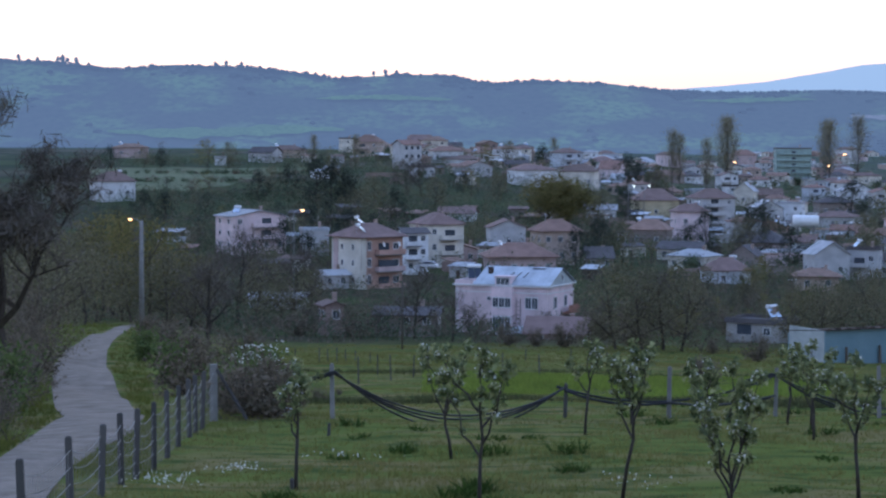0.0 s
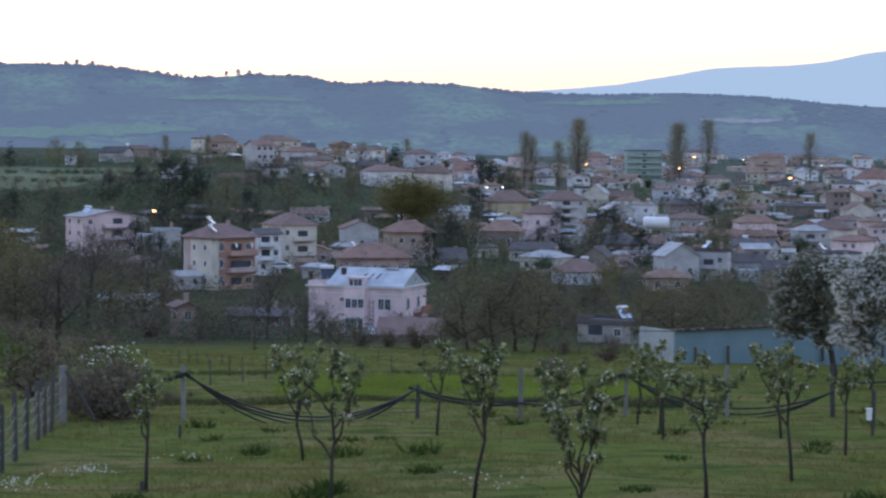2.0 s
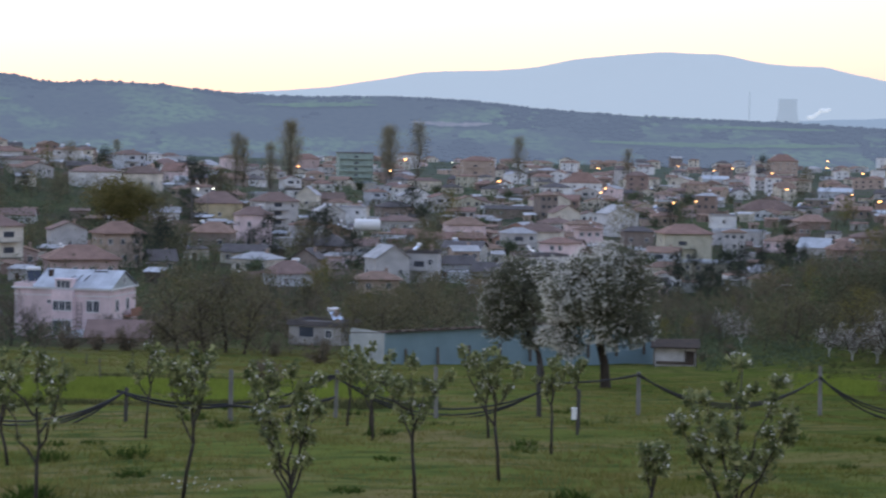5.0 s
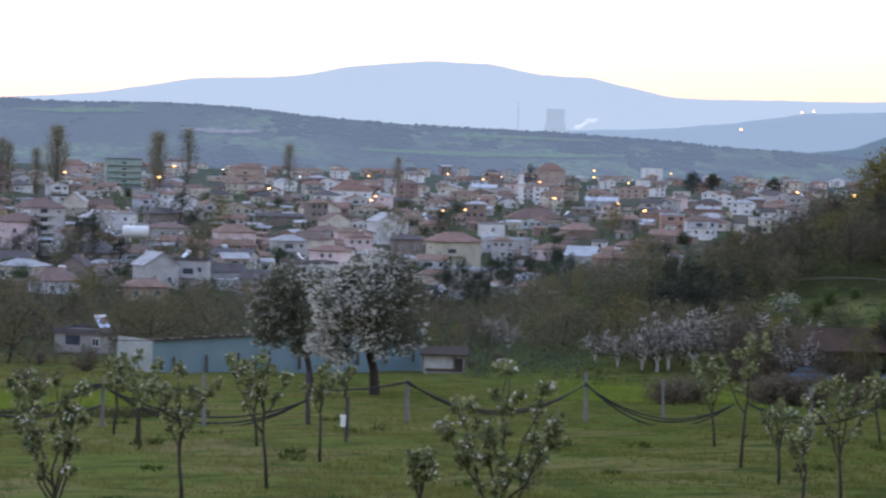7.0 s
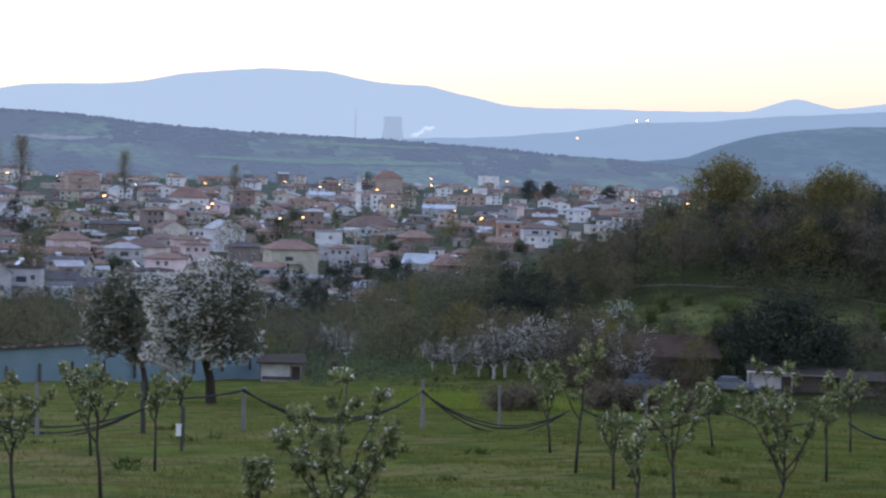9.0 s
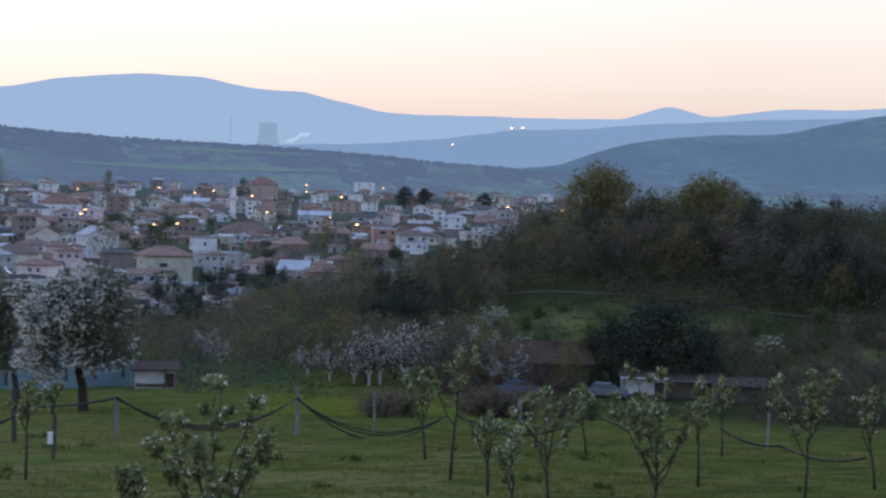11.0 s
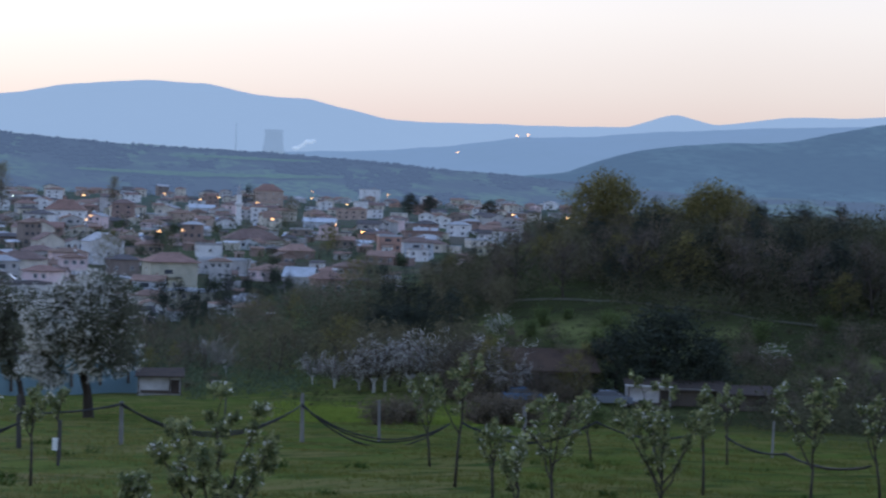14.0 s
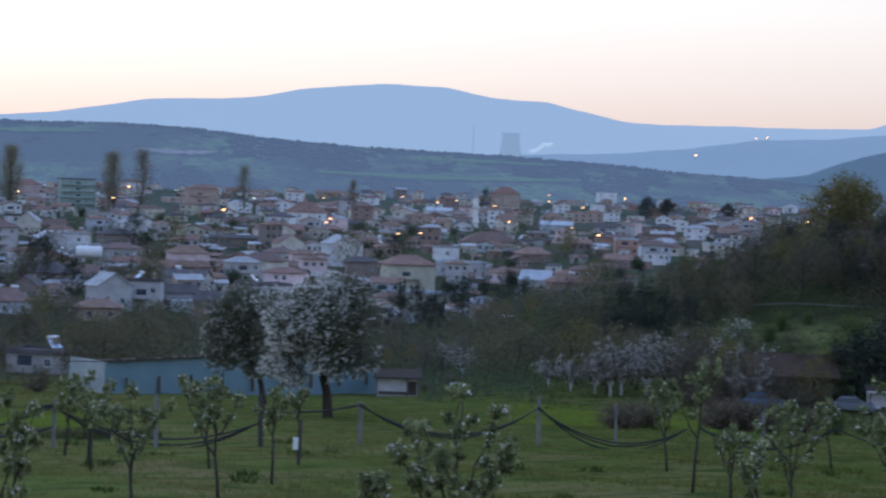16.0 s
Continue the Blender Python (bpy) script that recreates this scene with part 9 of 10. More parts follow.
plant(dull, 4.27, 392.0, 0.42)
plant(dull, 6.13, 312.0, 0.39)
plant(dull, 8.82, 284.0, 0.54)
plant(dull, 9.49, 277.0, 0.46)
plant(dull, 11.92, 300.0, 0.35)
plant(scrub, 10.75, 359.0, 0.75)
plant(scrub, 5.82, 362.0, 0.91)
plant(scrub, 11.17, 370.0, 0.82)
plant(scrub, 8.38, 327.0, 1.22)
plant(scrub, 9.51, 392.0, 1.01)
plant(dull, -10.0, 363.0, 0.86)
plant(dull, -8.74, 262.0, 0.74)
plant(scrub, -12.19, 379.0, 1.19)
plant(dull, -11.99, 417.0, 0.5)
plant(dull, -11.48, 405.0, 0.59)
plant(scrub, -10.23, 457.0, 1.17)
plant(scrub, -6.94, 374.0, 1.51)
plant(dull, -7.61, 399.0, 0.9)
plant(dull, -11.5, 255.0, 0.63)
plant(scrub, -6.87, 465.0, 1.35)
plant(dull, -9.96, 429.0, 0.64)
plant(dull, -11.19, 321.0, 0.95)
plant(scrub, -12.18, 396.0, 1.53)
plant(scrub, -11.93, 378.0, 1.13)
plant(dull, -9.15, 337.0, 0.7)
plant(dull, -12.82, 317.0, 0.64)
plant(dull, -7.15, 456.0, 0.51)
plant(scrub, -8.44, 446.0, 1.43)
plant(gold, -12.43, 486.0, 0.87)
plant(scrub, -7.06, 341.0, 0.97)
plant(dull, -8.28, 350.0, 0.51)
plant(gold, -9.38, 364.0, 0.71)
plant(dull, -9.01, 350.0, 0.87)
plant(scrub, -9.91, 339.0, 1.74)
plant(dull, -8.34, 412.0, 0.63)
plant(dull, -9.7, 416.0, 0.51)
plant(dull, -9.59, 451.0, 0.65)
plant(dull, -7.92, 391.0, 0.76)
plant(dull, -11.12, 407.0, 0.95)
plant(scrub, -7.22, 359.0, 1.67)
plant(dull, -10.04, 365.0, 0.82)
plant(gold, -12.75, 383.0, 0.57)
plant(scrub, -4.6, 356.0, 0.91)
plant(dull, -5.13, 364.0, 0.79)
plant(scrub, -5.25, 439.0, 0.8)
plant(bare, -5.71, 441.0, 0.56)
plant(bare, -3.83, 419.0, 0.65)
plant(scrub, -6.98, 441.0, 0.75)
plant(scrub, -4.56, 414.0, 1.5)
plant(bare, -6.47, 342.0, 0.7)
plant(scrub, -6.28, 429.0, 1.16)
plant(scrub, -4.2, 364.0, 0.94)
plant(bare, -6.15, 368.0, 0.49)
plant(scrub, -3.43, 338.0, 1.0)
plant(bare, -5.51, 412.0, 0.66)
plant(scrub, -5.27, 404.0, 0.75)
plant(scrub, -3.37, 396.0, 1.07)
plant(bare, -3.48, 381.0, 0.46)
plant(bare, -5.08, 448.0, 0.4)
plant(dull, -3.23, 447.0, 0.8)
plant(bare, -5.46, 379.0, 0.34)
plant(scrub, -3.54, 337.0, 0.94)
plant(scrub, -4.41, 414.0, 0.87)
plant(bare, -3.67, 400.0, 0.68)
plant(scrub, -6.18, 336.0, 1.42)
plant(scrub, -4.93, 344.0, 0.78)
plant(bare, -3.79, 326.0, 0.66)
plant(scrub, -5.12, 361.0, 1.12)
plant(bare, 28.2, 207.0, 0.24)
plant(scrub, 28.18, 207.0, 0.38)
plant(bare, 27.34, 205.0, 0.24)
plant(scrub, 26.39, 208.0, 0.65)
plant(scrub, 29.0, 205.0, 0.61)
plant(bare, 29.16, 205.0, 0.24)
plant(scrub, 26.43, 208.0, 0.54)
plant(scrub, 28.83, 206.0, 0.57)
plant(bare, 28.55, 205.0, 0.27)
plant(scrub, 30.09, 209.0, 0.53)
plant(scrub, 27.81, 206.0, 0.56)
plant(scrub, 29.57, 208.0, 0.46)
plant(bush_brown, 24.32, 144.9, 0.81)
plant(bush_brown, 24.66, 145.7, 0.87)
plant(bush_brown, 25.01, 151.0, 0.82)
plant(bush_brown, 25.33, 151.0, 0.93)
plant(bush_brown, 27.16, 156.0, 0.96)
plant(bush_brown, 27.5, 157.0, 0.97)
plant(bush_brown, 27.87, 157.0, 0.86)
plant(bush_brown, 28.21, 157.0, 0.92)
plant(bush_brown, 28.57, 158.0, 1.01)
plant(scrub, 5.41, 285.0, 0.81)
plant(scrub, 4.33, 286.0, 0.8)
plant(bush_brown, 5.2, 250.0, 1.53)
plant(dull, 4.07, 321.0, 0.39)
plant(bush_brown, 4.45, 284.0, 1.56)
plant(scrub, 5.96, 302.0, 0.61)
plant(dull, 6.92, 253.0, 0.27)
plant(bush_brown, 7.8, 301.0, 1.76)
plant(scrub, 5.53, 314.0, 0.61)
plant(scrub, 5.47, 252.0, 0.6)
plant(dull, 4.42, 287.0, 0.3)
plant(scrub, 6.33, 285.0, 0.63)
plant(dull, 7.87, 281.0, 0.49)
plant(dull, 5.49, 309.0, 0.37)
plant(scrub, 6.45, 310.0, 0.64)
plant(scrub, 6.17, 318.0, 0.88)
plant(scrub, 5.48, 234.0, 0.8)
plant(dull, 6.24, 319.0, 0.45)
plant(scrub, 6.32, 285.0, 0.76)
plant(scrub, 5.96, 250.0, 0.45)
plant(dull, 4.74, 270.0, 0.34)
plant(bush_brown, 6.49, 298.0, 1.31)
plant(bush_brown, 5.14, 303.0, 1.9)
plant(scrub, 5.04, 291.0, 0.82)
plant(limed, 26.44, 212.0, 1.28)
plant(limed, 27.06, 211.0, 1.36)
plant(limed, 27.68, 211.0, 1.21)
plant(bush_green, 27.69, 235.0, 1.09)
plant(scrub, 26.88, 240.0, 0.45)
plant(bush_brown, 30.46, 230.0, 0.8)
plant(bush_green, 30.74, 240.0, 1.18)
plant(bush_green, 30.51, 246.0, 0.76)
plant(scrub, 29.03, 238.0, 0.53)
plant(bush_green, 29.46, 250.0, 0.62)
plant(bush_green, 28.74, 248.0, 1.0)
plant(bush_green, 30.35, 233.0, 1.1)
plant(bush_brown, 27.89, 241.0, 0.82)
plant(bush_green, 28.45, 243.0, 0.87)
plant(bush_green, 30.85, 229.0, 1.17)
plant(bush_brown, 26.45, 205, 0.8)
plant(bush_brown, 26.88, 203, 1.05)
plant(bush_brown, 27.25, 206, 0.9)
plant(bush_brown, 27.84, 203, 0.75)
plant(bush_brown, 28.18, 206, 0.95)
plant(bush_brown, 28.54, 203, 0.75)
plant(bush_brown, 28.93, 205, 1.05)
plant(bush_brown, 29.39, 203, 0.85)
plant(bush_brown, 29.78, 206, 1.0)
plant(bush_brown, 27.5, 201, 0.6)
plant(bush_brown, 28.69, 200, 0.55)
plant(bush_brown, 27.07, 199, 0.5)
plant(bare, 26.44, 207.0, 0.68)
plant(scrub, 26.87, 205.0, 1.26)
plant(gold, 27.37, 205.0, 0.72)
plant(scrub, 26.67, 207.0, 0.99)
plant(scrub, 27.91, 206.0, 1.24)
plant(scrub, 26.13, 206.0, 1.24)
plant(bush_brown, 30.69, 227.0, 0.39)
plant(bush_green, 27.36, 230.0, 0.43)
plant(bush_brown, 34.8, 230.0, 0.42)
plant(bush_brown, 27.25, 233.0, 0.38)
plant(bush_brown, 34.23, 259.0, 0.5)
plant(bush_brown, 34.44, 230.0, 0.47)
plant(bush_green, 33.66, 235.0, 0.37)
plant(bush_green, 31.79, 261.0, 0.22)
plant(scrub, 41.83, 227.0, 0.45)
plant(scrub, 41.1, 219.0, 0.68)
plant(scrub, 39.04, 220.0, 0.71)
plant(bush_brown, 39.11, 221.0, 0.95)
plant(bush_green, 38.54, 211.0, 0.76)
plant(bush_green, 41.54, 251.0, 0.76)
plant(bush_green, 36.4, 247.0, 0.8)
plant(scrub, 38.86, 234.0, 0.55)
plant(scrub, 36.04, 232.0, 0.71)
plant(scrub, 37.04, 237.0, 0.85)
plant(scrub, 34.37, 207.0, 0.54)
plant(scrub, 40.96, 230.0, 0.71)
plant(scrub, 39.43, 206.0, 0.73)
plant(scrub, 40.38, 232.0, 0.58)
plant(scrub, 37.17, 233.0, 0.8)
plant(scrub, 41.35, 245.0, 0.74)
plant(scrub, 39.9, 244.0, 0.5)
plant(scrub, 36.6, 215.0, 0.78)
plant(bush_green, 41.06, 249.0, 0.9)
plant(scrub, 38.67, 214.0, 0.86)
plant(bush_brown, 40.14, 220.0, 1.21)
plant(scrub, 41.98, 227.0, 0.8)
plant(hilly, 37.48, 240.0, 0.41)
plant(scrub, 38.75, 232.0, 0.81)
plant(scrub, 34.84, 221.0, 0.74)
plant(bush_green, 38.48, 221.0, 0.69)
plant(scrub, 38.22, 234.0, 0.68)
plant(scrub, 34.89, 227.0, 0.52)
plant(bush_brown, 36.41, 224.0, 0.72)
plant(bush_green, 34.72, 239.0, 1.25)
plant(scrub, 39.9, 233.0, 0.51)
plant(bush_green, 41.82, 219.0, 1.13)
plant(bush_brown, 42.28, 235.0, 1.0)
plant(scrub, 34.53, 230.0, 0.52)
plant(scrub, 41.51, 208.0, 0.81)
plant(bush_green, 37.83, 210.0, 1.06)
plant(scrub, 37.52, 219.0, 0.83)
plant(scrub, 38.07, 217.0, 0.51)
plant(scrub, 41.23, 227.0, 0.72)
plant(scrub, 38.81, 231.0, 0.67)
plant(scrub, 40.25, 238.0, 0.8)
plant(scrub, 39.22, 206.0, 0.76)
plant(bush_brown, 39.3, 229.0, 0.62)
plant(scrub, 35.81, 211.0, 0.67)
plant(dull, 41.15, 223.0, 0.46)
plant(scrub, 41.35, 245.0, 0.67)
plant(dull, 38.67, 214.0, 0.41)
plant(scrub, 38.63, 217.0, 0.54)
plant(scrub, 39.73, 220.0, 0.58)
plant(bush_brown, 39.48, 205.0, 0.72)
plant(bush_brown, 35.24, 225.0, 0.98)
plant(bush_brown, 38.87, 249.0, 1.11)
plant(scrub, 41.64, 215.0, 0.72)
plant(bush_brown, 38.69, 234.0, 1.1)
plant(scrub, 37.75, 245.0, 0.47)
plant(scrub, 37.1, 229.0, 0.54)
plant(scrub, 39.8, 240.0, 0.44)
plant(bush_green, 41.96, 235.0, 0.95)
plant(bush_brown, 34.21, 229.0, 0.82)
plant(scrub, 34.35, 231.0, 0.82)
plant(scrub, 39.85, 237.0, 0.71)
plant(scrub, 37.14, 218.0, 0.86)
plant(bush_green, 41.55, 233.0, 1.19)
plant(scrub, 38.1, 244.0, 0.71)
plant(scrub, 41.52, 217.0, 0.62)
plant(scrub, 41.65, 234.0, 0.68)
plant(bush_green, 37.13, 233.0, 0.75)
plant(bush_brown, 38.06, 237.0, 0.77)
plant(scrub, 37.41, 227.0, 0.57)
plant(bush_green, 38.5, 217.0, 0.96)
plant_far(dark, 17.42, 476.0, 0.78)
plant_far(dull, 6.84, 686.0, 0.45)
plant_far(dull, 16.14, 535.0, 0.79)
plant_far(dark, 10.31, 525.0, 0.5)
plant_far(scrub, 11.59, 539.0, 1.0)
plant_far(dull, 3.21, 642.0, 0.48)
plant_far(scrub, 18.16, 633.0, 1.39)
plant_far(dark, 7.25, 397.0, 0.53)
plant_far(dull, 13.08, 471.0, 0.48)
plant_far(scrub, 7.04, 616.0, 1.29)
plant_far(dark, 7.12, 581.0, 0.63)
plant_far(dull, 6.48, 682.0, 0.6)
plant_far(dull, 11.13, 643.0, 0.8)
plant_far(dull, 2.03, 460.0, 0.53)
plant_far(dark, 18.84, 545.0, 0.6)
plant_far(scrub, 18.24, 462.0, 0.82)
plant_far(dull, 2.01, 411.0, 0.45)
plant_far(dull, 22.43, 564.0, 0.74)
plant_far(scrub, 7.76, 519.0, 0.8)
plant_far(dark, 3.64, 537.0, 0.63)
plant_far(dull, 18.96, 643.0, 0.71)
plant_far(dark, 8.74, 686.0, 0.7)
plant_far(dull, 4.78, 673.0, 0.55)
plant_far(dull, 16.54, 492.0, 0.56)
plant_far(dull, 11.89, 577.0, 0.79)
plant_far(dark, 5.27, 606.0, 0.69)
plant_far(dark, 6.45, 594.0, 0.7)
plant_far(dull, 5.84, 403.0, 0.7)
plant_far(dull, 4.6, 430.0, 0.57)
plant_far(scrub, 16.03, 509.0, 1.38)
plant_far(dull, 15.65, 692.0, 0.81)
plant_far(dull, 11.78, 676.0, 0.75)
plant_far(dark, 17.99, 436.0, 0.8)
plant_far(dark, 15.08, 423.0, 0.77)
plant_far(scrub, 10.07, 641.0, 1.44)
plant_far(dark, 20.51, 645.0, 0.46)
plant_far(dull, 2.49, 399.0, 0.75)
plant_far(dark, 19.97, 522.0, 0.74)
plant_far(scrub, 19.94, 548.0, 1.16)
plant_far(dark, 12.48, 488.0, 0.73)
plant_far(dark, 14.33, 442.0, 0.45)
plant_far(dull, 7.96, 520.0, 0.57)
plant_far(dull, 14.4, 496.0, 0.56)
plant_far(dark, 11.01, 619.0, 0.62)
plant_far(dark, 4.98, 597.0, 0.8)
plant_far(dull, 2.12, 541.0, 0.69)
plant_far(dull, 10.86, 531.0, 0.47)
plant_far(dark, 8.04, 535.0, 0.74)
plant_far(dark, 10.54, 533.0, 0.44)
plant_far(dull, -4.98, 660.0, 0.67)
plant_far(dark, 8.32, 1112.0, 0.52)
plant_far(scrub, -0.65, 935.0, 1.14)
plant_far(dull, 17.55, 794.0, 0.53)
plant_far(dull, 4.61, 498.0, 0.51)
plant_far(dull, -1.94, 1205.0, 0.66)
plant_far(dark, 22.91, 1487.0, 0.56)
plant_far(gold, 2.56, 459.0, 0.79)
plant_far(dark, 19.21, 1323.0, 0.53)
plant_far(dark, 3.8, 833.0, 0.98)
plant_far(scrub, 22.02, 1026.0, 1.57)
plant_far(dull, 3.16, 932.0, 0.69)
plant_far(dark, 5.32, 1107.0, 0.74)
plant_far(dark, 16.61, 774.0, 0.88)
plant_far(scrub, 22.24, 1144.0, 1.73)
plant_far(dull, 28.4, 801.0, 0.82)
plant_far(dark, 6.27, 1092.0, 0.53)
plant_far(scrub, -7.63, 1302.0, 1.7)
plant_far(scrub, 21.32, 901.0, 1.22)
plant_far(gold, 7.89, 1204.0, 0.65)
plant_far(gold, 7.51, 549.0, 0.53)
plant_far(dull, 21.34, 1247.0, 0.9)
plant_far(gold, 12.23, 697.0, 0.5)
plant_far(gold, -4.57, 1462.0, 0.7)
plant_far(dull, 11.15, 1257.0, 0.74)
plant_far(scrub, -2.4, 1506.0, 1.27)
plant_far(dull, 26.14, 622.0, 0.51)
plant_far(scrub, 15.17, 771.0, 0.99)
plant_far(dull, 0.76, 1514.0, 0.89)
plant_far(dull, 0.97, 661.0, 0.66)
plant_far(scrub, -3.78, 1487.0, 1.31)
plant_far(gold, 23.63, 1694.0, 0.62)
plant_far(dull, 10.1, 1216.0, 0.88)
plant_far(dull, 14.48, 874.0, 0.66)
plant_far(dark, -2.54, 476.0, 0.87)
plant_far(dark, -1.04, 1557.0, 0.89)
plant_far(dull, 2.61, 1519.0, 0.91)
plant_far(dark, 0.52, 1627.0, 0.54)
plant_far(dull, 25.72, 1231.0, 0.69)
plant_far(dark, 26.08, 792.0, 0.68)
plant_far(gold, 26.05, 807.0, 0.62)
plant_far(dull, 19.05, 1197.0, 0.82)
plant_far(dull, 25.15, 1659.0, 0.8)
plant_far(dull, 7.15, 1099.0, 0.79)
plant_far(dull, 18.99, 1220.0, 0.69)
plant_far(dull, -4.76, 1676.0, 0.51)
plant_far(dull, 24.36, 1212.0, 0.89)
plant_far(dark, 27.65, 1192.0, 0.68)
plant_far(dull, 9.97, 853.0, 0.56)
plant_far(dull, 0.55, 1403.0, 0.65)
plant_far(scrub, 6.69, 1642.0, 1.29)
plant_far(dull, 0.85, 865.0, 0.78)
plant_far(dull, 13.51, 521.0, 0.6)
plant_far(gold, 27.31, 1555.0, 0.53)
plant_far(dark, 21.03, 1451.0, 0.76)
plant_far(dark, 9.29, 1435.0, 0.56)
plant_far(dull, 21.47, 819.0, 0.91)
plant_far(dark, 25.55, 1419.0, 0.66)
plant_far(dull, 19.8, 1373.0, 0.6)
plant_far(gold, 9.95, 961.0, 0.77)
plant_far(dark, 7.24, 1550.0, 0.57)
plant_far(gold, 18.22, 987.0, 0.51)
plant_far(dark, 5.5, 546.0, 0.71)
plant_far(scrub, -0.7, 1502.0, 1.43)
plant_far(dull, 4.69, 1281.0, 0.51)
plant_far(gold, -4.98, 1551.0, 0.81)
plant_far(dark, 23.37, 1546.0, 0.82)
plant_far(gold, 24.19, 967.0, 0.58)
plant_far(dark, 23.9, 661.0, 0.72)
plant_far(gold, -2.71, 1534.0, 0.56)
plant_far(dull, 27.27, 1364.0, 0.87)
plant_far(dull, -3.98, 1620.0, 0.74)
plant_far(scrub, 3.92, 1117.0, 1.47)
plant_far(dark, -4.51, 566.0, 0.69)
plant_far(dark, 1.77, 1264.0, 0.88)
plant_far(dark, 17.78, 1066.0, 0.98)
plant_far(scrub, 3.69, 1412.0, 1.6)
plant_far(gold, -0.4, 946.0, 0.74)
plant_far(scrub, 26.41, 1253.0, 1.78)
plant_far(dark, 1.1, 1446.0, 0.69)
plant_far(scrub, 3.83, 1460.0, 1.75)
plant_far(dull, 4.65, 1564.0, 0.51)
plant_far(dark, 12.79, 542.0, 0.73)


def slope_gardens():
    """Fruit and shade trees that stand thick between the houses on the near side of the village."""
    rng = random.Random(31)
    taken = [(o.location.x, o.location.y) for o in bpy.data.objects if o.parent is None and o.get("category") in ("house", "apartment block", "mosque", "car", "tank")]
    for az0, az1, d0, d1, n, kinds in ((-9.5, 4.5, 470, 640, 70, (dark, dull, dull, gold)), (-4.0, 5.5, 640, 860, 60, (dark, dark, dull, gold)),
                                       (4.0, 12.5, 440, 760, 60, (dark, dull, dull, gold)), (11.0, 25.0, 430, 600, 70, (dark, dark, dull)), (12.0, 25.0, 600, 900, 40, (dark, dull))):
        for _ in range(n):
            az, d = rng.uniform(az0, az1), rng.uniform(d0, d1)
            x, y = d * math.sin(radians(az)), d * math.cos(radians(az))
            near = any(abs((x - a) * y - (y - b) * x) / d < 7 and d - 4 < math.hypot(a, b) < d + 60 for a, b in taken)
            if near and rng.random() < 0.85:
                continue
            plant_far(rng.choice(kinds), az, d, rng.uniform(0.5, 0.95))


slope_gardens()
far_greenery()


# ---------------------------------------------------------------- grass, weeds and flowers
def blades(name, count, near, far, az0, az1, height, width, material, label, seed, zone=None, lean=0.35, per=5):
    """Tufts of tapering blades standing on the land, denser near by."""
    rng = np.random.default_rng(seed)
    d = near * (far / near) ** rng.random(count)
    az = rng.uniform(az0, az1, count)
    if zone is not None:
        keep = zone(az, d, rng)
        az, d = az[keep], d[keep]
    x, y = d * np.sin(np.radians(az)), d * np.cos(np.radians(az))
    x, y = np.repeat(x, per), np.repeat(y, per)
    n = len(x)
    x, y = x + rng.normal(0, 0.09, n), y + rng.normal(0, 0.09, n)
    z = ground(x, y)
    patch = 0.75 + 0.5 * np.sin(x * 0.35 + 1.7 * np.sin(y * 0.2)) * np.sin(y * 0.31)
    h = height * rng.uniform(0.5, 1.3, n) * np.clip(patch, 0.35, 1.3)
    t = rng.uniform(0, 6.283, n)
    w = width * rng.uniform(0.6, 1.4, n)
    lx, ly = rng.normal(0, lean, n) * h, rng.normal(0, lean, n) * h
    a = np.stack([x - w * np.cos(t), y - w * np.sin(t), z - 0.03], -1)
    b = np.stack([x + w * np.cos(t), y + w * np.sin(t), z - 0.03], -1)
    c = np.stack([x + lx, y + ly, z + h], -1)
    v = np.stack([a, b, c], 1).reshape(-1, 3)
    me = faces_mesh(name, v, np.arange(3 * n).reshape(-1, 3), material)
    return tagged(new(name, me), label, "grass", kind="stuff")


def off_road(az, d, rng):
    left = np.interp(d, [r[3] for r in ROAD], [r[2] for r in ROAD])
    return az > left + 0.1


def thinning(az, d, rng):
    return off_road(az, d, rng) & (rng.random(len(d)) > step(12, 27, az))


blades("meadow_grass", 36000, 44, 190, -12.5, 27, 0.17, 0.02, M["grass"], "long mixed meadow grass on the slope", 1, thinning)
blades("lush_grass", 28000, 44, 190, 12, 41, 0.17, 0.02, M["lush_grass"], "lush grass under the young trees, its colour darkened for shade", 11, lambda az, d, rng: rng.random(len(d)) < step(12, 27, az))
blades("upper_grass", 9000, 175, 250, -6, 11, 0.22, 0.04, M["grass"], "rough pasture at the top of the field", 9)
blades("verge_grass", 7000, 60, 230, -14, -8, 0.35, 0.03, M["lush_grass"], "rough grass along the lane", 2, lambda az, d, rng: (az < np.interp(d, [r[1] for r in ROAD], [r[0] for r in ROAD]) - 0.1) | off_road(az, d, rng))
M["wheat"] = mat("young_wheat", (0.20, 0.27, 0.05), 0.75, (0.17, 0.22, 0.045), 0.12, 1.2, 0.0, island=0.2, thin=0.4)
blades("young_wheat", 17000, 108, 165, -0.5, 10.5, 0.30, 0.03, M["wheat"], "bright green strip of young wheat", 3, lambda az, d, rng: (d > 112 + 0.5 * np.sin(az * 3)) & (d < 158 - 1.2 * az + 2 * np.sin(az)), lean=0.2)
blades("green_strip", 7500, 150, 200, 20.5, 28, 0.3, 0.035, M["wheat"], "bright green grass strip below the fruit trees", 4, lambda az, d, rng: rng.random(len(d)) < step(20.5, 23.5, az) * (1 - step(25.5, 28, az)), lean=0.2)
M["dark_grass"] = mat("shaded_rank_grass", (0.075, 0.098, 0.036), 0.85, (0.095, 0.092, 0.044), 0.3, 3, 0.0, island=0.3, thin=0.3)
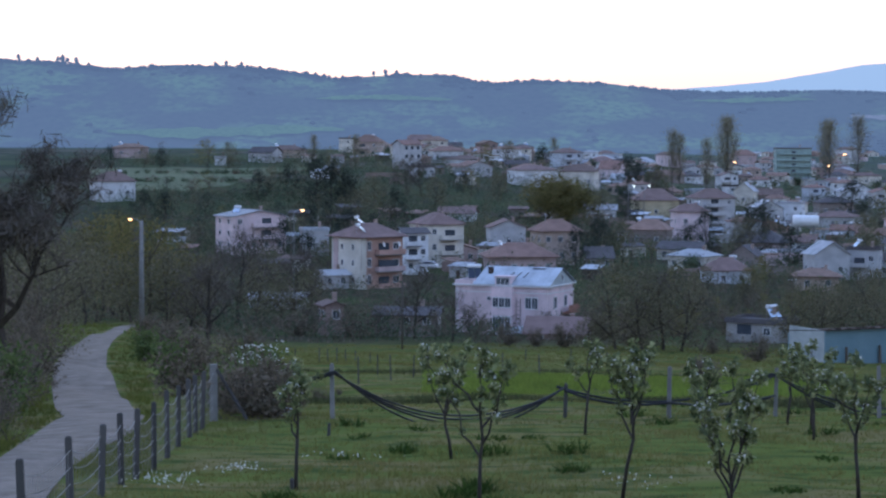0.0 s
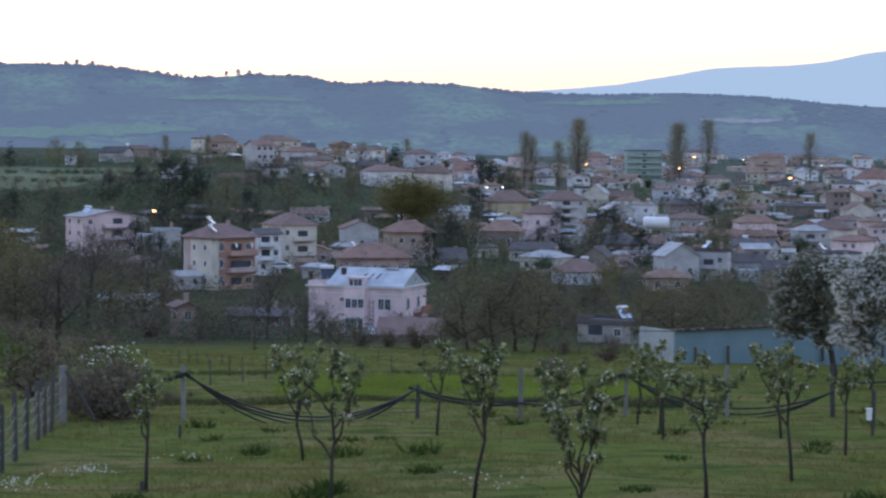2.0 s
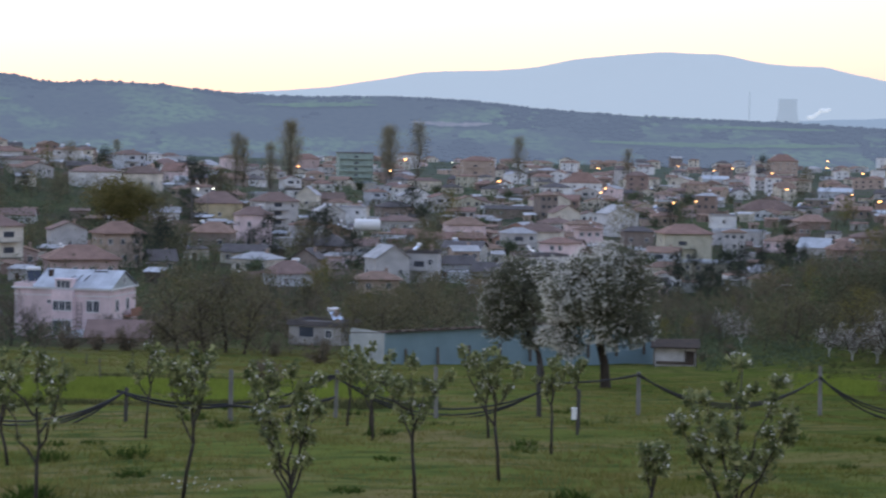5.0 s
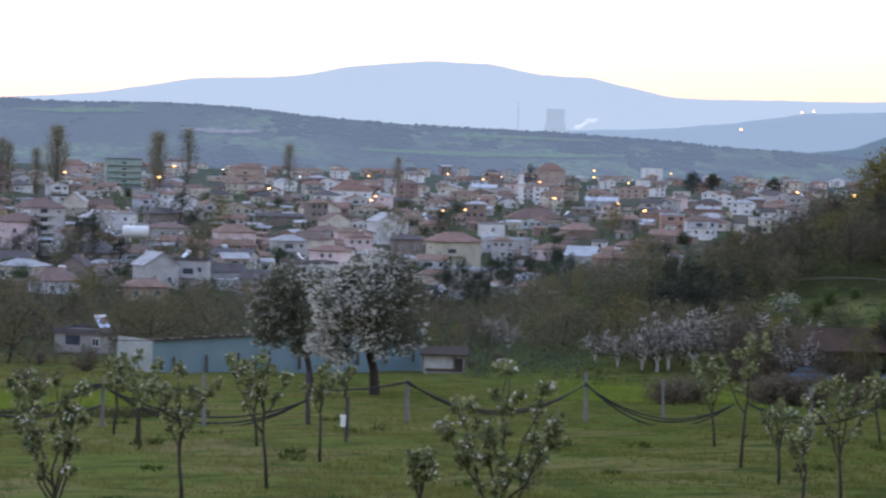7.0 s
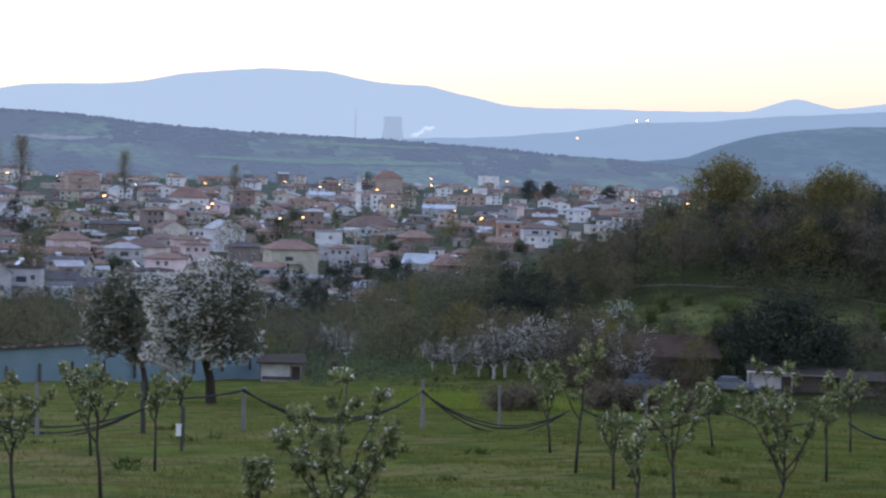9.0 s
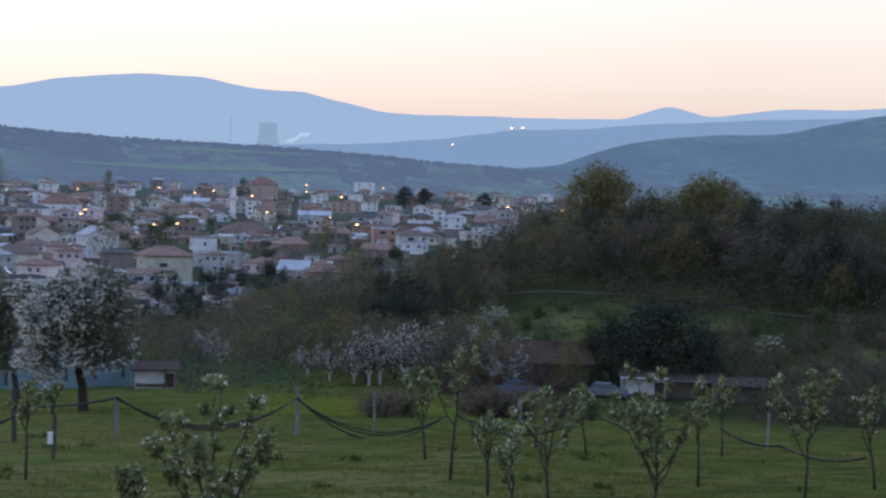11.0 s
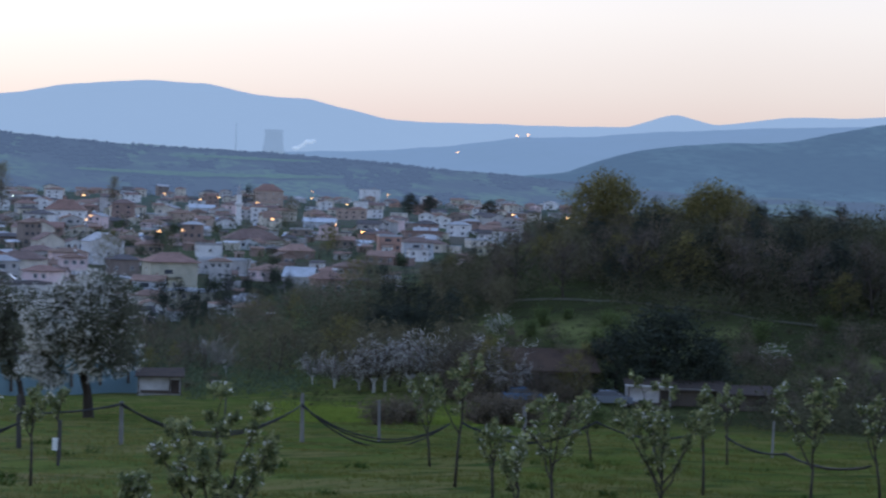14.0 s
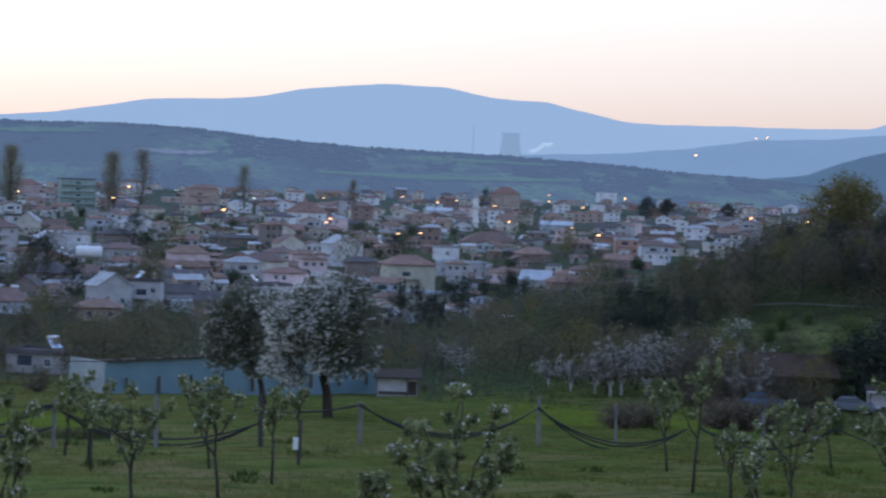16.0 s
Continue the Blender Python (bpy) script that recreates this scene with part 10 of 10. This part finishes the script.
# two strips of tall grass, dark in colour for the banks' shadow lines
blades("bank_grass", 22000, 98, 170, -6, 12, 0.38, 0.04, M["dark_grass"], "rank grass along the field banks, coloured dark for their shadow", 5,
       lambda az, d, rng: (np.abs(d - (102 + 0.25 * az)) < 1.8) | (np.abs(d - (158 - 0.9 * az)) < 2.5) & (rng.random(len(d)) < 0.8))
blades("slope_grass", 12000, 190, 330, 22, 41, 0.3, 0.035, M["dark_grass"], "rough grass on the far slope", 8)
rngw = np.random.default_rng(77)
tuft_az, tuft_d = rngw.uniform(-6, 40, 60), rngw.uniform(50, 100, 60)


def near_tufts(az, d, rng):
    x, y = d * np.sin(np.radians(az)), d * np.cos(np.radians(az))
    tx, ty = tuft_d * np.sin(np.radians(tuft_az)), tuft_d * np.cos(np.radians(tuft_az))
    return ((x[:, None] - tx) ** 2 / 0.5 + (y[:, None] - ty) ** 2 / 0.6).min(1) < 0.7 * rng.random(len(d))


blades("dock_weeds", 60000, 48, 102, -6, 40, 0.32, 0.05, M["weed"], "dark green dock weeds in clumps", 6, near_tufts, lean=0.7, per=4)


def daisies(az, d, n, reach, seed):
    rng = np.random.default_rng(seed)
    p = spot(az, d)
    pts = []
    for _ in range(n):
        x, y = p.x + rng.normal(0, reach), p.y + rng.normal(0, reach * 1.6)
        pts.append((x, y, float(ground(x, y)) + rng.uniform(0.25, 0.5)))
    me = leaf_cloud("daisies", pts, 0.027, M["petal"], rng, 2, 0.02, 0.9)
    tagged(new("daisies", me), "patch of small white daisies in the grass", "flowers", kind="stuff")


daisies(-5.5, 58.5, 60, 0.45, 1)
daisies(-7.6, 53.5, 80, 0.5, 2)
daisies(-2.6, 62, 22, 0.5, 3)
daisies(5.2, 55.5, 25, 0.5, 4)


# ---------------------------------------------------------------- rough shrubs and gardens that fill the gaps between the houses
def shrub_cover(name, count, material, label, seed, zones, size=0.3):
    """Clumps of leaves standing on the land, kept clear of the houses."""
    rng = np.random.default_rng(seed)
    spots = [(o.location.x, o.location.y) for o in bpy.data.objects if o.parent is None and o.get("category") in ("house", "apartment block", "mosque", "shed", "car")]
    hx, hy = np.array(spots).T
    pts = []
    for az0, az1, d0, d1, share, h0, h1 in zones:
        n = int(count * share)
        az, d = rng.uniform(az0, az1, n), np.sqrt(rng.uniform(d0 ** 2, d1 ** 2, n))
        x, y = d * np.sin(np.radians(az)), d * np.cos(np.radians(az))
        keep = ((x[:, None] - hx) ** 2 + (y[:, None] - hy) ** 2).min(1) > 49
        for a, b in zip(x[keep], y[keep]):
            h = rng.uniform(h0, h1)
            z = float(ground(a, b))
            k = 34
            q = rng.normal(size=(k, 3)) * np.array((0.42 * h, 0.42 * h, 0.30 * h)) + np.array((a, b, z + 0.45 * h))
            q[:, 2] = np.maximum(q[:, 2], z + 0.05)
            pts.append(q)
    me = leaf_cloud(name, np.concatenate(pts), size, material, rng, 2, 0.12)
    tagged(new(name, me), label, "shrubs", kind="stuff")


TOWN = ((-9, 23, 420, 600, 0.5, 2.0, 4.5), (-3, 24, 620, 900, 0.4, 2.5, 5.0), (-9, -3, 600, 645, 0.05, 1.5, 4.0), (-9.5, -3, 770, 800, 0.05, 2.5, 5.0), (-9, -3.6, 688, 693, 0.02, 1.0, 2.2), (-9, -4, 726, 731, 0.02, 1.0, 2.2))
shrub_cover("garden_shrubs", 1500, M["leaf_garden"], "dark garden shrubs and hedges between the houses", 51, TOWN)
shrub_cover("bare_shrubs", 900, M["leaf_bramble"], "brown bare shrubs between the houses", 52, TOWN, 0.24)
NEAR_TOWN = ((-9.5, 5, 425, 640, 0.5, 2.0, 5.5), (-4.5, 5.5, 640, 860, 0.3, 2.5, 6.0), (5, 13, 430, 640, 0.2, 2.0, 5.0))
shrub_cover("slope_trees", 1100, M["leaf_garden"], "leafy garden trees crowded on the village slope", 61, NEAR_TOWN, 0.26)
shrub_cover("slope_thickets", 800, M["leaf_dull"], "olive budding thickets on the village slope", 62, NEAR_TOWN, 0.24)
GULLY = ((2, 24, 290, 420, 0.6, 2.0, 4.5), (-10, 2, 260, 420, 0.4, 2.0, 4.5))
shrub_cover("gully_shrubs", 1100, M["leaf_garden"], "olive budding scrub in the hollow below the village", 53, GULLY, 0.2)
shrub_cover("gully_brambles", 700, M["leaf_bramble"], "brown brambles in the hollow below the village", 54, GULLY, 0.2)
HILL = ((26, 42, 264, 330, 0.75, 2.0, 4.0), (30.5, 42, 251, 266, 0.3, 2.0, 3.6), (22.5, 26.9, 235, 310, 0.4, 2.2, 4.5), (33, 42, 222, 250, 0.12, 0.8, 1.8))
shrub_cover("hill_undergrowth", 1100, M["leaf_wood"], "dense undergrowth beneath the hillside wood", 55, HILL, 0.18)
BACK = ((5, 22, 780, 1150, 0.55, 3.0, 5.5), (8, 29, 1150, 1900, 0.45, 3.5, 6.0))
shrub_cover("back_gardens", 620, M["leaf_garden"], "dark garden trees between the farther houses", 56, BACK, 0.42)
shrub_cover("back_budding_trees", 320, M["leaf_dull"], "olive budding trees between the farther houses", 57, BACK, 0.4)
THICKET = ((34.8, 42, 172, 216, 0.6, 1.8, 3.6), (33.8, 38, 196, 222, 0.2, 1.5, 3.0), (26.0, 29.2, 208, 232, 0.2, 1.5, 3.2))
shrub_cover("thicket", 560, M["leaf_wood"], "dark brown bramble thicket at the foot of the slope", 58, THICKET, 0.16)
ORCHARD_END = ((17.5, 24, 228, 300, 1.0, 1.2, 3.2), (19.0, 22.3, 206, 234, 0.3, 0.9, 2.2))
shrub_cover("orchard_end_shrubs", 170, M["leaf_garden"], "green shrubs and young growth behind the fruit trees", 63, ORCHARD_END, 0.15)
